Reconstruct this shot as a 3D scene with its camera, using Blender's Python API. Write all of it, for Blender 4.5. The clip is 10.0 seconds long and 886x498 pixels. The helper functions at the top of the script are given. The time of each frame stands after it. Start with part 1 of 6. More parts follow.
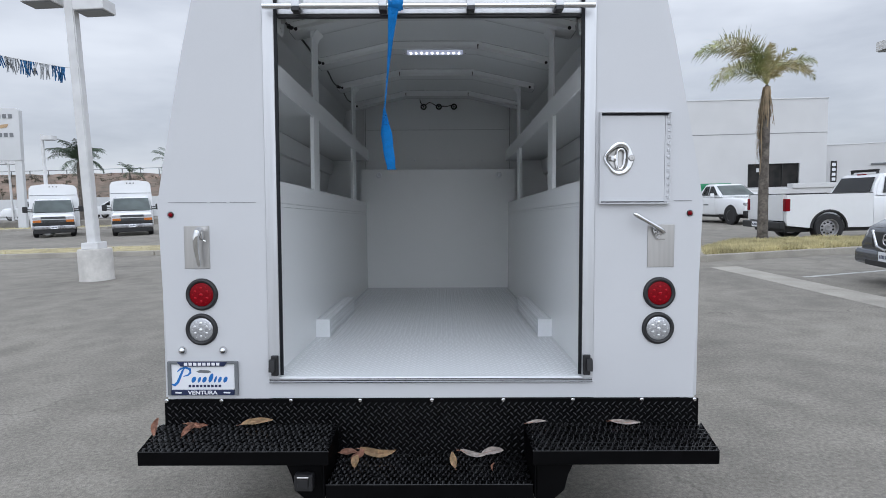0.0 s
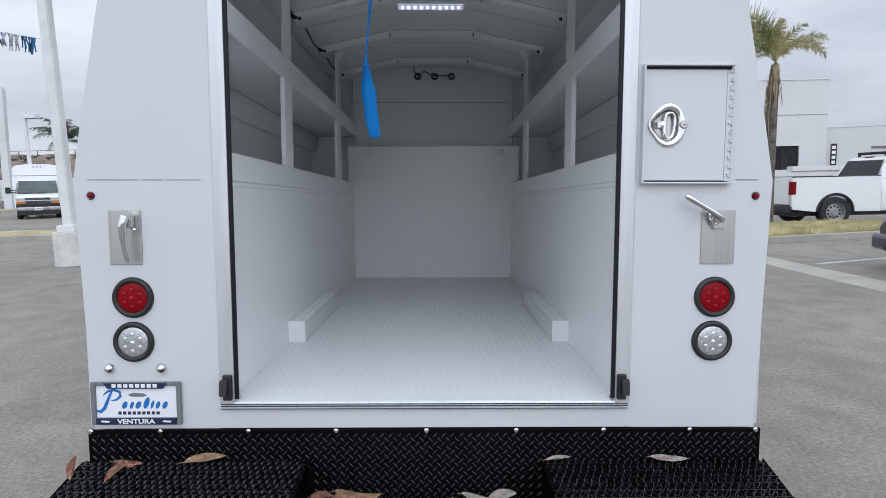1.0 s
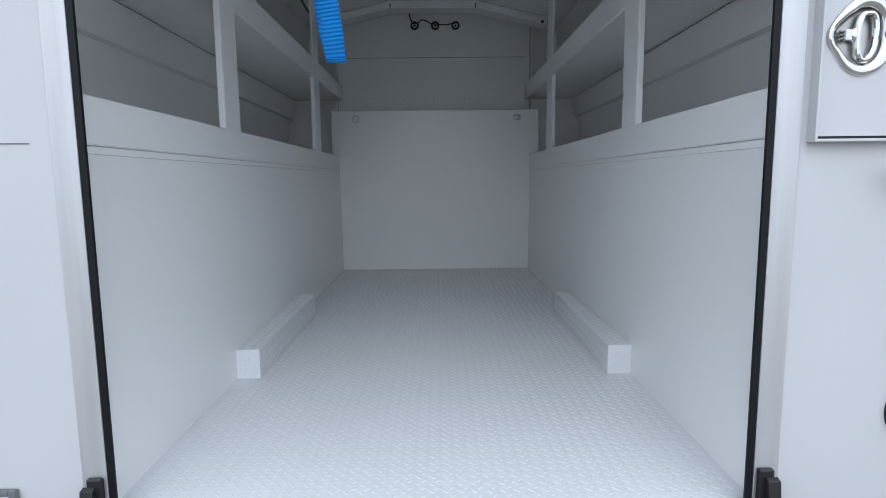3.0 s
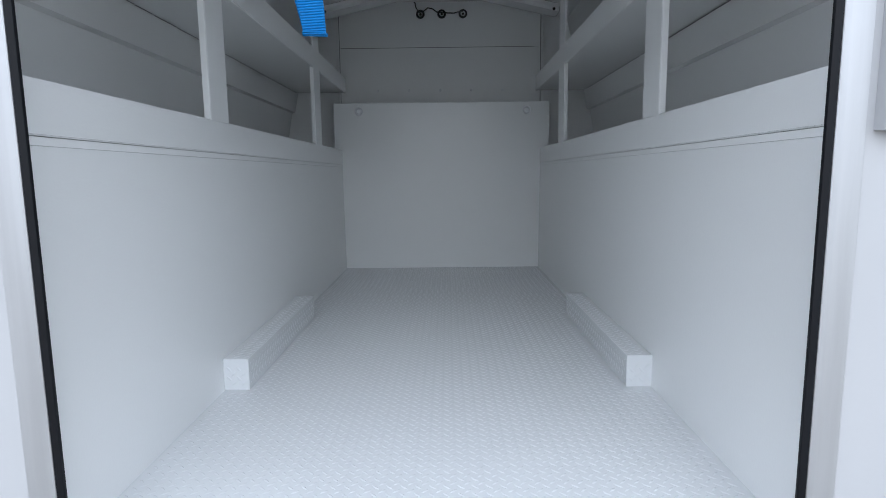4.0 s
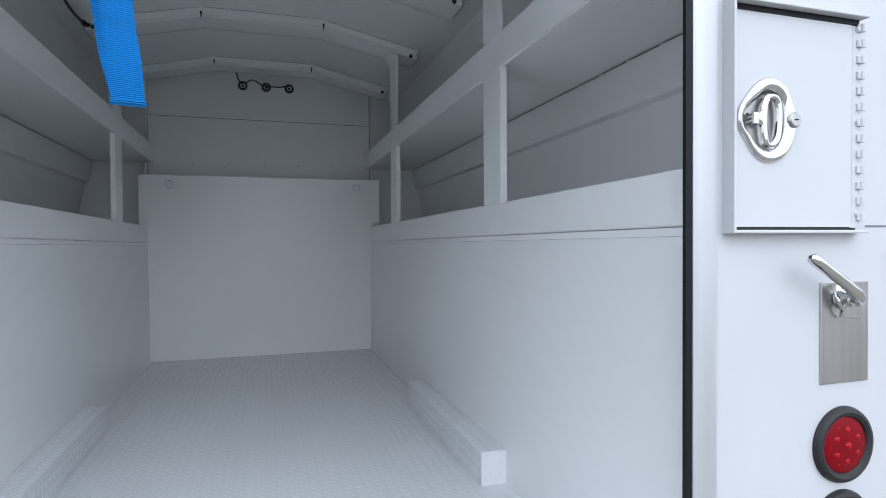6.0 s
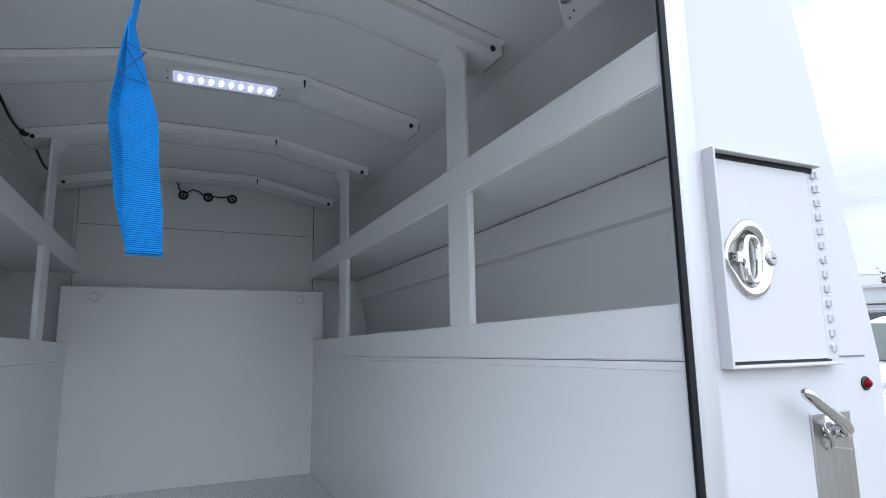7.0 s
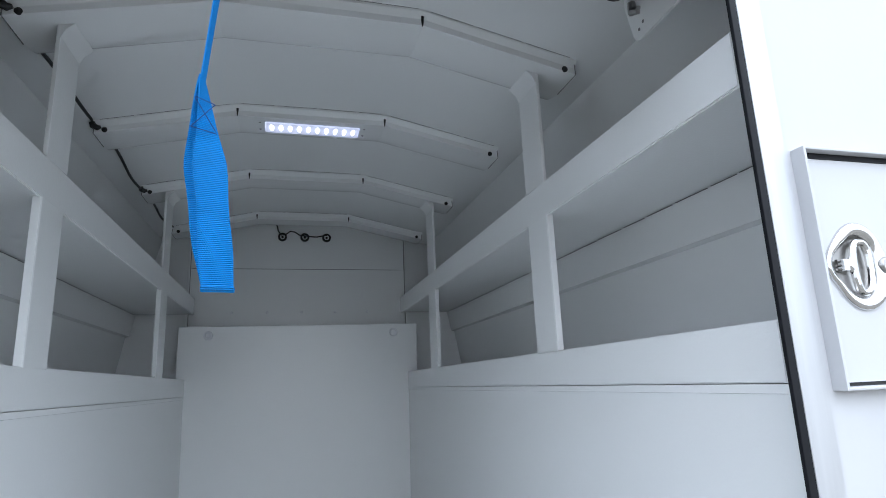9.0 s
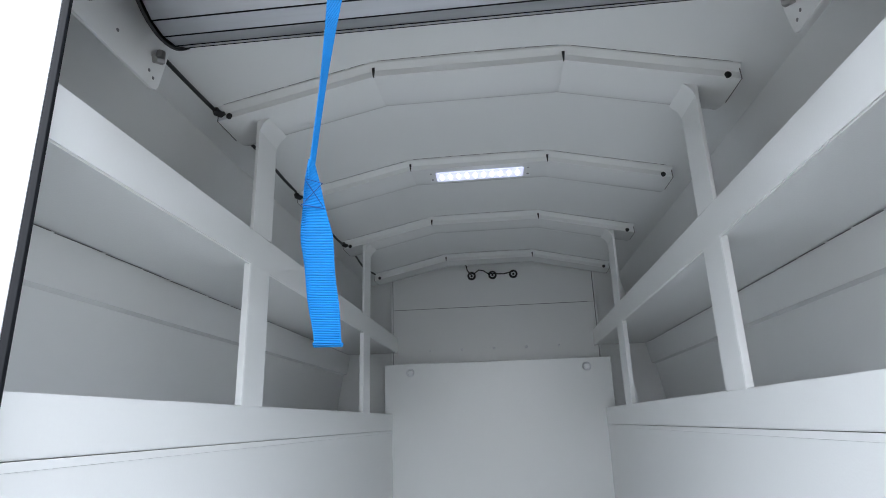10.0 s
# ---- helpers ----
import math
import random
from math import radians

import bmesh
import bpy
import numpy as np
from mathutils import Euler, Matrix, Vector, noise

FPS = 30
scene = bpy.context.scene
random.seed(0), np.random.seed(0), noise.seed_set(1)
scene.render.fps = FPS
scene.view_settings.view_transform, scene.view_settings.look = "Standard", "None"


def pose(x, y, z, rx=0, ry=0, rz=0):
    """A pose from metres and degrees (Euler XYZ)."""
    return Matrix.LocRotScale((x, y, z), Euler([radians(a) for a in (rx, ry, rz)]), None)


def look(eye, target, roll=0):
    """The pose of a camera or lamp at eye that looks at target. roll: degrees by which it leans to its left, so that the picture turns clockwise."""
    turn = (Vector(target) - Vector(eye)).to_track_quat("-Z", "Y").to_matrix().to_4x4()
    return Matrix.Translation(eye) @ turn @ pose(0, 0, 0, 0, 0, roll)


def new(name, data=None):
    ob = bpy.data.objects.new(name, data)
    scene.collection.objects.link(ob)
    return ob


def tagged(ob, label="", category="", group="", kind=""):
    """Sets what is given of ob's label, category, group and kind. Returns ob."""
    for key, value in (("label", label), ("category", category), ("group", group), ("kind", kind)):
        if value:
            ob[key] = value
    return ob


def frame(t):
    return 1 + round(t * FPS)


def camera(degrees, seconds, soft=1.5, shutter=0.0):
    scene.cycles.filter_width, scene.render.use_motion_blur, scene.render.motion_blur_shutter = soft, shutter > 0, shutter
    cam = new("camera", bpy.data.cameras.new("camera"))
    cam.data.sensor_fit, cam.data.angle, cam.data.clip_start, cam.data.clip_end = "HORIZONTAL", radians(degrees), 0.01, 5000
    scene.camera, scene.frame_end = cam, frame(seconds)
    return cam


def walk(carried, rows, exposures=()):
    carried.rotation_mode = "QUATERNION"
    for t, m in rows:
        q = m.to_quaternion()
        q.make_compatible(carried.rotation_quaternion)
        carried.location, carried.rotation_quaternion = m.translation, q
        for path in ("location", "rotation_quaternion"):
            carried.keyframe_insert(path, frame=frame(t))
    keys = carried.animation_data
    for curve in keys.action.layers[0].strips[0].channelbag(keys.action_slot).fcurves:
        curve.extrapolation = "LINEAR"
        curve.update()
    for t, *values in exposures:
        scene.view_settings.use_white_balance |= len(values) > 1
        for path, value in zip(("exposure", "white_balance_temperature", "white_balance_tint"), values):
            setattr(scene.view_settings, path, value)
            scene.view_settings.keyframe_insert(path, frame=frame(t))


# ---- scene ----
cam = camera(75.1, 10.0, soft=0.9)
PATH = [
    (0, (0.059, -2.552, 1.485), (0.057, -0.556, 1.371), -0.2),
    (0.5, (0.058, -2.263, 1.486), (0.058, -0.268, 1.349), -0.3),
    (1, (0.046, -1.999, 1.485), (0.063, -0.007, 1.31), -0.0),
    (1.5, (0.053, -1.721, 1.486), (0.065, 0.269, 1.286), 0.2),
    (2, (0.04, -1.497, 1.477), (0.05, 0.49, 1.254), 0.1),
    (2.5, (0.018, -1.278, 1.48), (0.036, 0.708, 1.24), -0.3),
    (3, (0.018, -1.139, 1.481), (0.035, 0.845, 1.224), -0.6),
    (4.5, (0.045, -0.934, 1.476), (0.023, 1.047, 1.201), -0.6),
    (5, (0.049, -0.917, 1.471), (0.09, 1.065, 1.213), -0.6),
    (5.5, (0.054, -0.876, 1.489), (0.349, 1.091, 1.282), -0.3),
    (6, (-0.015, -0.806, 1.526), (0.58, 1.103, 1.496), -0.3),
    (6.2, (-0.049, -0.784, 1.544), (0.626, 1.098, 1.594), -0.5),
    (7.3, (-0.134, -0.728, 1.594), (0.705, 1.049, 1.964), -1.1),
    (7.5, (-0.134, -0.725, 1.595), (0.711, 1.048, 1.973), -1.2),
    (8, (-0.138, -0.727, 1.583), (0.701, 1.048, 1.962), -1.45),
    (8.5, (-0.137, -0.737, 1.577), (0.623, 1.075, 1.956), -1.9),
    (9, (-0.085, -0.745, 1.582), (0.427, 1.14, 2.013), -2.33),
    (9.5, (0.012, -0.754, 1.594), (0.139, 1.177, 2.098), -1.91),
    (10, (0.062, -0.784, 1.594), (-0.125, 1.127, 2.154), -1.78),
]
TRUCK = pose(0, 0, 0, -1.75, 1.3)  # the truck stands slightly nose-down and leans; the path is given in its own axes
walk(cam, [(t, TRUCK @ look(eye, target, roll)) for t, eye, target, roll in PATH], exposures=[
    (0, -0.51, 6120, 10), (1.5, -0.35, 6080, 9), (3, -0.28, 6020, 9), (4.5, -0.04, 6040, 9), (5.5, -0.02, 6000, 9), (6.2, 0.06, 5980, 9),
    (7.5, 0.12, 5960, 9), (8.5, 0.17, 5940, 9), (9, 0.30, 5940, 8), (9.5, 0.53, 6120, 8), (10, 0.71, 6250, 9)])

# ---- sky and light ----
world = bpy.data.worlds.new("overcast_sky")
scene.world = world
world.use_nodes = True
wt = world.node_tree
for n in list(wt.nodes):
    wt.nodes.remove(n)
w_out = wt.nodes.new("ShaderNodeOutputWorld")
w_bg = wt.nodes.new("ShaderNodeBackground")
w_sky = wt.nodes.new("ShaderNodeTexSky")
w_sky.sky_type = "NISHITA"
w_sky.sun_disc = False
w_sky.sun_elevation, w_sky.sun_rotation = radians(35), radians(188)
w_co = wt.nodes.new("ShaderNodeTexCoord")
w_map = wt.nodes.new("ShaderNodeMapping")
w_map.inputs["Scale"].default_value = (1.6, 1.6, 6.0)
w_cloud = wt.nodes.new("ShaderNodeTexNoise")
w_cloud.inputs["Scale"].default_value = 1.7
w_cloud.inputs["Detail"].default_value = 6
w_cloud.inputs["Roughness"].default_value = 0.52
w_ramp = wt.nodes.new("ShaderNodeValToRGB")
w_ramp.color_ramp.elements[0].position = 0.30
w_ramp.color_ramp.elements[0].color = (5.5, 5.75, 6.3, 1)
w_ramp.color_ramp.elements[1].position = 0.68
w_ramp.color_ramp.elements[1].color = (8.9, 9.1, 9.5, 1)
w_mix = wt.nodes.new("ShaderNodeMixRGB")
w_mix.inputs[0].default_value = 0.9
wt.links.new(w_co.outputs["Generated"], w_map.inputs["Vector"])
wt.links.new(w_map.outputs["Vector"], w_cloud.inputs["Vector"])
wt.links.new(w_cloud.outputs["Fac"], w_ramp.inputs["Fac"])
wt.links.new(w_sky.outputs["Color"], w_mix.inputs[1])
wt.links.new(w_ramp.outputs["Color"], w_mix.inputs[2])
# an overcast sky is brightest overhead
w_sep = wt.nodes.new("ShaderNodeSeparateXYZ")
w_el = wt.nodes.new("ShaderNodeMapRange")
w_el.inputs["From Min"].default_value, w_el.inputs["From Max"].default_value = 0.0, 1.0
w_el.inputs["To Min"].default_value, w_el.inputs["To Max"].default_value = 1.36, 2.25
w_mul = wt.nodes.new("ShaderNodeMixRGB")
w_mul.blend_type, w_mul.inputs[0].default_value = "MULTIPLY", 1.0
wt.links.new(w_co.outputs["Generated"], w_sep.inputs["Vector"])
wt.links.new(w_sep.outputs["Z"], w_el.inputs["Value"])
wt.links.new(w_mix.outputs["Color"], w_mul.inputs[1])
wt.links.new(w_el.outputs["Result"], w_mul.inputs[2])
# the cloud is brighter on the sun's side
w_dot = wt.nodes.new("ShaderNodeVectorMath")
w_dot.operation = "DOT_PRODUCT"
w_dot.inputs[1].default_value = (0.12, -0.81, 0.57)
w_glow = wt.nodes.new("ShaderNodeMapRange")
w_glow.interpolation_type = "SMOOTHSTEP"
w_glow.inputs["From Min"].default_value, w_glow.inputs["From Max"].default_value = -0.4, 1.0
w_glow.inputs["To Min"].default_value, w_glow.inputs["To Max"].default_value = 0.97, 1.75
w_gmul = wt.nodes.new("ShaderNodeMixRGB")
w_gmul.blend_type, w_gmul.inputs[0].default_value = "MULTIPLY", 1.0
wt.links.new(w_co.outputs["Generated"], w_dot.inputs[0])
wt.links.new(w_dot.outputs["Value"], w_glow.inputs["Value"])
wt.links.new(w_mul.outputs["Color"], w_gmul.inputs[1])
wt.links.new(w_glow.outputs["Result"], w_gmul.inputs[2])
wt.links.new(w_gmul.outputs["Color"], w_bg.inputs["Color"])
w_bg.inputs["Strength"].default_value = 0.09
wt.links.new(w_bg.outputs["Background"], w_out.inputs["Surface"])

sun = new("sun", bpy.data.lights.new("sun", "SUN"))
sun.data.energy, sun.data.angle, sun.data.color = 0.62, radians(45), (0.95, 0.98, 1.0)
sun.matrix_world = look((1.5, -10, 7.0), (0, 0, 0))


# ---- materials ----
def material(name, color, rough=0.5, metal=0.0, vary=0.06, scale=6.0, bump=0.0, bump_scale=120.0, coat=0.0, vary_rough=0.08,
             transmission=0.0, emit=None, emit_strength=0.0, second=None, spec=0.5, fine=0.0, fine_scale=80.0, stretch=None, alpha=1.0):
    """A painted, metal, plastic or mineral surface with stains at two scales and fine relief."""
    m = bpy.data.materials.new(name)
    m.use_nodes = True
    nt = m.node_tree
    b = nt.nodes["Principled BSDF"]
    b.inputs["Metallic"].default_value = metal
    b.inputs["Specular IOR Level"].default_value = spec
    b.inputs["Coat Weight"].default_value = coat
    b.inputs["Coat Roughness"].default_value = 0.06
    b.inputs["Transmission Weight"].default_value = transmission
    b.inputs["Alpha"].default_value = alpha
    co = nt.nodes.new("ShaderNodeTexCoord")
    src = co.outputs["Object"]
    if stretch:
        mp = nt.nodes.new("ShaderNodeMapping")
        mp.inputs["Scale"].default_value = stretch
        nt.links.new(src, mp.inputs["Vector"])
        src = mp.outputs["Vector"]
    big = nt.nodes.new("ShaderNodeTexNoise")
    big.inputs["Scale"].default_value = scale
    big.inputs["Detail"].default_value = 5
    nt.links.new(src, big.inputs["Vector"])
    mix = nt.nodes.new("ShaderNodeMixRGB")
    c = Vector(color)
    dark = Vector(second) if second else c * (1 - 2 * vary)
    mix.inputs[1].default_value = (*dark, 1)
    mix.inputs[2].default_value = (*c, 1)
    ramp = nt.nodes.new("ShaderNodeMapRange")
    ramp.inputs["From Min"].default_value, ramp.inputs["From Max"].default_value = 0.34, 0.62
    nt.links.new(big.outputs["Fac"], ramp.inputs["Value"])
    nt.links.new(ramp.outputs["Result"], mix.inputs[0])
    color_out = mix.outputs["Color"]
    if fine:
        fn = nt.nodes.new("ShaderNodeTexNoise")
        fn.inputs["Scale"].default_value = fine_scale
        fn.inputs["Detail"].default_value = 3
        nt.links.new(src, fn.inputs["Vector"])
        fr = nt.nodes.new("ShaderNodeMapRange")
        fr.inputs["From Min"].default_value, fr.inputs["From Max"].default_value = 0.3, 0.7
        fr.inputs["To Min"].default_value, fr.inputs["To Max"].default_value = 1 - fine, 1 + fine
        nt.links.new(fn.outputs["Fac"], fr.inputs["Value"])
        mul = nt.nodes.new("ShaderNodeMixRGB")
        mul.blend_type = "MULTIPLY"
        mul.inputs[0].default_value = 1.0
        nt.links.new(color_out, mul.inputs[1])
        nt.links.new(fr.outputs["Result"], mul.inputs[2])
        color_out = mul.outputs["Color"]
    if vary:
        nt.links.new(color_out, b.inputs["Base Color"])
    else:
        b.inputs["Base Color"].default_value = (*c, 1)
    rr = nt.nodes.new("ShaderNodeMapRange")
    rr.inputs["To Min"].default_value, rr.inputs["To Max"].default_value = max(0.02, rough - vary_rough), min(1, rough + vary_rough)
    nt.links.new(big.outputs["Fac"], rr.inputs["Value"])
    if vary_rough:
        nt.links.new(rr.outputs["Result"], b.inputs["Roughness"])
    else:
        b.inputs["Roughness"].default_value = rough
    if bump:
        bn = nt.nodes.new("ShaderNodeTexNoise")
        bn.inputs["Scale"].default_value = bump_scale
        bn.inputs["Detail"].default_value = 3
        nt.links.new(src, bn.inputs["Vector"])
        bp = nt.nodes.new("ShaderNodeBump")
        bp.inputs["Strength"].default_value = bump
        bp.inputs["Distance"].default_value = 0.01
        nt.links.new(bn.outputs["Fac"], bp.inputs["Height"])
        nt.links.new(bp.outputs["Normal"], b.inputs["Normal"])
    if emit:
        b.inputs["Emission Color"].default_value = (*emit, 1)
        b.inputs["Emission Strength"].default_value = emit_strength
    return m


M = {}
M["white"] = material("white_body_paint", (0.555, 0.563, 0.582), 0.46, vary=0.012, scale=2.5, bump=0.02, bump_scale=60, coat=0.08)
M["liner"] = material("white_liner_coating", (0.835, 0.848, 0.848), 0.23, vary=0.0, scale=1.2, bump=0.035, bump_scale=150, vary_rough=0.0)
M["tread"] = material("white_tread_plate_paint", (0.74, 0.76, 0.775), 0.22, vary=0.0, scale=1.0, bump=0.02, bump_scale=90, vary_rough=0.0)
M["alu"] = material("brushed_aluminium", (0.60, 0.61, 0.63), 0.45, 0.6, vary=0.05, scale=40, stretch=(1, 1, 0.05), bump=0.02)
M["slat"] = material("anodised_aluminium", (0.60, 0.61, 0.64), 0.42, 1.0, vary=0.05, scale=30, stretch=(0.05, 1, 1), bump=0.02)
M["chrome"] = material("polished_chrome", (0.68, 0.68, 0.68), 0.06, 1.0, vary=0.02, scale=30, vary_rough=0.03)
M["steel"] = material("brushed_stainless_steel", (0.50, 0.49, 0.48), 0.36, 1.0, vary=0.05, scale=60, stretch=(1, 1, 0.04))
M["darksteel"] = material("shadowed_polished_steel", (0.30, 0.29, 0.28), 0.18, 1.0, vary=0.15, scale=30)
M["rubber"] = material("black_rubber", (0.014, 0.014, 0.016), 0.5, vary=0.15, scale=12)
M["track"] = material("dark_grey_track_seal", (0.009, 0.010, 0.013), 0.5, vary=0.1, scale=8, spec=0.2)
M["black"] = material("black_powder_coat", (0.0025, 0.0025, 0.003), 0.5, vary=0.2, scale=10, bump=0.05, bump_scale=200, spec=0.06)
# paler black: the highlights on lugs, teeth and step edges put into the colour
M["blacklug"] = material("highlighted_black_tread_lug", (0.010, 0.010, 0.011), 0.28, vary=0.3, scale=25, coat=0.10, spec=0.3)
M["tooth"] = material("highlighted_grating_tooth", (0.024, 0.024, 0.025), 0.30, 0.3, vary=0.4, scale=25, spec=0.4)
M["red"] = material("red_lens", (0.20, 0.001, 0.006), 0.4, vary=0.08, scale=60, bump=0.12, bump_scale=190, spec=0.12)
M["redlit"] = material("red_lens_optic", (0.36, 0.002, 0.010), 0.3, vary=0.1, scale=90, spec=0.2)
M["clear"] = material("clear_lens_reflector", (0.48, 0.49, 0.51), 0.22, 0.5, vary=0.15, scale=90, coat=0.5, bump=0.15, bump_scale=160)
M["clearoptic"] = material("clear_lens_optic", (0.70, 0.71, 0.72), 0.16, 0.4, vary=0.05, scale=90, coat=0.6)
M["webbing"] = material("blue_polyester_webbing", (0.003, 0.235, 0.70), 0.6, vary=0.06, scale=30, spec=0.3)
wb_nt = M["webbing"].node_tree
wb_co = wb_nt.nodes.new("ShaderNodeTexCoord")
wb_wave = wb_nt.nodes.new("ShaderNodeTexWave")
wb_wave.wave_type, wb_wave.bands_direction = "BANDS", "Z"
wb_wave.inputs["Scale"].default_value = 140.0
wb_wave.inputs["Distortion"].default_value = 0.3
wb_bump = wb_nt.nodes.new("ShaderNodeBump")
wb_bump.inputs["Strength"].default_value, wb_bump.inputs["Distance"].default_value = 0.85, 0.002
wb_nt.links.new(wb_co.outputs["Object"], wb_wave.inputs["Vector"])
wb_cross = wb_nt.nodes.new("ShaderNodeTexWave")
wb_cross.wave_type, wb_cross.bands_direction = "BANDS", "DIAGONAL"
wb_cross.inputs["Scale"].default_value = 190.0
wb_sum = wb_nt.nodes.new("ShaderNodeMath")
wb_sum.operation = "MULTIPLY_ADD"
wb_nt.links.new(wb_co.outputs["Object"], wb_cross.inputs["Vector"])
wb_sum.inputs[1].default_value = 0.35
wb_nt.links.new(wb_cross.outputs["Fac"], wb_sum.inputs[0])
wb_nt.links.new(wb_wave.outputs["Fac"], wb_sum.inputs[2])
wb_nt.links.new(wb_sum.outputs["Value"], wb_bump.inputs["Height"])
wb_nt.links.new(wb_bump.outputs["Normal"], wb_nt.nodes["Principled BSDF"].inputs["Normal"])
wb_rib = wb_nt.nodes.new("ShaderNodeMapRange")
wb_rib.inputs["To Min"].default_value, wb_rib.inputs["To Max"].default_value = 0.72, 1.10
wb_mul = wb_nt.nodes.new("ShaderNodeMixRGB")
wb_mul.blend_type, wb_mul.inputs[0].default_value = "MULTIPLY", 1.0
wb_col = wb_nt.nodes["Principled BSDF"].inputs["Base Color"]
wb_nt.links.new(wb_col.links[0].from_socket, wb_mul.inputs[1])
wb_nt.links.new(wb_wave.outputs["Fac"], wb_rib.inputs["Value"])
wb_nt.links.new(wb_rib.outputs["Result"], wb_mul.inputs[2])
wb_nt.links.new(wb_mul.outputs["Color"], wb_col)
M["stitch"] = material("dark_blue_thread", (0.008, 0.05, 0.22), 0.7)
M["cable"] = material("black_cable", (0.012, 0.012, 0.013), 0.45)
M["plate"] = material("plate_white", (0.78, 0.79, 0.82), 0.3, vary=0.02, coat=0.4)
M["plateblue"] = material("plate_blue_ink", (0.012, 0.15, 0.48), 0.35)
M["platenavy"] = material("plate_navy_band", (0.012, 0.022, 0.07), 0.35)
M["frame_grey"] = material("grey_plastic_frame", (0.16, 0.17, 0.18), 0.35, vary=0.08, scale=20)
M["led"] = material("led_lens", (0.85, 0.86, 0.95), 0.2, emit=(0.72, 0.75, 1.0), emit_strength=0.45)
M["leddot"] = material("led_chip", (0.95, 0.95, 1.0), 0.2, emit=(0.9, 0.93, 1.0), emit_strength=4.0)
M["leaf_tan"] = material("dry_leaf_tan", (0.54, 0.37, 0.21), 0.6, vary=0.2, scale=40, fine=0.15)
M["leaf_red"] = material("dry_leaf_russet", (0.42, 0.21, 0.14), 0.6, vary=0.25, scale=40, fine=0.15)
M["leaf_pale"] = material("dry_leaf_bleached", (0.60, 0.54, 0.50), 0.6, vary=0.15, scale=40, fine=0.1)
M["seam"] = material("grey_seam_sealer", (0.19, 0.195, 0.20), 0.6)
M["chassis"] = material("black_chassis_paint", (0.012, 0.012, 0.013), 0.55, vary=0.2)


# ---- mesh helpers ----
def part(name, bm, mat, parent=None, label="", smooth=35.0):
    """Links a bmesh as one mesh object under a thing or a part."""
    me = bpy.data.meshes.new(name)
    bmesh.ops.recalc_face_normals(bm, faces=bm.faces[:])
    bm.to_mesh(me)
    bm.free()
    if smooth:
        for p in me.polygons:
            p.use_smooth = True
        me.set_sharp_from_angle(angle=radians(smooth))
    me.materials.append(M[mat] if isinstance(mat, str) else mat)
    ob = new(name, me)
    if parent is not None:
        ob.parent = parent
    if label:
        ob["label"] = label
    if smooth and mat != "concrete" and len(me.vertices) < 3000:
        wn = ob.modifiers.new("flat_faces", "WEIGHTED_NORMAL")
        wn.keep_sharp = True
    return ob


def thing(name, m, label, category, group="", kind=""):
    """An Empty at the base of a thing, at the pose m."""
    ob = new(name)
    ob.empty_display_size = 0.05
    ob.matrix_world = m
    return tagged(ob, label, category, group, kind)


def box(bm, x0, x1, y0, y1, z0, z1, bevel=0.0, seg=2):
    vs = [bm.verts.new(p) for p in ((x0, y0, z0), (x1, y0, z0), (x1, y1, z0), (x0, y1, z0), (x0, y0, z1), (x1, y0, z1), (x1, y1, z1), (x0, y1, z1))]
    fs = [bm.faces.new([vs[i] for i in f]) for f in ((3, 2, 1, 0), (4, 5, 6, 7), (0, 1, 5, 4), (1, 2, 6, 5), (2, 3, 7, 6), (3, 0, 4, 7))]
    if bevel:
        edges = list({e for f in fs for e in f.edges})
        bmesh.ops.bevel(bm, geom=edges, offset=bevel, segments=seg, affect="EDGES", profile=0.5)
    return bm


def prism(bm, pts, axis, a, b, bevel=0.0, seg=2):
    """A polygon pushed along an axis from a to b. pts are in the other two axes, in x, y, z order."""
    def at(p, v):
        return {"x": (v, p[0], p[1]), "y": (p[0], v, p[1]), "z": (p[0], p[1], v)}[axis]
    lo = [bm.verts.new(at(p, a)) for p in pts]
    hi = [bm.verts.new(at(p, b)) for p in pts]
    fs = [bm.faces.new(lo), bm.faces.new(hi[::-1])]
    n = len(pts)
    for i in range(n):
        fs.append(bm.faces.new((lo[i], hi[i], hi[(i + 1) % n], lo[(i + 1) % n])))
    if bevel:
        edges = list({e for f in fs for e in f.edges})
        bmesh.ops.bevel(bm, geom=edges, offset=bevel, segments=seg, affect="EDGES", profile=0.5)
    return bm


def tube(bm, pts, r, seg=10, cap=True):
    """A round bar along a line of points; r is one radius or one for each point."""
    pts = [Vector(p) for p in pts]
    rs = r if isinstance(r, (list, tuple)) else [r] * len(pts)
    rings, up = [], None
    for i, p in enumerate(pts):
        d = (pts[min(i + 1, len(pts) - 1)] - pts[max(i - 1, 0)]).normalized()
        if up is None:
            up = d.orthogonal().normalized()
        u = (up - d * up.dot(d)).normalized()
        v = d.cross(u)
        up = u
        rings.append([bm.verts.new(p + (u * math.cos(2 * math.pi * k / seg) + v * math.sin(2 * math.pi * k / seg)) * rs[i]) for k in range(seg)])
    for a, b in zip(rings, rings[1:]):
        for k in range(seg):
            bm.faces.new((a[k], a[(k + 1) % seg], b[(k + 1) % seg], b[k]))
    if cap:
        bm.faces.new(rings[0][::-1])
        bm.faces.new(rings[-1])
    return bm


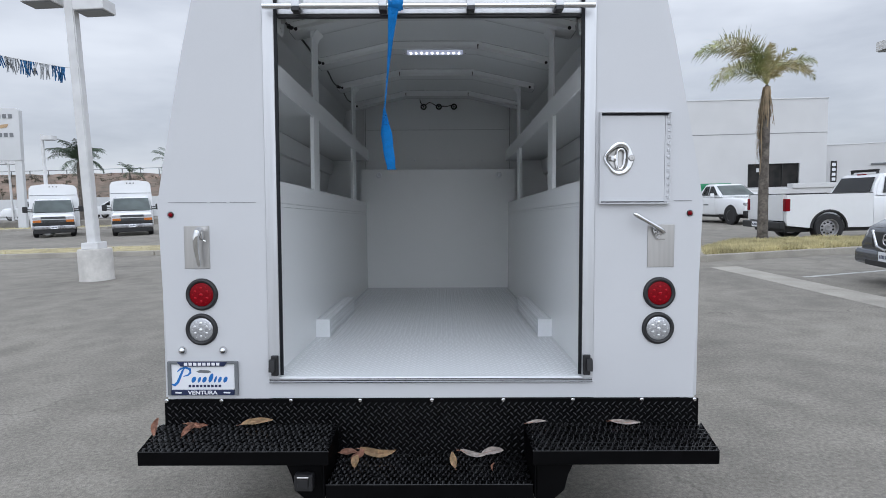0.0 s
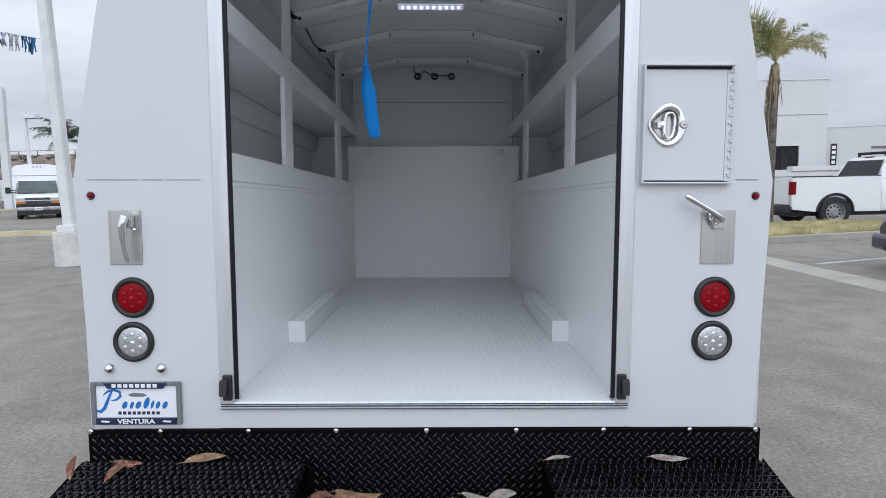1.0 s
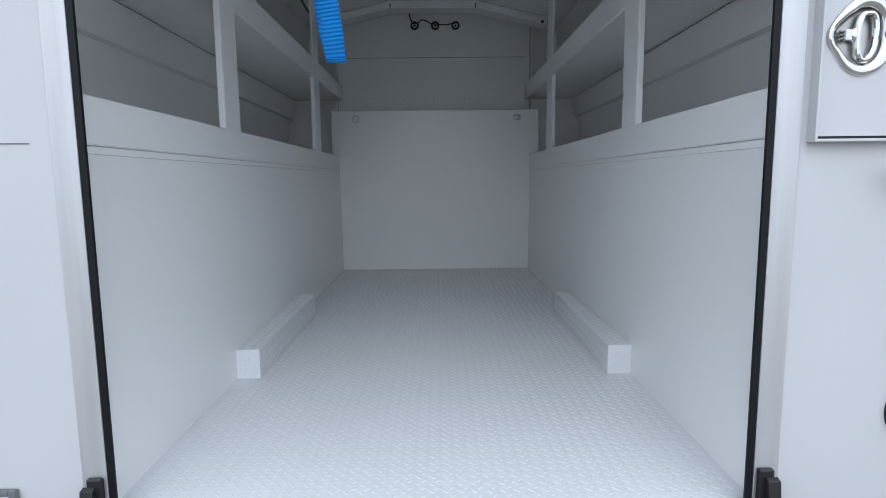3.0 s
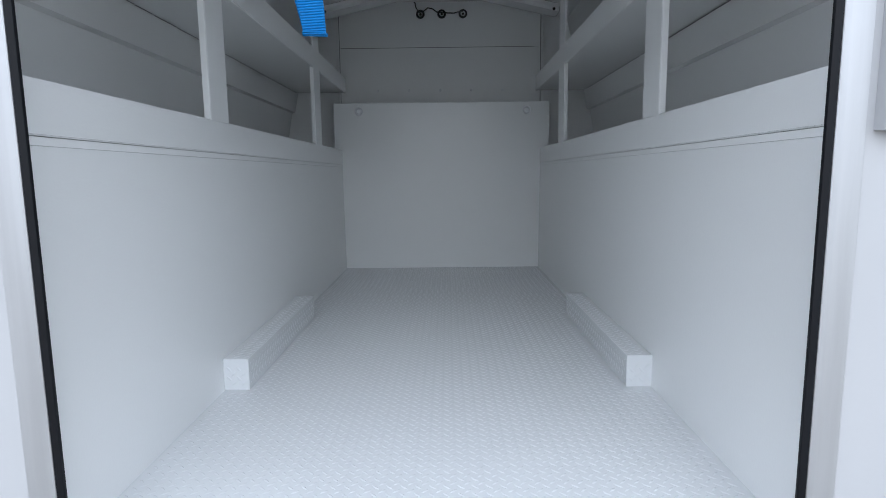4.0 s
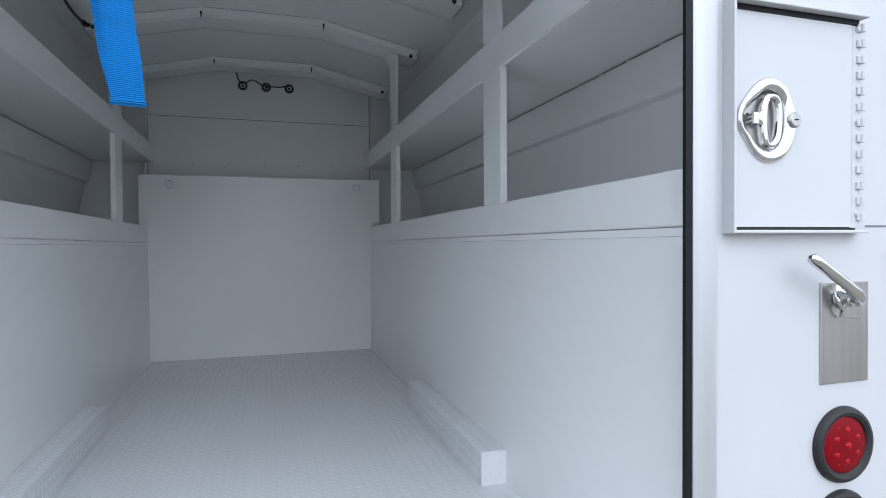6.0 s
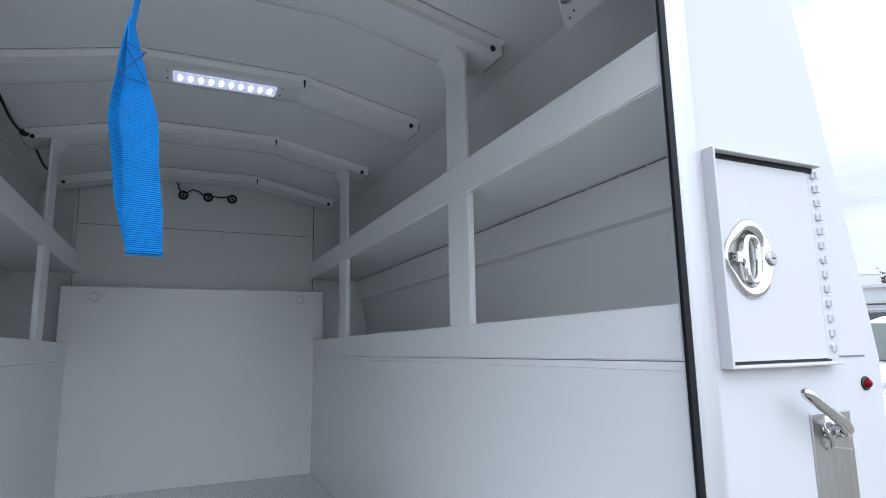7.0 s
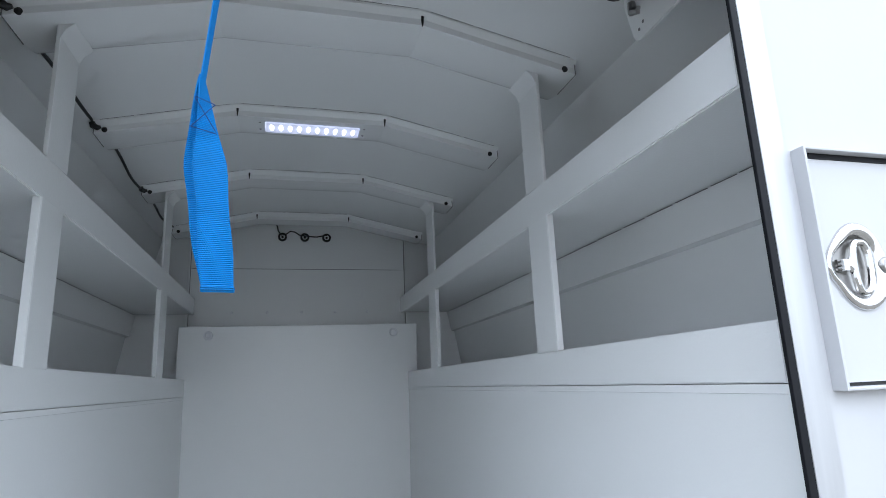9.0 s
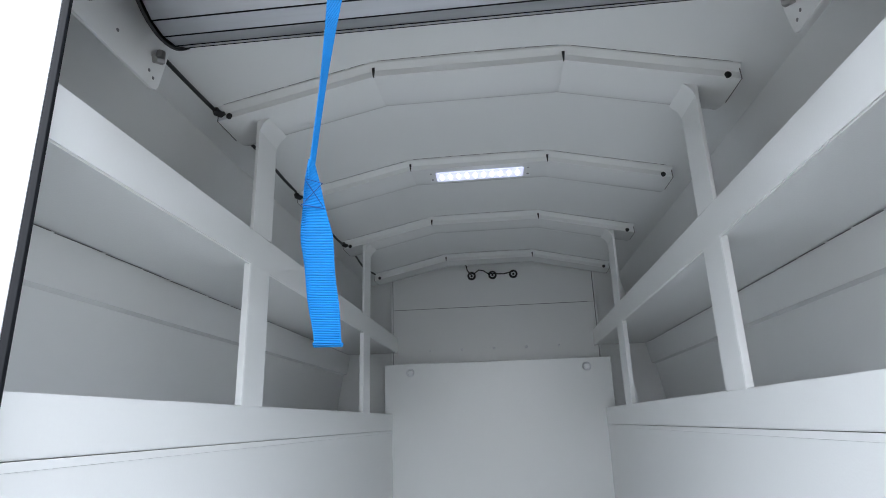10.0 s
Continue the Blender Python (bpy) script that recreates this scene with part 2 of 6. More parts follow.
def lathe(bm, prof, m, seg=32):
    """Turns a profile of (radius, height) about z, then places it by m."""
    rings = []
    for r, h in prof:
        if r <= 1e-6:
            rings.append([bm.verts.new(m @ Vector((0, 0, h)))])
        else:
            rings.append([bm.verts.new(m @ Vector((r * math.cos(2 * math.pi * k / seg), r * math.sin(2 * math.pi * k / seg), h))) for k in range(seg)])
    for a, b in zip(rings, rings[1:]):
        for k in range(seg):
            if len(a) == 1 and len(b) == 1:
                continue
            if len(a) == 1:
                bm.faces.new((a[0], b[k], b[(k + 1) % seg]))
            elif len(b) == 1:
                bm.faces.new((a[k], a[(k + 1) % seg], b[0]))
            else:
                bm.faces.new((a[k], a[(k + 1) % seg], b[(k + 1) % seg], b[k]))
    return bm


def skin(bm, rings, close=True, caps=True):
    """Faces between rings of points."""
    vs = [[bm.verts.new(p) for p in ring] for ring in rings]
    n = len(vs[0])
    for a, b in zip(vs, vs[1:]):
        for k in range(n if close else n - 1):
            bm.faces.new((a[k], a[(k + 1) % n], b[(k + 1) % n], b[k]))
    if caps:
        bm.faces.new(vs[0][::-1])
        bm.faces.new(vs[-1])
    return bm


def lugs(u0, u1, v0, v1, place, pitch=0.0228, length=0.025, width=0.007, height=0.0018, skip=None):
    """Raised tread lugs over a rectangle (u, v), laid in a basket pattern; place(u, v, h) gives the point."""
    verts, faces = [], []
    du_, dv_ = pitch * math.sqrt(2), pitch / math.sqrt(2)
    nu, nv = int((u1 - u0) / du_) + 1, int((v1 - v0) / dv_) + 1
    for j in range(nv):
        for i in range(nu):
            u, v = u0 + (i + (0.5 if j % 2 else 0.0)) * du_ + 0.01, v0 + j * dv_ + 0.008
            if u > u1 - 0.008 or v > v1 - 0.008 or (skip and skip(u, v)):
                continue
            a = math.radians(45 if j % 2 else -45)
            c, sn = math.cos(a), math.sin(a)
            k = len(verts)
            for du, dv, h in ((-length / 2, 0, 0), (-length * 0.2, -width / 2, 0), (length * 0.2, -width / 2, 0), (length / 2, 0, 0), (length * 0.2, width / 2, 0),
                              (-length * 0.2, width / 2, 0), (-length * 0.3, 0, height), (length * 0.3, 0, height)):
                verts.append(place(u + du * c - dv * sn, v + du * sn + dv * c, h))
            faces += [tuple(k + q for q in f) for f in ((0, 1, 6), (1, 2, 7, 6), (2, 3, 7), (3, 4, 7), (4, 5, 6, 7), (5, 0, 6))]
    return verts, faces


def lug_part(name, spec, mat, parent, label=""):
    me = bpy.data.meshes.new(name)
    me.from_pydata(spec[0], [], spec[1])
    for p in me.polygons:
        p.use_smooth = True
    me.set_sharp_from_angle(angle=radians(70))
    me.materials.append(M[mat])
    ob = new(name, me)
    ob.parent = parent
    return tagged(ob, label, kind="stuff")


def bm_new():
    return bmesh.new()


# ---- the truck: everything in its own axes, rear face at y = 0, floor at z = 0.768 ----
FLOOR, WALL, LEN, PANEL, BULK = 0.768, 0.704, 3.55, 3.200, 3.43
truck = thing("service_truck", TRUCK, "white enclosed utility service truck with open roll-up rear door", "truck")


def side_x(z):
    """Half width of the outer skin at the height z."""
    return 1.205 if z <= 1.56 else 1.205 - 0.1935 * (z - 1.56)


def sag(y):
    """The shelving falls slightly towards the cab."""
    return -0.009 * max(0.0, y)


def roof_z(x):
    x = abs(x)
    if x <= 0.305:
        return 2.712 - 0.003 * (x / 0.305) ** 2
    return 2.709 - 0.225 * (x - 0.305)


# rear face: two pillars, the apron below the opening and the header above it
for s in (-1, 1):
    bm = bm_new()
    pts = [(s * 0.722, 0.668), (s * 1.205, 0.668), (s * 1.205, 1.545), (s * side_x(1.70), 1.70), (s * side_x(2.2), 2.2), (s * side_x(2.66), 2.66), (s * 0.90, 2.75), (s * 0.722, 2.78)]
    prism(bm, pts, "y", 0.0, 0.045)
    front = [e for e in bm.edges if all(abs(v.co.y) < 1e-5 for v in e.verts)]
    bmesh.ops.bevel(bm, geom=[e for e in front if min(abs(v.co.x) for v in e.verts) > 0.95 and abs(e.verts[0].co.z - e.verts[1].co.z) > 0.05], offset=0.028, segments=7, affect="EDGES")
    bmesh.ops.bevel(bm, geom=[e for e in bm.edges if all(abs(v.co.y) < 1e-5 and abs(abs(v.co.x) - 0.722) < 1e-4 for v in e.verts)], offset=0.006, segments=3, affect="EDGES")
    pillar = part("rear_pillar", bm, "white", truck, "smooth white painted rear body panel")
    # upper skin laps the lower one along a horizontal seam
    bm = bm_new()
    x0, x1 = sorted((s * 0.76, s * 1.155))
    if s < 0:
        for a, b in ((x0, x0 + 0.17), (x0 + 0.185, x0 + 0.255), (x0 + 0.27, x1 - 0.01)):
            box(bm, a, b, -0.0015, 0.002, 1.5475, 1.5495)
    else:
        box(bm, 1.075, x1, -0.0015, 0.002, 1.5475, 1.5505)
    part("seam_line", bm, "seam", pillar)
bm = bm_new()
box(bm, -0.738, 0.738, -0.0022, 0.044, 0.6695, 0.742, 0.0012)
part("rear_apron", bm, "white", truck)
bm = bm_new()
box(bm, -0.7195, 0.7195, 0.012, 0.045, 2.50, 2.78, 0.003)
part("rear_header", bm, "white", truck)

# outer side skins with their inner lining
for s in (-1, 1):
    bm = bm_new()
    outer = [(s * 1.205, 0.50), (s * 1.205, 1.56), (s * side_x(2.64), 2.64), (s * 0.93, 2.75)]
    inner = [(s * 0.905, 2.69), (s * 0.925, 2.60), (s * (side_x(2.11) - 0.042), 2.11), (s * (side_x(2.09) - 0.037), 2.09), (s * (side_x(1.953) - 0.037), 1.953),
             (s * (side_x(1.947) - 0.014), 1.946), (s * 1.172, 1.60), (s * 1.172, 0.50)]
    prism(bm, outer + inner, "y", 0.0455, LEN, 0.0)
    for v in bm.verts:   # the lining's lip falls with the shelves
        if abs(v.co.x) < 1.13 and 1.93 < v.co.z < 2.12:
            v.co.z += 1.2 * sag(v.co.y)
    side = part("body_side", bm, "liner", truck, "white body side with lipped inner lining", smooth=20)
    # weld gaps where the shelf meets the lining
    y = 0.12
    rng = random.Random(5 + s)
    while y < 3.3:
        n = rng.uniform(0.10, 0.19)
        xx = s * (side_x(2.085) - 0.038)
        bm = box(bm_new(), min(xx, xx - s * 0.004), max(xx, xx - s * 0.004), y, y + n, 2.0809 + sag(y), 2.0822 + sag(y))
        part("weld_gap", bm, "seam", side, smooth=0)
        y += n + rng.uniform(0.006, 0.02)

# roof shell
bm = bm_new()
xs = [-0.945, -0.75, -0.55, -0.305, -0.15, 0.0, 0.15, 0.305, 0.55, 0.75, 0.945]
prism(bm, [(x, roof_z(x)) for x in xs] + [(x, roof_z(x) + 0.05) for x in reversed(xs)], "y", 0.0455, LEN)
part("roof_panel", bm, "liner", truck, "white coated arched roof panel", smooth=25)

# roof ribs, folded at two notches
def rib_z(x):
    x = abs(x)
    return 2.665 - 0.003 * (x / 0.305) ** 2 if x <= 0.305 else 2.662 - 0.225 * (x - 0.305)


for k, y0 in enumerate((0.829, 1.583, 2.357, 3.173)):
    bm = bm_new()
    gap = 0.0045  # half width of a notch
    fit = 0.00003
    for a, b in ((-0.824, -0.305 - fit), (-0.305 + fit, 0.305 - fit), (0.305 + fit, 0.824)):
        rings = []
        for y, up in ((y0 - 0.016, 0.0405), (y0 - 0.001, 0.022), (y0, 0.002), (y0 + 0.003, 0.0), (y0 + 0.10, 0.0), (y0 + 0.13, 0.0010), (y0 + 0.155, 0.0030), (y0 + 0.18, 0.0070), (y0 + 0.205, 0.0140), (y0 + 0.228, 0.0250), (y0 + 0.252, 0.05)):
            rings.append([(a, y, rib_z(a) + up), (b, y, rib_z(b) + up), (b, y, max(roof_z(b) + 0.01, rib_z(b) + up + 0.001)), (a, y, max(roof_z(a) + 0.01, rib_z(a) + up + 0.001))])
        skin(bm, rings)
    rib = part("roof_rib", bm, "liner", truck, "white folded steel roof rib with notches")
    for x in (-0.305, 0.305):
        bm = bm_new()
        pts = [(x - gap * 0.4, rib_z(x) - 0.0005), (x + gap * 0.4, rib_z(x) - 0.0005), (x + gap * 1.3, 2.700), (x - gap * 1.3, 2.700)]
        prism(bm, pts, "y", y0 - 0.0075, y0 + 0.004)
        part("notch", bm, "rubber", rib)
    rng = random.Random(k)
    for a, b in ((-0.80, -0.33), (-0.29, 0.29), (0.33, 0.80)):
        x = a
        while x < b:
            n = min(b - x, rng.uniform(0.10, 0.22))
            z = roof_z(x + n / 2)
            bm = bm_new()
            v = [bm.verts.new(p) for p in ((x, y0 - 0.0175, roof_z(x) - 0.0016), (x + n, y0 - 0.0175, roof_z(x + n) - 0.0016), (x + n, y0 - 0.0175, roof_z(x + n) + 0.0004), (x, y0 - 0.0175, roof_z(x) + 0.0004))]
            bm.faces.new(v)
            part("weld_gap", bm, "seam", rib, smooth=0)
            x += n + 0.012
    for s in (-1, 1):
        bm = bm_new()
        lathe(bm, [(0, 0.004), (0.006, 0.004), (0.0105, 0.001), (0.0105, -0.004)], pose(s * 0.787, y0 - 0.0005, 2.5635, 90), 14)
        part("bolt_hole", bm, "rubber", rib)
        # thin dark line drawn along the edge of the rib's cut end
        bm = bm_new()
        tube(bm, [(s * 0.820, y0 - 0.008, 2.578), (s * 0.8245, y0 - 0.001, 2.546), (s * 0.8245, y0 + 0.135, 2.5445)], 0.0018, 5)
        part("seam_line", bm, "seam", rib)

# floor plate with raised tread
bm = bm_new()
box(bm, -0.702, 0.702, 0.047, PANEL, FLOOR - 0.03, FLOOR)
box(bm, -0.666, 0.666, -0.001, 0.047, 0.7648, FLOOR)
floor_plate = part("floor_plate", bm, "tread", truck, "white painted tread plate floor")
BOXY = (0.838, 1.79)
lug_part("tread_relief", lugs(-0.69, 0.69, 0.012, PANEL - 0.02, lambda u, v, h: (u, v, FLOOR + h), 0.0228, 0.0235, 0.0058, 0.0019,
                            skip=lambda u, v: (v < 0.06 and abs(u) > 0.65) or abs(u) > 0.607 and BOXY[0] - 0.012 < v < BOXY[1] + 0.012), "tread", floor_plate)

# wheel boxes
for s in (-1, 1):
    bm = bm_new()
    a, b = sorted((s * 0.701, s * 0.617))
    box(bm, a, b, BOXY[0], BOXY[1], FLOOR, 0.875, 0.002, 1)
    wb = part("wheel_box", bm, "tread", truck, "low white tread plate wheel box")
    lug_part("tread_relief", lugs(BOXY[0] + 0.01, BOXY[1] - 0.01, FLOOR + 0.012, 0.868, lambda u, v, h: (s * (0.616 - h), u, v), 0.0228, 0.025, 0.007, 0.0020), "tread", wb)
    lug_part("tread_relief", lugs(BOXY[0] + 0.01, BOXY[1] - 0.01, 0.620, 0.698, lambda u, v, h: (s * v, u, 0.875 + h), 0.0228, 0.025, 0.007, 0.0020), "tread", wb)
    lug_part("tread_relief", lugs(0.624, 0.696, FLOOR + 0.016, 0.862, lambda u, v, h: (s * u, BOXY[0] - h, v), 0.0228, 0.025, 0.007, 0.0020), "tread", wb)

# inner side walls below the shelves: lapped panels
for s in (-1, 1):
    bm = bm_new()
    pts = [(s * (WALL + 0.003), FLOOR - 0.02), (s * (WALL + 0.003), 1.5312), (s * WALL, 1.5322), (s * WALL, 1.5478), (s * (WALL + 0.02), 1.5478), (s * (WALL + 0.02), FLOOR - 0.02)]
    prism(bm, pts, "y", 0.046, PANEL)
    for v in bm.verts:
        if v.co.z > 1.4:
            v.co.z += sag(v.co.y)
        else:
            v.co.x -= s * 0.007
    part("inner_wall", bm, "liner", truck, "smooth white coated inner wall", smooth=20)
    # face frame of the shelving in one pressed sheet: bottom band, mid rail and posts, with folded lips
    bm = bm_new()
    lip = 0.013

    def sheet(y0, y1, z0, z1):
        n = len(bm.verts)
        a, b = sorted((s * WALL, s * (WALL + lip)))
        box(bm, a, b, y0, y1, z0, z1)
    sheet(0.046, BULK, 1.5495, 1.653)
    for v in bm.verts:
        v.co.z += sag(v.co.y)
    bmesh.ops.bevel(bm, geom=bm.edges[:], offset=0.003, segments=2, affect="EDGES")
    part("shelf_band", bm, "liner", truck, "white shelf face band")
    bm = bm_new()
    sheet(0.046, BULK, 2.079, 2.194)
    for v in bm.verts:
        v.co.z += sag(v.co.y)
    bmesh.ops.bevel(bm, geom=bm.edges[:], offset=0.004, segments=2, affect="EDGES")
    part("shelf_rail", bm, "liner", truck, "white shelf face rail")
    for y0, y1, top in ((0.885, 1.035, 2.572), (2.372, 2.530, 2.572)):
        for z0, z1 in ((1.648, 2.088), (2.190, top)):
            bm = bm_new()
            a, b = sorted((s * (WALL + 0.0004), s * (WALL + lip)))
            box(bm, a, b, y0, y1, z0 + sag(y0), z1 + (sag(y0) if z1 < 2.2 else 0), 0.004, 2)
            part("shelf_post", bm, "liner", truck, "white pressed steel shelf post")
        bm = bm_new()   # gusset where the post meets the rib
        pts = [(s * (WALL + 0.004), 2.575), (s * (WALL - 0.034), 2.583), (s * (WALL - 0.026), 2.574), (s * (WALL - 0.010), 2.560), (s * (WALL - 0.002), 2.540), (s * (WALL + 0.004), 2.526)]
        prism(bm, pts, "y", y0 + 0.0005, y1 - 0.0005)
        part("gusset", bm, "liner", truck)
    # folded return of each post's near edge
    for y0 in (0.885, 2.372):
        bm = bm_new()
        a, b = sorted((s * (WALL + 0.002), s * (WALL + 0.022)))
        box(bm, a, b, y0 - 0.0025, y0 + 0.0025, 1.652 + sag(y0), 2.083 + sag(y0), 0.001, 1)
        part("post_lip", bm, "liner", truck)
    # shelf boards: mid shelf and the cabinet top under the lower openings
    for z, x1 in ((2.085, side_x(2.09) - 0.030), (1.628, 1.168)):
        bm = bm_new()
        a, b = sorted((s * (WALL + 0.012), s * x1))
        box(bm, a, b, 0.05, BULK, z, z + 0.012)
        for v in bm.verts:
            v.co.z += sag(v.co.y)
        part("shelf_board", bm, "liner", truck, "white steel shelf board")
    # end of the compartments
    bm = bm_new()
    a, b = sorted((s * 0.70, s * 1.172))
    box(bm, a, b, BULK + 0.02, BULK + 0.04, 1.50, 2.70)
    part("end_panel", bm, "liner", truck)
    bm = bm_new()
    a, b = sorted((s * 0.742, s * 0.758))
    box(bm, a, b, BULK - 0.012, BULK + 0.02, 1.95, 2.632, 0.002, 1)
    part("corner_post", bm, "liner", truck)

# bulkhead: loose lower panel and the upper wall behind it
bm = bm_new()
box(bm, -0.760, 0.772, PANEL, PANEL + 0.02, FLOOR - 0.01, 1.951, 0.006, 2)
lower_panel = part("bulkhead_panel", bm, "liner", truck, "plain white lower bulkhead panel")
for x in (-0.580, 0.610):
    bm = bm_new()
    lathe(bm, [(0, 0.003), (0.014, 0.003), (0.018, 0.010), (0.025, 0.008), (0.029, 0.0)], pose(x, PANEL, 1.892, 90), 20)
    part("hole_plug", bm, "plate", lower_panel)
bm = bm_new()
box(bm, -0.755, 0.755, BULK, BULK + 0.02, 1.60, 2.368, 0.0015, 1)
part("bulkhead_upper", bm, "liner", truck, "white upper bulkhead sheet")
bm = bm_new()
box(bm, -0.755, 0.755, BULK + 0.004, BULK + 0.02, 2.3705, 2.76, 0.0015, 1)
upper_top = part("bulkhead_upper", bm, "liner", truck, "white upper bulkhead sheet")
bm = bm_new()
box(bm, -0.73, 0.69, BULK + 0.001, BULK + 0.006, 2.3675, 2.371)
part("seam_line", bm, "seam", upper_top)
for x in (-0.741, 0.739):
    part("seam_line", box(bm_new(), x - 0.002, x + 0.002, BULK - 0.0015, BULK + 0.006, 1.955, 2.62), "seam", upper_top)
for x in (-0.466, -0.234, -0.002, 0.230, 0.460):
    bm = bm_new()
    lathe(bm, [(0, 0.004), (0.006, 0.0035), (0.010, 0.0)], pose(x, BULK, 2.062, 90), 12)
    part("rivet", bm, "plate", truck)
bm = bm_new()
box(bm, -1.18, 1.18, LEN, LEN + 0.03, 0.50, 2.77)
part("front_wall", bm, "white", truck)

# three grommets with a wire between them
kz = 2.604
cx = (-0.141, 0.015, 0.170)
bm = bm_new()
pts = [(-0.19, BULK - 0.006, 2.693), (-0.178, BULK - 0.012, 2.681), (-0.172, BULK - 0.012, 2.648), (-0.150, BULK - 0.012, 2.615), (-0.118, BULK - 0.012, 2.621),
       (-0.085, BULK - 0.012, 2.645), (-0.052, BULK - 0.012, 2.638), (-0.02, BULK - 0.012, 2.615), (0.014, BULK - 0.012, 2.613), (0.055, BULK - 0.012, 2.608),
       (0.10, BULK - 0.012, 2.606), (0.14, BULK - 0.012, 2.615), (0.171, BULK - 0.012, 2.621)]
tube(bm, pts, 0.0045, 8)
harness = part("wire_harness", bm, "cable", truck, "black wire looped between round grommets")
for x in cx:
    bm = bm_new()
    lathe(bm, [(0.020, 0.0), (0.018, 0.008), (0.023, 0.012), (0.029, 0.011), (0.032, 0.004), (0.032, -0.002)], pose(x, BULK + 0.001, kz, 90), 24)
    part("grommet", bm, "rubber", harness)
    bm = bm_new()
    lathe(bm, [(0, 0.007), (0.008, 0.006), (0.009, 0.0)], pose(x, BULK + 0.001, kz, 90), 12)
    part("plug", bm, "rubber", harness)

# cable run along the roof edge
bm = bm_new()
pts = []
for i in range(40):
    t = i / 39
    y = 0.40 + 2.85 * t
    pts.append((-0.822 + 0.006 * math.sin(9 * t * 3), y, 2.580 + 0.008 * math.sin(y * 8.2) - 0.012 * math.sin(y * 3.1)))
tube(bm, pts, 0.0062, 8)
part("roof_cable", bm, "cable", truck, "black cable along the roof edge")
for y0 in (0.829, 1.583, 2.357):
    bm = bm_new()
    tube(bm, [(-0.826, y0 - 0.02, 2.582), (-0.822, y0 - 0.018, 2.570), (-0.808, y0 - 0.012, 2.564), (-0.796, y0 - 0.012, 2.568)], [0.011, 0.013, 0.011, 0.006], 8)
    part("cable_clip", bm, "rubber", truck)

# dome lamp
LX0, LX1 = -0.233, 0.236
LAMP = pose(0, 1.668, 2.667, -1.0)
lamp = part("interior_lamp", box(bm_new(), LX0, LX1, -0.068, 0.068, -0.004, 0.030, 0.006, 2), "plate", truck, "lit rectangular LED ceiling lamp with white housing")
lamp.matrix_basis = LAMP
part("lens", box(bm_new(), LX0 + 0.035, LX1 - 0.035, -0.046, 0.046, -0.014, -0.0035, 0.006, 2), "led", lamp)
for i in range(10):
    x = LX0 + 0.062 + i * (LX1 - LX0 - 0.124) / 9
    bm = bm_new()
    lathe(bm, [(0, 0.005), (0.007, 0.004), (0.0115, -0.001)], Matrix.Translation((x, -0.008, -0.0135)) @ Matrix.Diagonal((0.85, 2.9, 1, 1)) @ pose(0, 0, 0, 180), 14)
    part("led", bm, "leddot", lamp)
for x in (LX0 + 0.014, LX1 - 0.014):
    for y in (-0.034, 0.034):
        bm = bm_new()
        lathe(bm, [(0, 0.002), (0.004, 0.002), (0.006, 0)], pose(x, y, -0.0045, 180), 10)
        part("screw", bm, "seam", lamp)

# door frame: aluminium edge trims, dark track seals, sill and stops
for s in (-1, 1):
    bm = bm_new()
    pts = [(s * 0.726, -0.006), (s * 0.726, 0.004), (s * 0.712, 0.046), (s * 0.703, 0.046), (s * 0.703, 0.004), (s * 0.6755, 0.004), (s * 0.6755, -0.006)]
    prism(bm, pts, "z", 0.745, 2.50, 0.0012, 1)
    part("door_trim", bm, "alu", truck, "brushed aluminium door edge trim")
    bm = bm_new()
    a, b = sorted((s * 0.675, s * 0.6602))
    box(bm, a, b, -0.0055, 0.0035, 0.775, 2.50, 0.0025, 2)
    part("track_seal", bm, "track", truck, "dark grey rubber door track seal")
    # black stop at the foot of the track
    bm = bm_new()
    a, b = sorted((s * 0.680, s * 0.712))
    box(bm, a, b, -0.020, -0.0065, 0.775, 0.866, 0.003, 1)
    stop = part("door_stop", bm, "rubber", truck, "black plastic door stop")
    bm = bm_new()
    a, b = sorted((s * 0.692, s * 0.718))
    pts = [(-0.020, 0.800), (-0.040, 0.796), (-0.034, 0.848), (-0.020, 0.852)]
    prism(bm, pts, "x", a, b, 0.002, 1)
    part("stop_flap", bm, "rubber", stop)
bm = bm_new()
pts = [(-0.014, 0.742), (-0.014, 0.746), (-0.008, 0.749), (-0.008, 0.757), (-0.003, 0.7645), (0.0455, 0.7645), (0.0455, 0.742)]
prism(bm, pts, "x", -0.724, 0.724)
sill = part("door_sill", bm, "alu", truck, "brushed aluminium door sill", smooth=20)
bm = bm_new()
box(bm, -0.722, 0.722, -0.0095, -0.006, 0.7495, 0.753)
part("drip_gap", bm, "rubber", sill)
for y, z, h in ((-0.0150, 0.7425, 0.0022), (-0.0098, 0.7575, 0.0022)):
    part("drip_gap", box(bm_new(), -0.722, 0.722, y, y + 0.005, z, z + h), "track", sill, smooth=0)

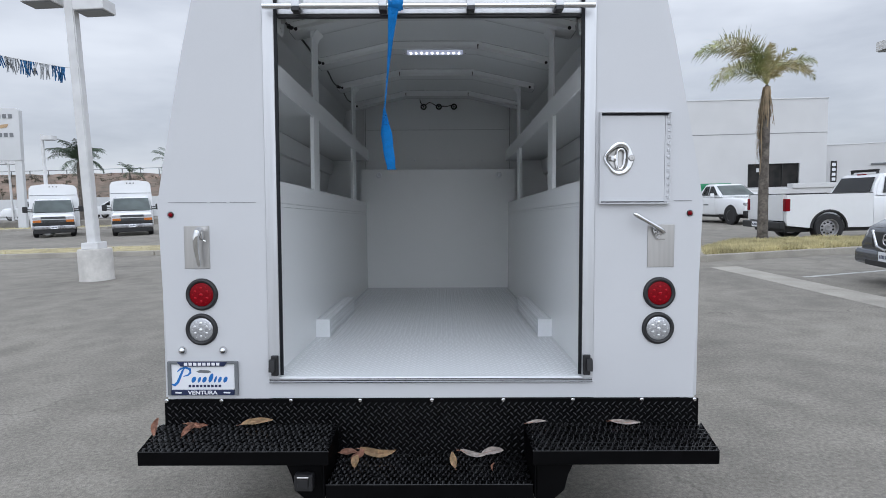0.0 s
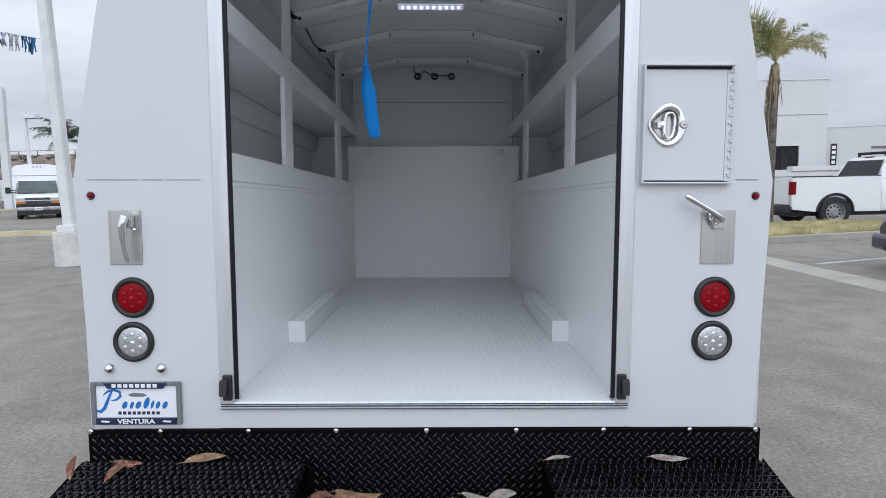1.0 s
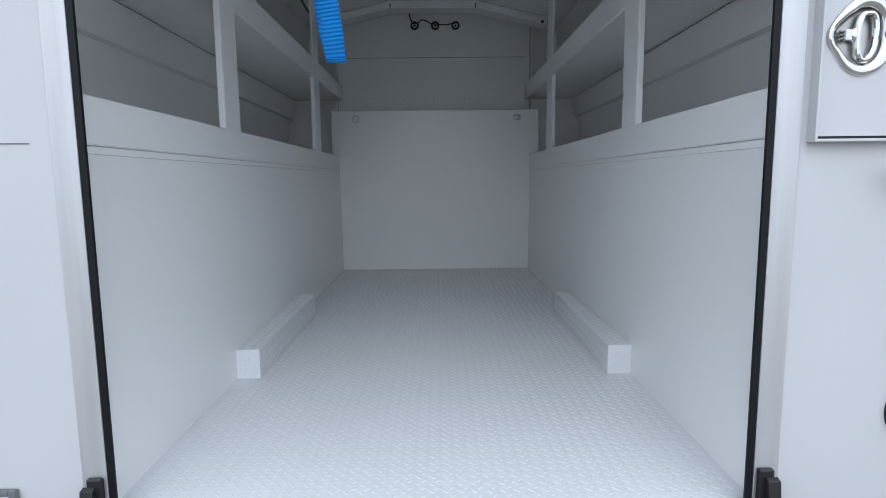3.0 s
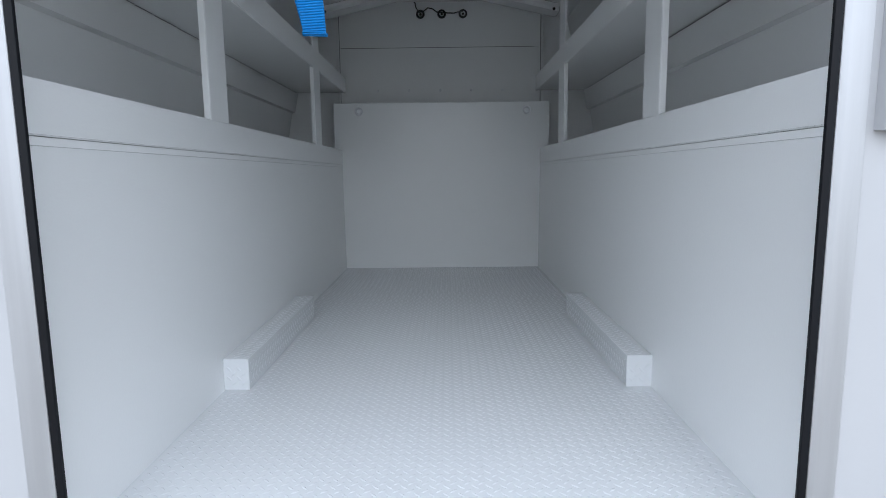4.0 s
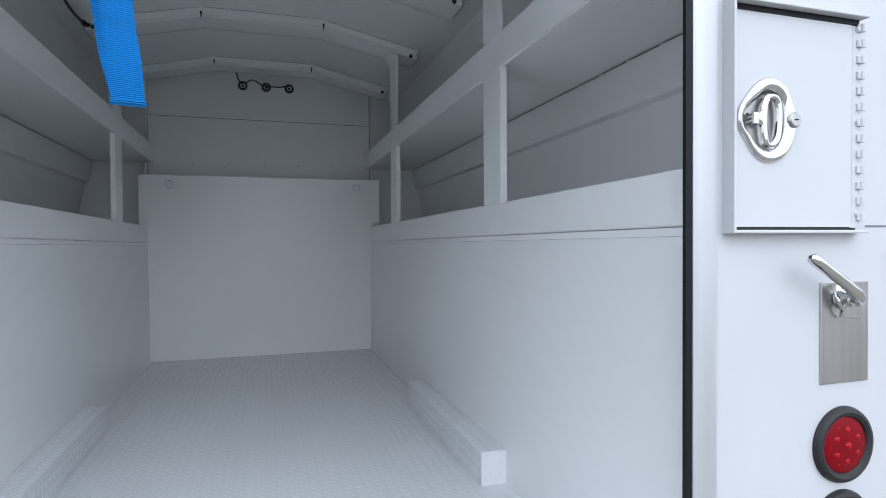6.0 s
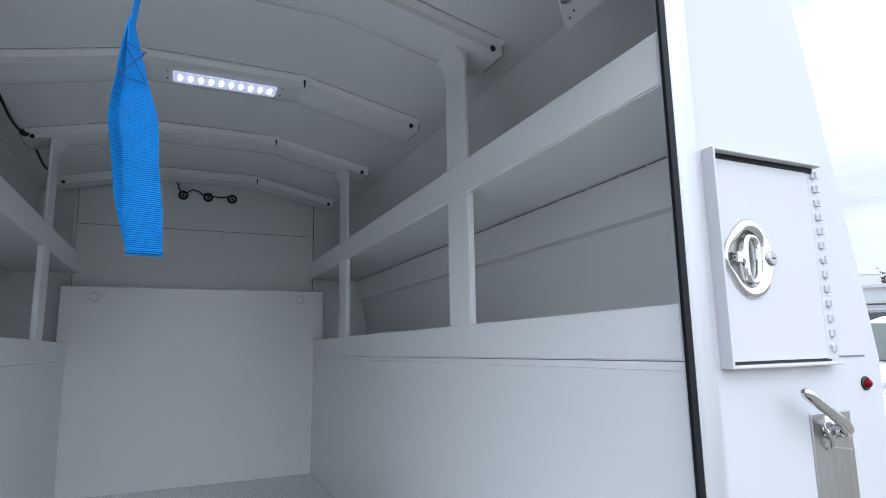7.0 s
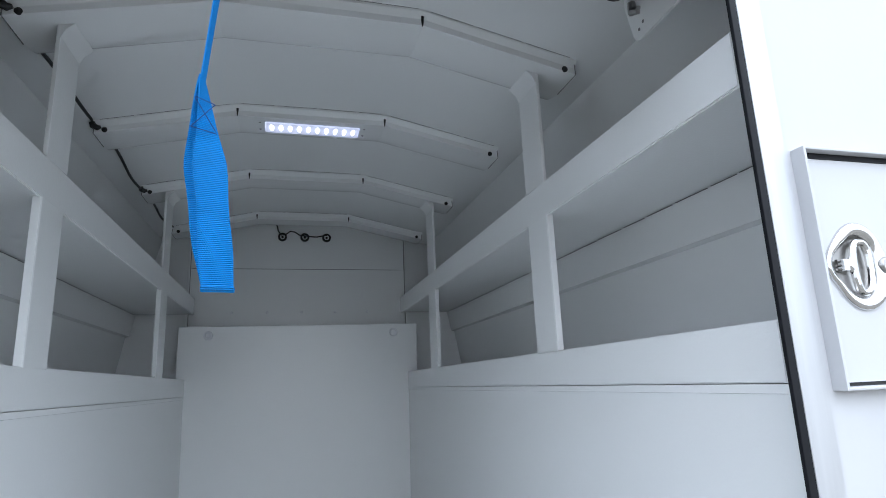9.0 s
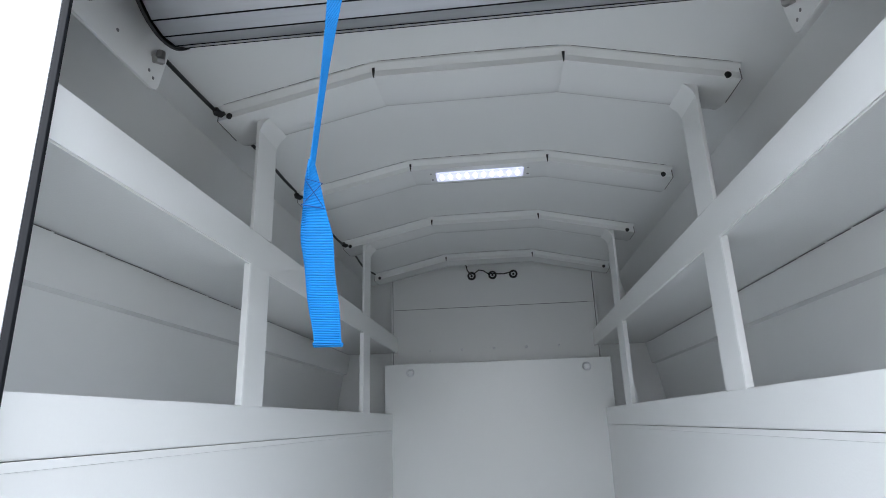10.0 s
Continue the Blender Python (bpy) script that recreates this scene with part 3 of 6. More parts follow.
# roll-up door, rolled on its drum, with its bottom rail hanging in the opening
DY, DZ, DR = 0.262, 2.588, 0.146
bm = bm_new()
n = 19
ring = [(DY + DR * math.cos(2 * math.pi * (k + 0.35) / n), DZ + DR * math.sin(2 * math.pi * (k + 0.35) / n)) for k in range(n)]
prism(bm, ring, "x", -0.662, 0.662)
drum = part("door_curtain", bm, "slat", truck, "rolled aluminium slat door curtain", smooth=5)
for k in range(n):
    y, z = ring[k]
    bm = bm_new()
    tube(bm, [(-0.664, y, z), (0.664, y, z)], 0.0019, 6)
    part("slat_joint", bm, "track", drum)
for s in (-1, 1):
    bm = bm_new()
    lathe(bm, [(DR + 0.006, 0), (DR + 0.007, 0.008), (DR - 0.02, 0.016), (0.0, 0.016)], pose(s * 0.664, DY, DZ, 0, s * 90, 0), 40)
    part("drum_cheek", bm, "rubber", drum)
bm = bm_new()
pts = [(0.026, 2.44), (0.038, 2.44), (0.125, 2.66), (0.112, 2.66)]
prism(bm, pts, "x", -0.66, 0.66)
part("hanging_slat", bm, "slat", drum)
bm = bm_new()
box(bm, -0.666, 0.666, 0.012, 0.045, 2.366, 2.446, 0.003, 2)
rail = part("bottom_rail", bm, "alu", truck, "aluminium roll-up door bottom rail")
bm = bm_new()
box(bm, -0.666, 0.666, 0.018, 0.040, 2.352, 2.3655, 0.004, 2)
part("bottom_seal", bm, "rubber", rail)
BARY, BARZ = -0.05, 2.378
bm = bm_new()
tube(bm, [(-0.708, BARY, BARZ), (0.706, BARY, BARZ)], 0.0125, 16)
part("grab_bar", bm, "chrome", rail, "polished tubular grab bar")
for x in (-0.566, -0.195, 0.178, 0.553):
    bm = bm_new()
    box(bm, x - 0.018, x + 0.018, -0.066, 0.0118, 2.372, 2.425, 0.004, 2)
    part("bar_bracket", bm, "alu", rail)
    bm = bm_new()
    box(bm, x - 0.0165, x + 0.0165, -0.068, -0.02, 2.353, 2.3715, 0.003, 1)
    part("bracket_pad", bm, "rubber", rail)
for x in (-0.02, 0.33):
    bm = bm_new()
    lathe(bm, [(0, 0.008), (0.008, 0.006), (0.012, 0)], pose(x, 0.0118, 2.405, 90), 12)
    part("rail_screw", bm, "chrome", rail)
for s in (-1, 1):
    bm = bm_new()
    pts = [(0.078, 2.62), (0.078, 2.392), (0.09, 2.379), (0.352, 2.370), (0.370, 2.376), (0.378, 2.392), (0.402, 2.49), (0.39, 2.60), (0.36, 2.66)]
    a, b = sorted((s * 0.737, s * 0.7435))
    prism(bm, pts, "x", a, b)
    plate = part("drum_bracket", bm, "liner", truck, "white drum mounting plate")
    for y, z in ((0.335, 2.408), (0.353, 2.397), (0.215, 2.43)):
        bm = bm_new()
        lathe(bm, [(0, 0.0012), (0.004, 0.0012), (0.0045, 0)], pose(s * 0.737, y, z, 0, -s * 90, 0), 8)
        part("screw_hole", bm, "seam", plate)
    bm = bm_new()
    tube(bm, [(s * 0.733, 0.340, 2.442), (s * 0.731, 0.362, 2.452), (s * 0.728, 0.360, 2.475)], [0.010, 0.013, 0.010], 8)
    part("bearing", bm, "steel", plate)

# ---- fittings of the rear face ----
def round_lamp(x, z, lens, optic, label):
    bm = bm_new()
    lathe(bm, [(0.0515, 0.005), (0.055, 0.010), (0.062, 0.0125), (0.069, 0.010), (0.072, 0.0035), (0.072, 0.0005)], pose(x, 0, z, 90), 48)
    ring_ob = part("tail_lamp", bm, "rubber", truck, label)
    bm = bm_new()
    lathe(bm, [(0, 0.0135), (0.03, 0.0125), (0.047, 0.0098), (0.0525, 0.0065), (0.0525, 0.001)], pose(x, 0, z, 90), 40)
    part("lens", bm, lens, ring_ob)
    spots = [(0, 0)] + [(0.029 * math.cos(a), 0.029 * math.sin(a)) for a in (math.pi / 3 * i + 0.5236 for i in range(6))]
    for dx, dz in spots:
        bm = bm_new()
        lathe(bm, [(0, 0.0045), (0.0035, 0.0038), (0.0072, 0.0016), (0.0090, -0.003)], pose(x + dx, -0.0125 + 3.3 * (dx * dx + dz * dz), z + dz, 90) @ Matrix.Diagonal((1.12, 0.92, 1, 1)), 16)
        part("optic", bm, optic, ring_ob)
    for k in range(6):
        a = math.pi / 3 * k
        bm = bm_new()
        lathe(bm, [(0, 0.003), (0.003, 0.0022), (0.0048, -0.002)], pose(x + 0.0385 * math.cos(a), -0.0088, z + 0.0385 * math.sin(a), 90), 10)
        part("optic", bm, optic, ring_ob)


for s in (-1, 1):
    round_lamp(s * 1.018, 1.140, "red", "redlit", "round red LED tail lamp in black rubber grommet")
    round_lamp(s * 1.018 - (0.005 if s < 0 else 0.003), 0.983, "clear", "clearoptic", "round clear reversing lamp in black rubber grommet")
    bm = bm_new()
    lathe(bm, [(0.0138, 0), (0.0138, 0.003), (0.0115, 0.005)], pose(s * 1.147, 0, 1.494, 90), 20)
    mk = part("marker_lamp", bm, "rubber", truck, "small red side marker lamp")
    bm = bm_new()
    lathe(bm, [(0, 0.0130), (0.0045, 0.0123), (0.0080, 0.0090), (0.0095, 0.004), (0.0095, 0.001)], pose(s * 1.147, 0, 1.494, 90), 20)
    part("lens", bm, "red", mk)

# dome bolts above the number plate
for x in (-1.112, -0.930):
    bm = bm_new()
    lathe(bm, [(0, 0.020), (0.008, 0.0185), (0.015, 0.012), (0.0185, 0.003), (0.019, 0.0005)], pose(x, 0, 0.888, 90), 24)
    part("dome_bolt", bm, "chrome", truck, "domed chrome bolt")

# latch handles on brushed plates
def handle(x0, x1, tag):
    bm = bm_new()
    box(bm, x0, x1, -0.004, 0.001, 1.256, 1.445, 0.0015, 1)
    pl = part("door_handle", bm, "steel", truck, tag)
    return pl


hr = handle(0.962, 1.080, "chrome lever handle raised on a brushed steel plate")
bm = bm_new()
tube(bm, [(1.024, -0.020, 1.404), (1.023, -0.028, 1.411), (1.013, -0.036, 1.419), (0.998, -0.041, 1.428), (0.974, -0.044, 1.443), (0.936, -0.047, 1.464), (0.908, -0.048, 1.480), (0.895, -0.048, 1.4875), (0.887, -0.048, 1.492), (0.883, -0.048, 1.494)],
     [0.005, 0.0095, 0.0112, 0.0112, 0.0098, 0.0098, 0.0106, 0.0106, 0.0085, 0.004], 18)
part("lever", bm, "chrome", hr)
bm = bm_new()
lathe(bm, [(0.0, 0.027), (0.0110, 0.026), (0.0125, 0.023), (0.0125, 0.008), (0.018, 0.006), (0.020, 0.0)], pose(1.010, -0.004, 1.414, 90), 22)
part("lever_base", bm, "chrome", hr)
bm = bm_new()
lathe(bm, [(0.006, 0.001), (0.014, 0.0), (0.0155, 0.002), (0.014, 0.0045), (0.006, 0.0055), (0.006, 0.001)], pose(0.994, -0.020, 1.430, 62, 0, -20), 22)
part("collar", bm, "chrome", hr)
bm = bm_new()
tube(bm, [(0.986, -0.012, 1.430), (0.985, -0.016, 1.415), (0.990, -0.018, 1.404), (0.997, -0.016, 1.394), (1.000, -0.012, 1.382)], [0.0038, 0.0045, 0.0042, 0.0038, 0.0034], 10)
tube(bm, [(1.020, -0.016, 1.404), (1.008, -0.022, 1.4025), (0.998, -0.020, 1.404)], 0.003, 8)
part("keeper", bm, "chrome", hr)
bm = bm_new()
v = [[bm.verts.new((x, y, z)) for x, y in ((0.997, -0.0065), (1.006, -0.0065), (1.027, -0.031), (1.019, -0.035))] for z in (1.3785, 1.3825)]
bm.faces.new(v[0])
bm.faces.new(v[1])
for k in range(4):
    bm.faces.new((v[0][k], v[0][(k + 1) % 4], v[1][(k + 1) % 4], v[1][k]))
part("keeper_tab", bm, "chrome", hr)
hl = handle(-1.090, -0.978, "chrome lever handle hanging on a brushed steel plate")
bm = bm_new()
tube(bm, [(-1.012, -0.006, 1.425), (-1.012, -0.030, 1.428), (-1.014, -0.043, 1.421), (-1.019, -0.049, 1.396), (-1.020, -0.045, 1.350), (-1.016, -0.039, 1.305), (-1.012, -0.036, 1.276), (-1.012, -0.035, 1.267)],
     [0.012, 0.0140, 0.0150, 0.0142, 0.0118, 0.0102, 0.0096, 0.005], 16)
part("lever", bm, "chrome", hl)
bm = bm_new()
box(bm, -1.024, -0.998, -0.030, -0.004, 1.384, 1.430, 0.007, 3)
part("lever_base", bm, "chrome", hl)
bm = bm_new()
tube(bm, [(-1.012, -0.010, 1.386), (-0.996, -0.020, 1.380), (-0.988, -0.018, 1.378)], 0.004, 8)
part("keeper", bm, "chrome", hl)

LCX, LCZ = 0.827, 1.734
# access door with a folded surround, piano hinge and paddle latch
AX0, AX1, AZ0, AZ1 = 0.741, 1.051, 1.535, 1.936
bm = bm_new()
box(bm, AX0, AX0 + 0.006, -0.0265, 0.001, AZ0, AZ1, 0.0018, 2)
box(bm, AX0 + 0.0045, AX1, -0.0262, 0.001, AZ1 - 0.006, AZ1 - 0.0002, 0.0018, 2)
box(bm, AX0 + 0.0045, AX1, -0.0262, 0.001, AZ0 + 0.0002, AZ0 + 0.006, 0.0018, 2)
surround = part("access_surround", bm, "white", truck, "folded white surround of the access door")
RIM = ((0, 0.0665), (28, 0.0640), (55, 0.0735), (75, 0.0755), (90, 0.0745), (112, 0.0665), (135, 0.0605), (155, 0.0625), (173, 0.0675), (190, 0.0670), (215, 0.0595), (240, 0.0665),
       (262, 0.0745), (280, 0.0755), (305, 0.0730), (332, 0.0660), (360, 0.0665))
CUP = ((0, 0.0370), (25, 0.0410), (50, 0.0510), (70, 0.0530), (90, 0.0510), (115, 0.0430), (145, 0.0440), (165, 0.0500), (180, 0.0525), (197, 0.0500), (215, 0.0440), (245, 0.0490), (270, 0.0530), (295, 0.0520), (325, 0.0430), (345, 0.0380), (360, 0.0370))
DOOR_X, DOOR_Z = (AX0 + 0.0075 - LCX, AX1 - 0.023 - LCX), (AZ0 + 0.012 - LCZ, AZ1 - 0.016 - LCZ)
TURNS = sorted([2 * math.pi * k / 48 for k in range(48)] + [math.atan2(z, x) % (2 * math.pi) for x in DOOR_X for z in DOOR_Z])


def outline(sc, dx=0.0, table=RIM):
    """The latch's rounded rim, scaled about its middle."""
    pts = []
    for a in TURNS:
        d = [math.degrees(a) + q for q in (-8, -4, 0, 4, 8)]
        r = sum(np.interp(q % 360, [p[0] for p in table], [p[1] for p in table]) for q in d) / 5
        pts.append((LCX + dx + sc * r * math.cos(a), LCZ + sc * r * math.sin(a)))
    return pts


def door_edge():
    pts = []
    for a in TURNS:
        c, q = math.cos(a), math.sin(a)
        k = min((DOOR_X[1] if c > 0 else DOOR_X[0]) / c if abs(c) > 1e-6 else 9, (DOOR_Z[1] if q > 0 else DOOR_Z[0]) / q if abs(q) > 1e-6 else 9)
        pts.append((LCX + k * c, LCZ + k * q))
    return pts


bm = bm_new()
skin(bm, [[(x, y, z) for x, z in pts] for pts, y in ((outline(0.86), -0.0008), (door_edge(), -0.0008), (door_edge(), -0.0085), (outline(0.995), -0.009), (outline(0.86), -0.009))], caps=False)
ad = part("access_door", bm, "white", truck, "closed square white access door with chrome paddle latch", smooth=20)
# dark strips stand for the shade in the gaps above and below the door
bm = bm_new()
box(bm, AX0 + 0.007, AX1 - 0.007, -0.0105, 0.0012, AZ1 - 0.0158, AZ1 - 0.0062)
part("gap_seal", bm, "track", surround)
bm = bm_new()
box(bm, AX0 + 0.007, AX1 - 0.007, -0.004, 0.0012, AZ0 + 0.0065, AZ0 + 0.0115)
part("gap_seal", bm, "rubber", surround)
bm = bm_new()
box(bm, AX1 - 0.021, AX1 - 0.0005, -0.0078, -0.0008, AZ0 + 0.010, AZ1 - 0.016, 0.001, 1)
hinge = part("piano_hinge", bm, "white", ad)
for i in range(13):
    z = AZ0 + 0.024 + i * 0.0292
    bm = bm_new()
    box(bm, AX1 - 0.0110, AX1 - 0.001, -0.0120, -0.0074, z, z + 0.0135, 0.0008, 1)
    tube(bm, [(AX1 - 0.0005, -0.0122, z - 0.001), (AX1 - 0.0005, -0.0122, z + 0.0135)], 0.0045, 8)
    part("hinge_knuckle", bm, "white", hinge)
for i in (0, 6, 12):
    z = AZ0 + 0.036 + i * 0.0285
    bm = bm_new()
    lathe(bm, [(0, 0.006), (0.004, 0.005), (0.0055, 0)], pose(AX1 - 0.010, -0.0078, z, 90), 10)
    part("hinge_rivet", bm, "white", hinge)
# paddle latch: dished rim, recess, pull ring on a stem and a round key lock
bm = bm_new()
skin(bm, [[(x, y, z) for x, z in outline(sc, 0, tb)] for sc, y, tb in ((1.0, -0.0092, RIM), (1.0, -0.0115, RIM), (0.975, -0.0145, RIM), (0.93, -0.0160, RIM), (1.20, -0.0160, CUP), (1.10, -0.0145, CUP), (1.03, -0.0115, CUP), (1.0, -0.0085, CUP))], caps=False)
dish = part("paddle_latch", bm, "chrome", ad, "polished chrome paddle latch dish", smooth=60)
bm = bm_new()
skin(bm, [[(x, y, z) for x, z in outline(sc, 0, CUP)] for sc, y in ((1.004, -0.0088), (0.98, -0.0060), (0.95, -0.0035), (0.86, -0.0018), (0.3, -0.0014))], caps=False)
bm.verts.ensure_lookup_table()
bm.faces.new(bm.verts[-len(TURNS):])
part("recess", bm, "steel", dish, smooth=60)
RX, RZ = 0.8335, 1.7315
bm = bm_new()
loop = []
for k in range(36):
    a = 2 * math.pi * k / 36
    c, q = math.cos(a), math.sin(a)
    loop.append((RX + 0.0185 * math.copysign(abs(c) ** 0.7, c) * (1.0 if c > 0 else 0.85 + 0.15 * q) + 0.003 * q, -0.0115, RZ + 0.0425 * math.copysign(abs(q) ** 0.85, q)))
tube(bm, loop + loop[:1], 0.0060, 10, cap=False)
part("pull_ring", bm, "chrome", dish)
bm = bm_new()
skin(bm, [[(x, -0.0108 + d * math.cos(t), RZ + 0.003 + h * math.sin(t)) for t in (2 * math.pi * k / 12 for k in range(12))] for x, h, d in ((RX - 0.030, 0.009, 0.006), (RX - 0.026, 0.011, 0.006), (RX - 0.020, 0.016, 0.005), (RX - 0.0165, 0.021, 0.004))])
stem = part("latch_stem", bm, "chrome", dish)
part("pivot_block", box(bm_new(), RX - 0.041, RX - 0.029, -0.0165, -0.0030, RZ - 0.007, RZ + 0.013, 0.0015, 2), "clearoptic", stem, "pale pivot block")
for dz in (-0.004, 0.003, 0.010):
    part("pivot_coil", tube(bm_new(), [(RX - 0.049, -0.0095, RZ + dz), (RX - 0.041, -0.0095, RZ + dz)], 0.0026, 8), "darksteel", stem)
bm = bm_new()
lathe(bm, [(0, 0.010), (0.011, 0.0095), (0.0135, 0.007), (0.0145, 0.003), (0.0145, -0.006)], pose(LCX + 0.0550, -0.0115, LCZ + 0.001, 90), 24)
lock = part("key_lock", bm, "steel", dish)
part("key_slot", box(bm_new(), LCX + 0.0510, LCX + 0.0590, -0.0222, -0.0212, LCZ - 0.0002, LCZ + 0.0022), "track", lock)

# number plate with a grey frame
PX0, PX1, PZ0, PZ1 = -1.179, -0.862, 0.686, 0.841
bm = bm_new()
box(bm, PX0 + 0.006, PX1 - 0.006, -0.006, -0.001, PZ0 + 0.005, PZ1 - 0.005, 0.001, 1)
plate = part("dealer_plate", bm, "plate", truck, "white dealer plate with blue script in a grey frame")
bm = bm_new()
for q in ((PX0, PX0 + 0.017, PZ0, PZ1), (PX1 - 0.017, PX1, PZ0, PZ1), (PX0 + 0.016, PX1 - 0.016, PZ1 - 0.014, PZ1), (PX0 + 0.016, PX1 - 0.016, PZ0, PZ0 + 0.012)):
    box(bm, q[0], q[1], -0.014, -0.0005, q[2], q[3], 0.004, 2)
fr = part("plate_frame", bm, "frame_grey", plate)
bm = bm_new()
prism(bm, [(PX0 + 0.045, PZ1 - 0.002), (PX1 - 0.045, PZ1 - 0.002), (PX1 - 0.062, PZ1 - 0.023), (PX0 + 0.062, PZ1 - 0.023)], "y", -0.0155, -0.008, 0.001, 1)
part("name_band", bm, "platenavy", fr)
bm = bm_new()
prism(bm, [(PX0 + 0.018, PZ0 + 0.002), (PX1 - 0.018, PZ0 + 0.002), (PX1 - 0.018, PZ0 + 0.026), (PX0 + 0.018, PZ0 + 0.026)], "y", -0.0155, -0.008, 0.001, 1)
part("name_band", bm, "platenavy", fr)


def letters(text, size, x, z, y, mat, parent, name="lettering", bold=0.0, wide=1.0):
    cu = bpy.data.curves.new(name, "FONT")
    cu.body, cu.size, cu.align_x, cu.align_y, cu.extrude, cu.offset = text, size, "CENTER", "CENTER", 0.0006, bold
    tmp = bpy.data.objects.new(name, cu)
    me = bpy.data.meshes.new_from_object(tmp)
    bpy.data.objects.remove(tmp)
    me.materials.clear()
    me.materials.append(M[mat])
    ob = new(name, me)
    ob.parent = parent
    ob.matrix_basis = pose(x, y, z, 90) @ Matrix.Diagonal((wide, 1, 1, 1))
    return ob


letters("VENTURA", 0.0235, 0.5 * (PX0 + PX1), PZ0 + 0.0135, -0.0162, "plate", fr, bold=0.0006, wide=1.25)
# names are shown as plain marks: a row of light blocks above, a blue script-like stroke and small dark bars
for i in range(8):
    bm = bm_new()
    x = PX0 + 0.078 + i * 0.0205
    box(bm, x, x + 0.0145, -0.0165, -0.0152, PZ1 - 0.0185, PZ1 - 0.0055, 0.0005, 1)
    part("mark", bm, "plate", fr)
for x in (PX0 + 0.05, PX1 - 0.05):
    bm = bm_new()
    prism(bm, [(x - 0.016, PZ0 + 0.012), (x + 0.012, PZ0 + 0.010), (x + 0.016, PZ0 + 0.016), (x - 0.012, PZ0 + 0.018)], "y", -0.0165, -0.015)
    part("mark", bm, "plate", fr)
# blue script-like strokes on the plate
def stroke(pts, r):
    bm = bm_new()
    tube(bm, [(PX0 + x, -0.0068, PZ0 + z) for x, z in pts], r, 6)
    for v in bm.verts:
        v.co.y = -0.0068 + (v.co.y + 0.0068) * 0.15
    return part("script_stroke", bm, "plateblue", plate)


stroke([(0.016, 0.050), (0.030, 0.046), (0.044, 0.058), (0.056, 0.085), (0.066, 0.108), (0.074, 0.122)], [0.003, 0.0065, 0.006, 0.0055, 0.0045, 0.002])
stroke([(0.042, 0.106), (0.058, 0.120), (0.080, 0.126), (0.100, 0.118), (0.102, 0.102), (0.088, 0.090), (0.070, 0.086)], [0.002, 0.0045, 0.0055, 0.0055, 0.005, 0.004, 0.002])
for x, w, h in ((0.112, 0.019, 0.027), (0.137, 0.013, 0.026), (0.160, 0.019, 0.027), (0.187, 0.019, 0.042), (0.209, 0.010, 0.030), (0.229, 0.015, 0.027), (0.254, 0.018, 0.027)):
    bm = bm_new()
    pts = []
    for k in range(12):
        a = 2 * math.pi * k / 12
        u, v = w * 0.5 * math.cos(a), h * 0.5 * (1 + math.sin(a))
        pts.append((PX0 + x + u + 0.30 * v, PZ0 + 0.057 + v))
    prism(bm, pts, "y", -0.0072, -0.0055)
    part("mark", bm, "plateblue", plate)
bm = bm_new()
prism(bm, [(PX0 + 0.128, PZ0 + 0.108), (PX0 + 0.146, PZ0 + 0.115), (PX0 + 0.186, PZ0 + 0.112), (PX0 + 0.196, PZ0 + 0.104), (PX0 + 0.18, PZ0 + 0.100), (PX0 + 0.140, PZ0 + 0.101)], "y", -0.0068, -0.0055)
part("mark", bm, "frame_grey", plate)
for i in range(9):
    bm = bm_new()
    x = PX0 + 0.092 + i * 0.0168
    box(bm, x, x + 0.0115, -0.0068, -0.0055, PZ0 + 0.036, PZ0 + 0.047)
    part("mark", bm, "platenavy", plate)

# ---- bumper ----
STEP, LOWSTEP, SY = 0.551, 0.414, -0.314
bm = bm_new()
prism(bm, [(-1.196, 0.505), (-0.43, 0.505), (-0.43, 0.33), (0.43, 0.33), (0.43, 0.505), (1.200, 0.505), (1.200, 0.667), (-1.196, 0.667)], "y", -0.010, -0.001, 0.002, 1)
kick = part("kick_plate", bm, "black", truck, "black tread plate kick panel")
lug_part("tread_relief", lugs(-1.185, 1.19, 0.40, 0.652, lambda u, v, h: (u, -0.010 - h, v), 0.0222, 0.0255, 0.0068, 0.0026, skip=lambda u, v: v < 0.515 and abs(u) > 0.42), "blacklug", kick)
for x in (-1.186, -0.941, -0.629, -0.318, 0.004, 0.325, 0.637, 0.946, 1.182):
    bm = bm_new()
    lathe(bm, [(0, 0.006), (0.006, 0.005), (0.0095, 0.001), (0.0095, 0)], pose(x, -0.010, 0.660, 90), 14)
    part("screw_head", bm, "chrome", kick)


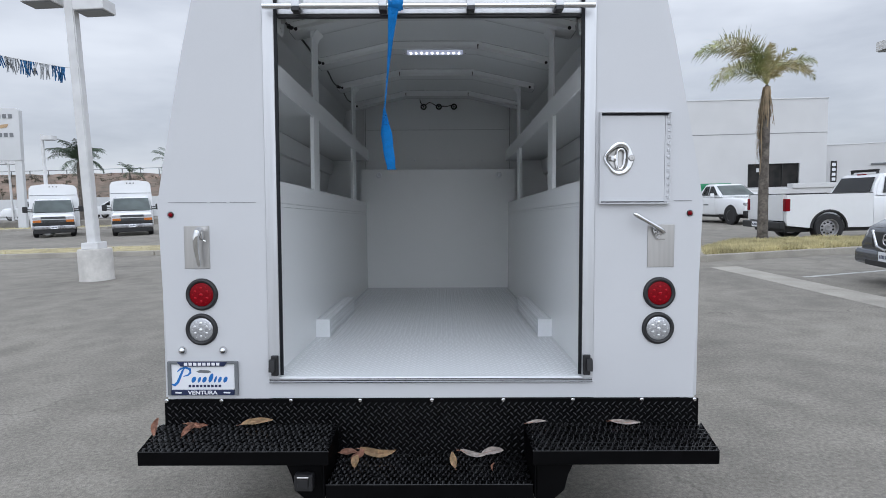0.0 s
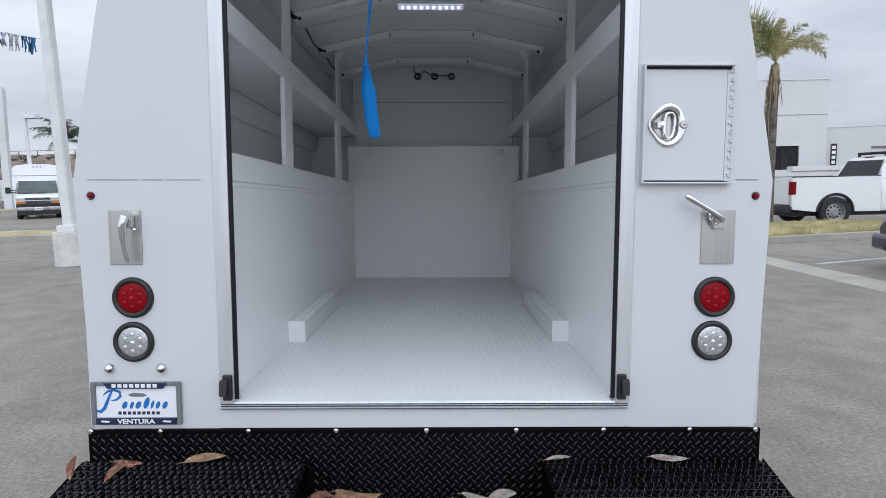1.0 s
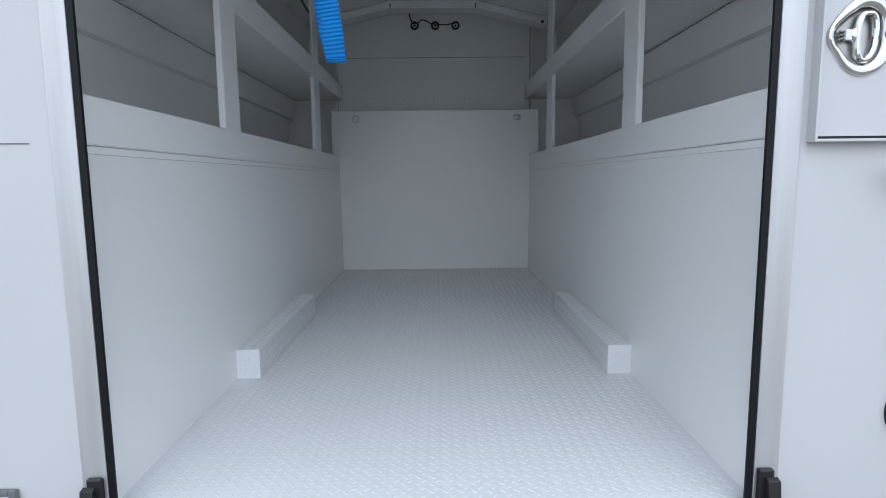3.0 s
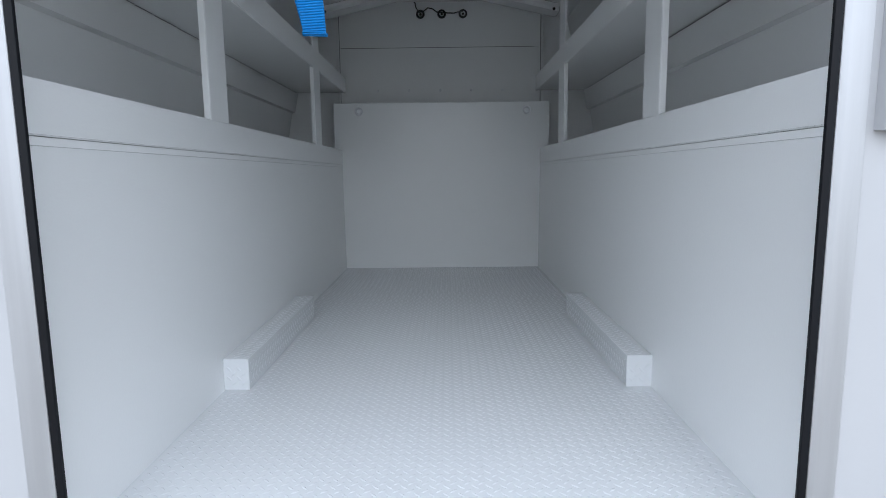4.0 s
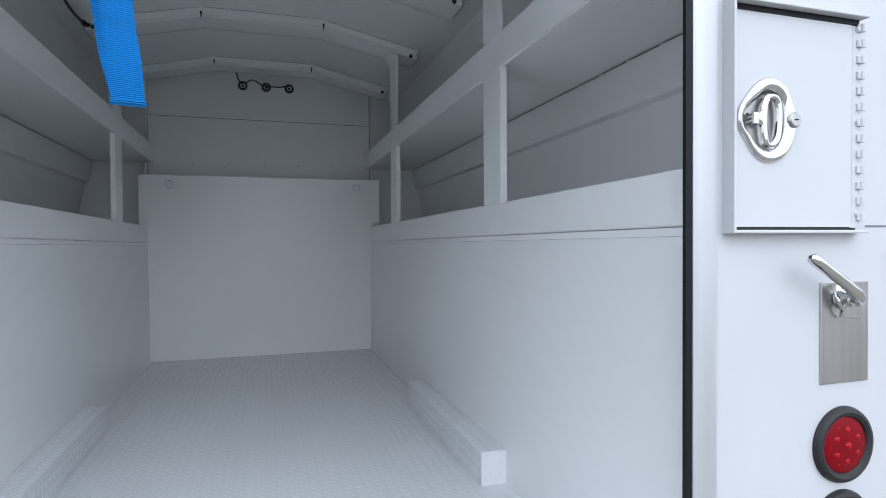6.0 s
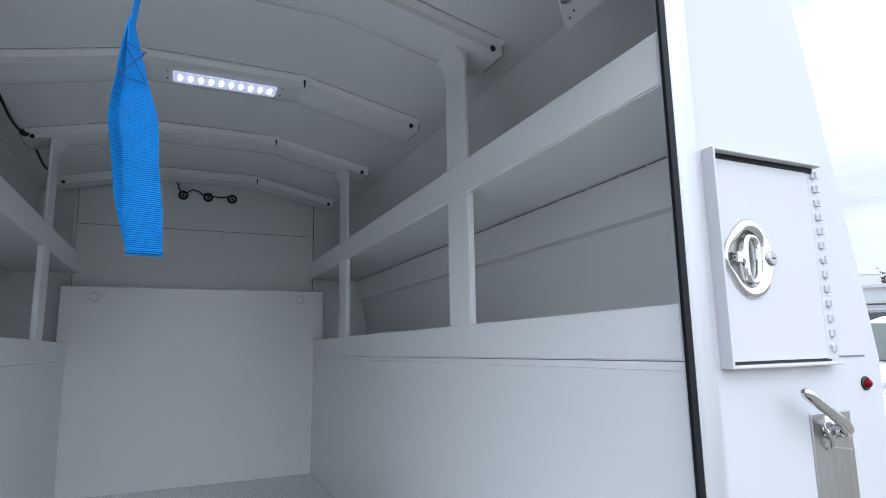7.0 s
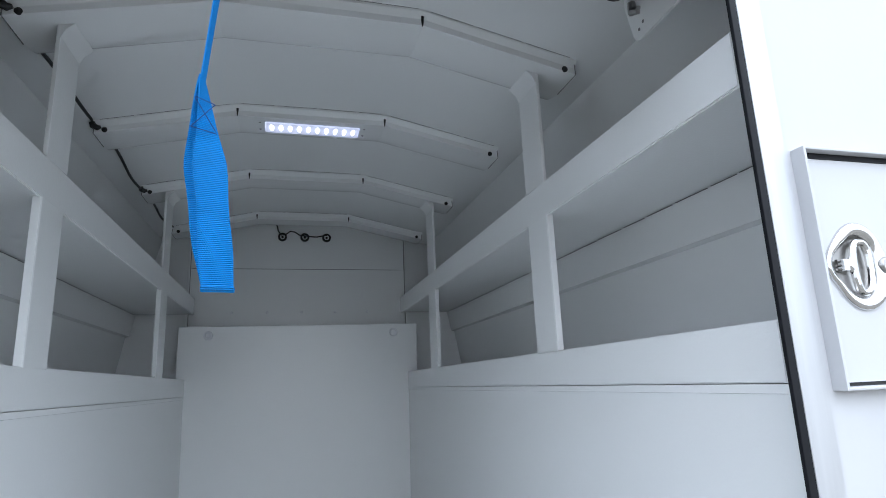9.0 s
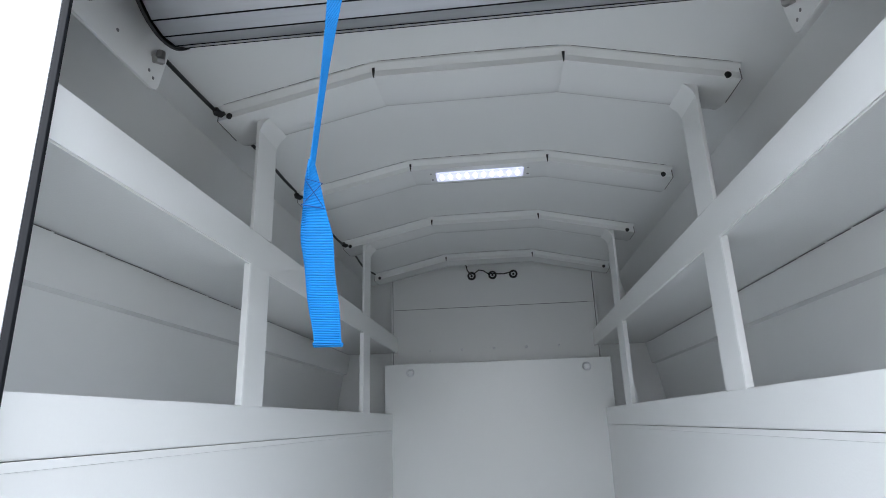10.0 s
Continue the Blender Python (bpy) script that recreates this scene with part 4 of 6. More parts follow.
def tread(x0, x1, x0b, x1b, y0, y1, z, name, tag):
    """A step: folded side rails and a serrated expanded grating between them."""
    bm = bm_new()
    pts = [(x0b, y1), (x0, y0), (x1, y0), (x1b, y1)]
    prism(bm, pts, "z", z - 0.012, z - 0.008)
    st = part(name, bm, "black", truck, tag)
    bm = bm_new()
    box(bm, x0, x1, y0 - 0.006, y0, z - 0.052, z + 0.003, 0.002, 1)
    part("front_rail", bm, "black", st)
    # paler bead drawn as the highlight along the step's front edge
    part("worn_edge", tube(bm_new(), [(x0, y0 - 0.004, z + 0.003), (x1, y0 - 0.004, z + 0.003)], 0.0022, 6), "tooth", st)
    for a, b in ((x0, x0b), (x1, x1b)):
        bm = bm_new()
        v = [bm.verts.new(p) for p in ((a, y0, z - 0.052), (b, y1, z - 0.052), (b, y1, z + 0.003), (a, y0, z + 0.003))]
        f = bm.faces.new(v)
        bmesh.ops.solidify(bm, geom=[f], thickness=0.005)
        part("end_rail", bm, "black", st)
    # zigzag strips of the grating with raised teeth
    rows = 13
    verts, faces = [], []
    px = 0.0150
    for r in range(rows):
        yc = y0 + 0.012 + (y1 - y0 - 0.024) * r / (rows - 1)
        f = (yc - y0) / (y1 - y0)
        xa, xb = x0 + (x0b - x0) * f, x1 + (x1b - x1) * f
        n = int((xb - xa) / px)
        prev = None
        for i in range(n + 1):
            x = xa + i * (xb - xa) / n
            amp = (1 if (i + r) % 2 else -1) * 0.0085
            zt = z + (0.0065 if i % 2 else 0.0)
            k = len(verts)
            verts += [(x, yc + amp - 0.0022, z - 0.009), (x, yc + amp - 0.0022, zt), (x, yc + amp + 0.0022, zt), (x, yc + amp + 0.0022, z - 0.009)]
            if prev is not None:
                p = prev
                faces += [(p, k, k + 1, p + 1), (p + 1, k + 1, k + 2, p + 2), (p + 2, k + 2, k + 3, p + 3)]
            prev = k
    lug_part("grating", (verts, faces), "blacklug", st)
    # slanted teeth punched up from the strips
    verts, faces = [], []
    nr = 9
    for r in range(nr):
        yc = y0 + 0.020 + (y1 - y0 - 0.040) * r / (nr - 1)
        f = (yc - y0) / (y1 - y0)
        xa, xb = x0 + (x0b - x0) * f + 0.014, x1 + (x1b - x1) * f - 0.014
        n = int((xb - xa) / 0.0245)
        for i in range(n):
            x = xa + (i + (0.5 if r % 2 else 0.0) + 0.25) * (xb - xa) / n
            if x > xb:
                continue
            k = len(verts)
            for du, dv, h in ((-0.0055, -0.012, 0.0), (-0.0010, -0.012, 0.0), (0.0062, 0.012, 0.0), (0.0018, 0.012, 0.0),
                              (-0.0040, -0.008, 0.0085), (-0.0018, -0.008, 0.0085), (0.0042, 0.009, 0.0075), (0.0022, 0.009, 0.0075)):
                verts.append((x + du, yc + dv, z + h))
            faces += [tuple(k + q for q in fc) for fc in ((4, 5, 6, 7), (0, 1, 5, 4), (1, 2, 6, 5), (2, 3, 7, 6), (3, 0, 4, 7))]
    lug_part("serration", (verts, faces), "tooth", st)
    return st


tread(-1.158, -0.400, -1.218, -0.418, SY, -0.011, STEP, "side_step", "black serrated grating step of the bumper")
tread(0.410, 1.150, 0.416, 1.214, SY, -0.011, STEP, "side_step", "black serrated grating step of the bumper")
tread(-0.414, 0.412, -0.416, 0.418, SY + 0.004, -0.011, LOWSTEP, "centre_step", "lowered black serrated grating step")
for s in (-1, 1):
    bm = bm_new()
    a, b = sorted((s * 0.4185, s * 0.425))
    box(bm, a, b, SY, -0.011, LOWSTEP - 0.05, STEP - 0.013, 0.001, 1)
    part("step_riser", bm, "black", truck)
    bm = bm_new()
    pts = [(s * 0.43, 0.34), (s * 0.43, 0.50), (s * 0.585, 0.50), (s * 0.555, 0.44), (s * 0.545, 0.38), (s * 0.50, 0.34)]
    prism(bm, pts, "y", SY + 0.03, SY + 0.06, 0.002, 1)
    part("bumper_bracket", bm, "black", truck)
bm = bm_new()
box(bm, -0.537, -0.463, SY - 0.012, SY + 0.029, 0.395, 0.462, 0.006, 2)
sock = part("trailer_socket", bm, "rubber", truck, "black trailer wiring socket under the step")
bm = bm_new()
box(bm, -0.523, -0.479, SY - 0.022, SY - 0.0125, 0.412, 0.450, 0.004, 2)
part("socket_lid", bm, "rubber", sock)
bm = bm_new()
tube(bm, [(-0.522, SY - 0.02, 0.455), (-0.478, SY - 0.02, 0.455)], 0.004, 6)
part("lid_hinge", bm, "steel", sock)
bm = bm_new()
box(bm, -0.42, 0.42, SY + 0.02, -0.02, 0.30, LOWSTEP - 0.055, 0.004, 1)
part("bumper_core", bm, "black", truck)
bm = bm_new()
tube(bm, [(0.0, SY - 0.02, 0.33), (0.0, -0.05, 0.33)], 0.04, 4)
part("tow_receiver", bm, "black", truck)

# running gear that carries the body
for s in (-1, 1):
    bm = bm_new()
    box(bm, s * 0.43 - 0.04, s * 0.43 + 0.04, 0.0, 5.4, 0.42, 0.58)
    part("chassis_rail", bm, "chassis", truck)
    for y, off in ((1.35, 0.0), (4.75, 0.168)):
        zc = 0.366 + y * math.tan(radians(1.75)) + s * 0.93 * math.tan(radians(1.3))
        bm = bm_new()
        lathe(bm, [(0.20, -0.12), (0.33, -0.12), (0.362, -0.09), (0.366, 0.0), (0.362, 0.09), (0.33, 0.12), (0.20, 0.12)], pose(s * 0.93, y, zc, 0, 90, 0), 36)
        wh = part("wheel", bm, "rubber", truck)
        bm = bm_new()
        lathe(bm, [(0, 0.03), (0.08, 0.04), (0.19, 0.02), (0.205, 0.11), (0.205, -0.11), (0, -0.11)], pose(s * 0.93, y, zc, 0, s * 90, 0), 24)
        part("rim", bm, "steel", wh)
bm = bm_new()
tube(bm, [(-0.9, 1.35, 0.408), (0.9, 1.35, 0.408)], 0.06, 12)
part("axle", bm, "chassis", truck)
bm = bm_new()
tube(bm, [(-0.9, 4.75, 0.53), (0.9, 4.75, 0.53)], 0.05, 12)
part("axle", bm, "chassis", truck)
bm = bm_new()
box(bm, -1.14, 1.14, 0.05, LEN, 0.60, 0.72)
part("subframe", bm, "chassis", truck)

# ---- pull strap knotted to the grab bar ----
strap = thing("pull_strap", TRUCK, "blue woven pull strap with stitched loop hanging from grab bar", "strap")


def ribbon(bm, spine, thick=0.0016):
    """A flat band: spine rows of (centre, half-width vector)."""
    rings = []
    for i, (c, h) in enumerate(spine):
        c, h = Vector(c), Vector(h)
        d = (Vector(spine[min(i + 1, len(spine) - 1)][0]) - Vector(spine[max(i - 1, 0)][0])).normalized()
        n = d.cross(h).normalized() * thick * 0.5
        rings.append([c - h - n, c + h - n, c + h + n, c - h + n])
    return skin(bm, rings)


SX, STY = -0.150, -0.058
TOPZ, NECK, LOOPB = 2.378, 1.948, 1.691
SXB = -0.192


def turn_vec(a, w):
    return (w * math.cos(a), w * math.sin(a), 0)


bm = bm_new()
rows = []
for i in range(26):
    t = i / 25
    z = TOPZ - 0.012 - (TOPZ - NECK + 0.004) * t
    x = SX + (SXB - SX) * t
    y = BARY - 0.012 + (STY - BARY + 0.012) * t
    ang = radians(20 + 52 * min(1, t * 1.4))
    rows.append(((x, y, z), turn_vec(ang, 0.0058 + 0.0177 * (1 - t) ** 2.4)))
ribbon(bm, rows)
part("webbing", bm, "webbing", strap)
for side in (0, 1):
    bm = bm_new()
    rows = []
    for i in range(31):
        t = i / 30
        z = NECK - (NECK - LOOPB) * t
        open_ = math.sin(min(1.0, max(0.0, (t - 0.18) / 0.82)) * math.pi) ** 0.8 * 0.018
        x = SXB + 0.027 * t + (-0.011 if side else 0.002) * math.sin(math.pi * t) ** 0.8
        y = STY + 0.012 * t + (open_ * 0.9 if side else -open_ * 0.25) + (0.0012 if side else -0.0012)
        ang = radians(72 - 60 * min(1, t / 0.34)) if side == 0 else radians(72 - 64 * min(1, t / 0.38))
        wdt = 0.0058 + 0.0124 * min(1, (t / 0.42)) ** 1.25 + 0.0008 * math.sin(17 * t + side)
        rows.append(((x, y, z), turn_vec(ang, wdt)))
    ribbon(bm, rows, thick=0.002)
    part("loop", bm, "webbing", strap)
bm = bm_new()
rows = []
for i in range(9):
    a = math.pi * i / 8
    rows.append(((SXB + 0.027, STY + 0.0125 - 0.006 * math.cos(a), LOOPB + 0.001 - 0.005 * math.sin(a)), turn_vec(radians(10), 0.0182)))
ribbon(bm, rows, thick=0.002)
part("loop", bm, "webbing", strap)
bm = bm_new()
zx = NECK - 0.052
for a, b in (((-0.013, zx + 0.020), (0.016, zx - 0.017)), ((0.014, zx + 0.017), (-0.016, zx - 0.018)), ((-0.017, zx - 0.018), (0.018, zx - 0.020)), ((-0.012, zx + 0.021), (0.013, zx + 0.017))):
    tube(bm, [(SXB + 0.005 + a[0] * 0.8, STY - 0.0045 + a[0] * 0.42, a[1]), (SXB + 0.005 + b[0] * 0.8, STY - 0.0045 + b[0] * 0.42, b[1])], 0.0006, 5)
part("stitching", bm, "stitch", strap)
bm = bm_new()
for k, (w, zz) in enumerate(((0.026, 0.0), (0.024, 0.004))):
    rows = []
    for i in range(21):
        a = 2 * math.pi * i / 20
        rows.append(((SX + 0.004 + 0.012 * k, BARY + (0.0155 + 0.003 * k) * math.cos(a), BARZ + (0.0155 + 0.004 * k) * math.sin(a) + zz), (w, 0.004, -0.006 * (1 - k))))
    ribbon(bm, rows)
part("knot", bm, "webbing", strap)

# ---- fallen leaves on the bumper ----
def leaf(x, y, z, length, width, yaw, pitch, curl, mat, label, roll=0, arc=None):
    th = thing("dry_leaf", TRUCK @ pose(x, y, z, 0, 0, yaw) @ pose(0, 0, 0, roll, pitch, 0), label, "leaf", "leaves on the bumper")
    seed = abs(x * 37.1 + y * 11.3)
    rng = random.Random(int(seed * 1000))
    fold, twist, bend = rng.uniform(0.35, 0.95), rng.uniform(-0.9, 0.9), rng.uniform(0.06, 0.16) * rng.choice((-1, 1))
    if arc is not None:
        fold, twist, bend = 0.55, 0.35, arc
    bm = bm_new()
    rows, mid = [], []
    for i in range(17):
        t = i / 16
        w = width * 0.66 * math.sin(math.pi * min(1, 0.04 + t * 0.96)) ** 0.7 * (1 - 0.3 * t) + 0.0006
        zc = curl * (2 * t - 1) ** 2 * length + 0.05 * length * noise.noise((t * 3.0, seed, 1))
        yy = bend * length * math.sin(2.6 * t)
        row = []
        for j in range(7):
            u = j / 3 - 1
            wob = 0.22 * w * noise.noise((t * 5.0, u * 1.5, seed))
            a = twist * (t - 0.4)
            du, dz = u * w * math.cos(fold * abs(u)), abs(u) * w * math.sin(fold) + wob
            row.append((length * (t - 0.5) + wob, yy + du * math.cos(a) - dz * math.sin(a), zc + du * math.sin(a) + dz * math.cos(a)))
        rows.append(row)
        mid.append(row[3])
    skin(bm, rows, close=False, caps=False)
    bmesh.ops.solidify(bm, geom=bm.faces[:], thickness=0.0008)
    part("blade", bm, mat, th, smooth=60)
    bm = bm_new()
    m0 = Vector(mid[0])
    tube(bm, [tuple(m0 + Vector((-length * 0.14, -0.004, 0.003))), tuple(m0), mid[5], mid[10], mid[15]], [0.001, 0.0012, 0.001, 0.0007, 0.0004], 5)
    part("stalk", bm, "leaf_red", th)


TOP = STEP + 0.007
LOW = LOWSTEP + 0.007
leaf(-1.172, -0.13, TOP + 0.030, 0.075, 0.025, 80, -58, 0.08, "leaf_red", "curled russet dry leaf standing against the step's end", roll=20)
leaf(-1.030, -0.055, TOP + 0.012, 0.095, 0.024, 4, 3, 0.06, "leaf_red", "curled russet dry leaf on the black grating step", roll=40, arc=-0.10)
leaf(-1.030, -0.13, TOP + 0.014, 0.095, 0.030, 70, -16, 0.05, "leaf_red", "curled russet dry leaf on the black grating step", roll=15, arc=0.08)
leaf(-0.770, -0.040, TOP + 0.012, 0.140, 0.030, 6, -5, 0.03, "leaf_tan", "long tan dry leaf on the black grating step", roll=42, arc=0.05)
leaf(0.470, -0.035, TOP + 0.006, 0.09, 0.015, 3, -3, 0.05, "leaf_pale", "small bleached dry leaf on the black grating step", roll=35, arc=0.08)
leaf(0.868, -0.030, TOP + 0.010, 0.135, 0.022, -2, 1, 0.02, "leaf_pale", "long bleached dry leaf on the black grating step", roll=48, arc=-0.03)
leaf(-0.235, -0.040, LOW + 0.036, 0.165, 0.037, -4, -4, 0.02, "leaf_tan", "curved tan dry leaf on the lowered black step", roll=55, arc=-0.17)
leaf(-0.325, -0.075, LOW + 0.016, 0.085, 0.033, 62, -14, 0.08, "leaf_red", "crumpled russet dry leaf on the lowered black step", roll=20)
leaf(-0.318, -0.140, LOW + 0.014, 0.075, 0.034, 88, -22, 0.06, "leaf_tan", "small tan dry leaf on the lowered black step", arc=0.06)
leaf(-0.365, -0.050, LOW + 0.014, 0.080, 0.027, 14, 8, 0.10, "leaf_red", "crumpled russet dry leaf on the lowered black step", roll=45)
leaf(0.100, -0.130, LOW + 0.016, 0.090, 0.031, 96, -26, 0.03, "leaf_tan", "tan dry leaf on the lowered black step", arc=0.04)
leaf(0.190, -0.050, LOW + 0.018, 0.120, 0.024, -8, 3, 0.03, "leaf_pale", "long bleached dry leaf on the lowered black step", roll=45, arc=-0.10)
leaf(0.275, -0.048, LOW + 0.016, 0.100, 0.034, 8, -3, 0.03, "leaf_pale", "broad bleached dry leaf on the lowered black step", roll=48, arc=0.06)
leaf(0.268, -0.175, LOW + 0.006, 0.055, 0.012, 70, -8, 0.05, "leaf_red", "thin brown dry leaf on the lowered black step")


# ---- outdoors, in level world axes with the ground at z = 0 ----
M["asphalt"] = material("worn_asphalt", (0.255, 0.238, 0.208), 0.88, second=(0.200, 0.187, 0.164), scale=0.45, bump=0.5, bump_scale=110, fine=0.22, fine_scale=120, spec=0.25)
as_nt = M["asphalt"].node_tree
as_bsdf = as_nt.nodes["Principled BSDF"]
as_col = as_bsdf.inputs["Base Color"].links[0].from_socket
as_co = as_nt.nodes.new("ShaderNodeTexCoord")


def as_layer(node, scale, lo, hi, to_lo, to_hi, col, out="Fac", warp=0.0):
    """Multiply a pattern into the asphalt's colour."""
    n = as_nt.nodes.new(node)
    n.inputs["Scale"].default_value = scale
    src = as_co.outputs["Object"]
    if warp:
        wn = as_nt.nodes.new("ShaderNodeTexNoise")
        wn.inputs["Scale"].default_value, wn.inputs["Detail"].default_value = 1.7, 6
        mx = as_nt.nodes.new("ShaderNodeMixRGB")
        mx.blend_type, mx.inputs[0].default_value = "ADD", warp
        as_nt.links.new(src, wn.inputs["Vector"])
        as_nt.links.new(src, mx.inputs[1])
        as_nt.links.new(wn.outputs["Color"], mx.inputs[2])
        src = mx.outputs["Color"]
    as_nt.links.new(src, n.inputs["Vector"])
    if node == "ShaderNodeTexVoronoi":
        n.feature = "DISTANCE_TO_EDGE" if out == "Distance" else "F1"
    else:
        n.inputs["Detail"].default_value = 6
    r = as_nt.nodes.new("ShaderNodeMapRange")
    r.inputs["From Min"].default_value, r.inputs["From Max"].default_value = lo, hi
    r.inputs["To Min"].default_value, r.inputs["To Max"].default_value = to_lo, to_hi
    as_nt.links.new(n.outputs[out], r.inputs["Value"])
    m = as_nt.nodes.new("ShaderNodeMixRGB")
    m.blend_type, m.inputs[0].default_value = "MULTIPLY", 1.0
    as_nt.links.new(col, m.inputs[1])
    as_nt.links.new(r.outputs["Result"], m.inputs[2])
    return m.outputs["Color"]


as_col = as_layer("ShaderNodeTexNoise", 2.6, 0.35, 0.65, 0.88, 1.10, as_col)
as_col = as_layer("ShaderNodeTexNoise", 38.0, 0.32, 0.68, 0.78, 1.22, as_col)
as_col = as_layer("ShaderNodeTexNoise", 0.9, 0.60, 0.70, 1.0, 0.80, as_col)
as_col = as_layer("ShaderNodeTexVoronoi", 0.13, 0.0, 0.0025, 0.72, 1.0, as_col, "Distance", 0.9)
as_nt.links.new(as_col, as_bsdf.inputs["Base Color"])
M["grit"] = material("pale_grit", (0.30, 0.28, 0.25), 0.9, vary=0.3, scale=20)
M["concrete"] = material("pale_concrete", (0.385, 0.362, 0.318), 0.88, vary=0.13, scale=1.4, bump=0.15, bump_scale=60, fine=0.10, fine_scale=40)
M["footing"] = material("whitewashed_concrete", (0.62, 0.60, 0.57), 0.8, vary=0.10, scale=3.0, bump=0.2, bump_scale=30, fine=0.05, fine_scale=20)
M["plaster"] = material("grey_white_stucco", (0.60, 0.60, 0.60), 0.9, vary=0.03, scale=0.5, bump=0.25, bump_scale=40, fine=0.04, fine_scale=30)
M["plasterdark"] = material("joint_and_shaded_deck", (0.24, 0.24, 0.24), 0.9)
M["poleswhite"] = material("white_pole_paint", (0.66, 0.66, 0.66), 0.45, vary=0.06, scale=3.0)
M["carwhite"] = material("white_car_paint", (0.78, 0.79, 0.80), 0.22, vary=0.01, coat=0.7)
M["cargreen"] = material("green_canopy_paint", (0.02, 0.24, 0.10), 0.3, vary=0.03, coat=0.6)
M["carblue"] = material("dark_blue_car_paint", (0.006, 0.013, 0.028), 0.18, vary=0.05, coat=0.9)
M["glassdark"] = material("dark_car_glass", (0.012, 0.016, 0.018), 0.06, vary=0.1, spec=0.8, coat=0.6)
M["windscreen"] = material("grey_green_windscreen", (0.15, 0.19, 0.185), 0.08, vary=0.15, scale=1.2, spec=0.8, coat=0.6)
M["plasticblack"] = material("black_trim_plastic", (0.014, 0.014, 0.015), 0.5, vary=0.2)
M["amber"] = material("amber_lens", (0.55, 0.16, 0.02), 0.2, coat=0.6)
M["headlamp"] = material("headlamp_lens", (0.55, 0.56, 0.58), 0.12, 0.4, vary=0.2, scale=20, coat=0.9)
M["rimgrey"] = material("silver_wheel_paint", (0.42, 0.42, 0.43), 0.35, 0.7, vary=0.1)
M["linewhite"] = material("worn_white_road_paint", (0.52, 0.52, 0.50), 0.8, vary=0.2, scale=5, fine=0.15, fine_scale=40)
M["soil"] = material("dry_grass_soil", (0.46, 0.40, 0.24), 0.95, vary=0.2, scale=2.5, bump=0.6, bump_scale=30, fine=0.2, fine_scale=25)
M["grass"] = material("dry_yellow_grass", (0.64, 0.57, 0.32), 0.9, vary=0.25, scale=1.5)
M["frond"] = material("palm_frond_green", (0.30, 0.34, 0.13), 0.45, vary=0.3, scale=1.6, second=(0.56, 0.48, 0.27))
M["frondfar"] = material("far_palm_frond", (0.05, 0.085, 0.045), 0.6, vary=0.3, scale=0.8)
M["deadfrond"] = material("dead_palm_frond", (0.33, 0.25, 0.16), 0.8, vary=0.25, scale=3)
M["trunk"] = material("grey_palm_trunk", (0.16, 0.14, 0.12), 0.9, vary=0.3, scale=5, bump=0.8, bump_scale=18, fine=0.2, fine_scale=20)
M["hill"] = material("dry_brush_hillside", (0.235, 0.165, 0.125), 0.95, vary=0.3, scale=0.10, second=(0.13, 0.105, 0.08), fine=0.3, fine_scale=0.6)
M["bush"] = material("dark_scrub", (0.085, 0.08, 0.055), 0.9, vary=0.3, scale=0.6)
M["farwhite"] = material("far_white_wall", (0.62, 0.63, 0.64), 0.8, vary=0.05, scale=0.3)
M["signtext"] = material("grey_sign_lettering", (0.17, 0.18, 0.19), 0.5)
M["foilblue"] = material("blue_foil_pennant", (0.03, 0.16, 0.36), 0.3, 0.3, vary=0.2, scale=12)
M["foilsilver"] = material("silver_foil_pennant", (0.52, 0.54, 0.56), 0.3, 0.5, vary=0.2, scale=12)
M["darkroom"] = material("dark_interior", (0.02, 0.018, 0.016), 0.8, vary=0.5, scale=1.5)

# ground sheet with shallow patches
bm = bm_new()
cuts = [-1500, -200, -60, -30, -12, 0, 12, 30, 60, 200, 1500]
vs = [[bm.verts.new((x, y, 0)) for x in cuts] for y in cuts]
for a, b in zip(vs, vs[1:]):
    for k in range(len(cuts) - 1):
        bm.faces.new((a[k], a[k + 1], b[k + 1], b[k]))
tagged(part("ground", bm, "asphalt"), "grey worn asphalt of a car lot", "ground", kind="structure")

tagged(part("raised_lot", box(bm_new(), -85, -20, 46.6, 57.9, -0.05, 0.5, 0.05, 2), "asphalt"), "raised far strip of the car lot before the wall", "ground", kind="structure")
# loose grit on the asphalt behind the truck
rng = random.Random(31)
verts, faces = [], []
for k in range(420):
    x, y = rng.uniform(-5.5, 5.5), rng.uniform(-2.0, 5.0)
    if abs(x) < 0.9 and y > -0.2:
        continue
    r = rng.choice((0.004, 0.005, 0.006, 0.010))
    i0 = len(verts)
    for dx, dy, dz in ((1, 0, 0), (0.3, 0.9, 0), (-0.8, 0.6, 0), (-0.8, -0.6, 0), (0.3, -0.9, 0), (0.1, 0.1, 0.8)):
        verts.append((x + r * dx * rng.uniform(0.7, 1.3), y + r * dy * rng.uniform(0.7, 1.3), r * dz * rng.uniform(0.7, 1.2) - 0.0005))
    faces += [(i0 + q, i0 + (q + 1) % 5, i0 + 5) for q in range(5)]
me = bpy.data.meshes.new("loose_grit")
me.from_pydata(verts, [], faces)
me.materials.append(M["grit"])
tagged(new("loose_grit", me), "loose grit scattered on the asphalt", "gravel", kind="stuff")

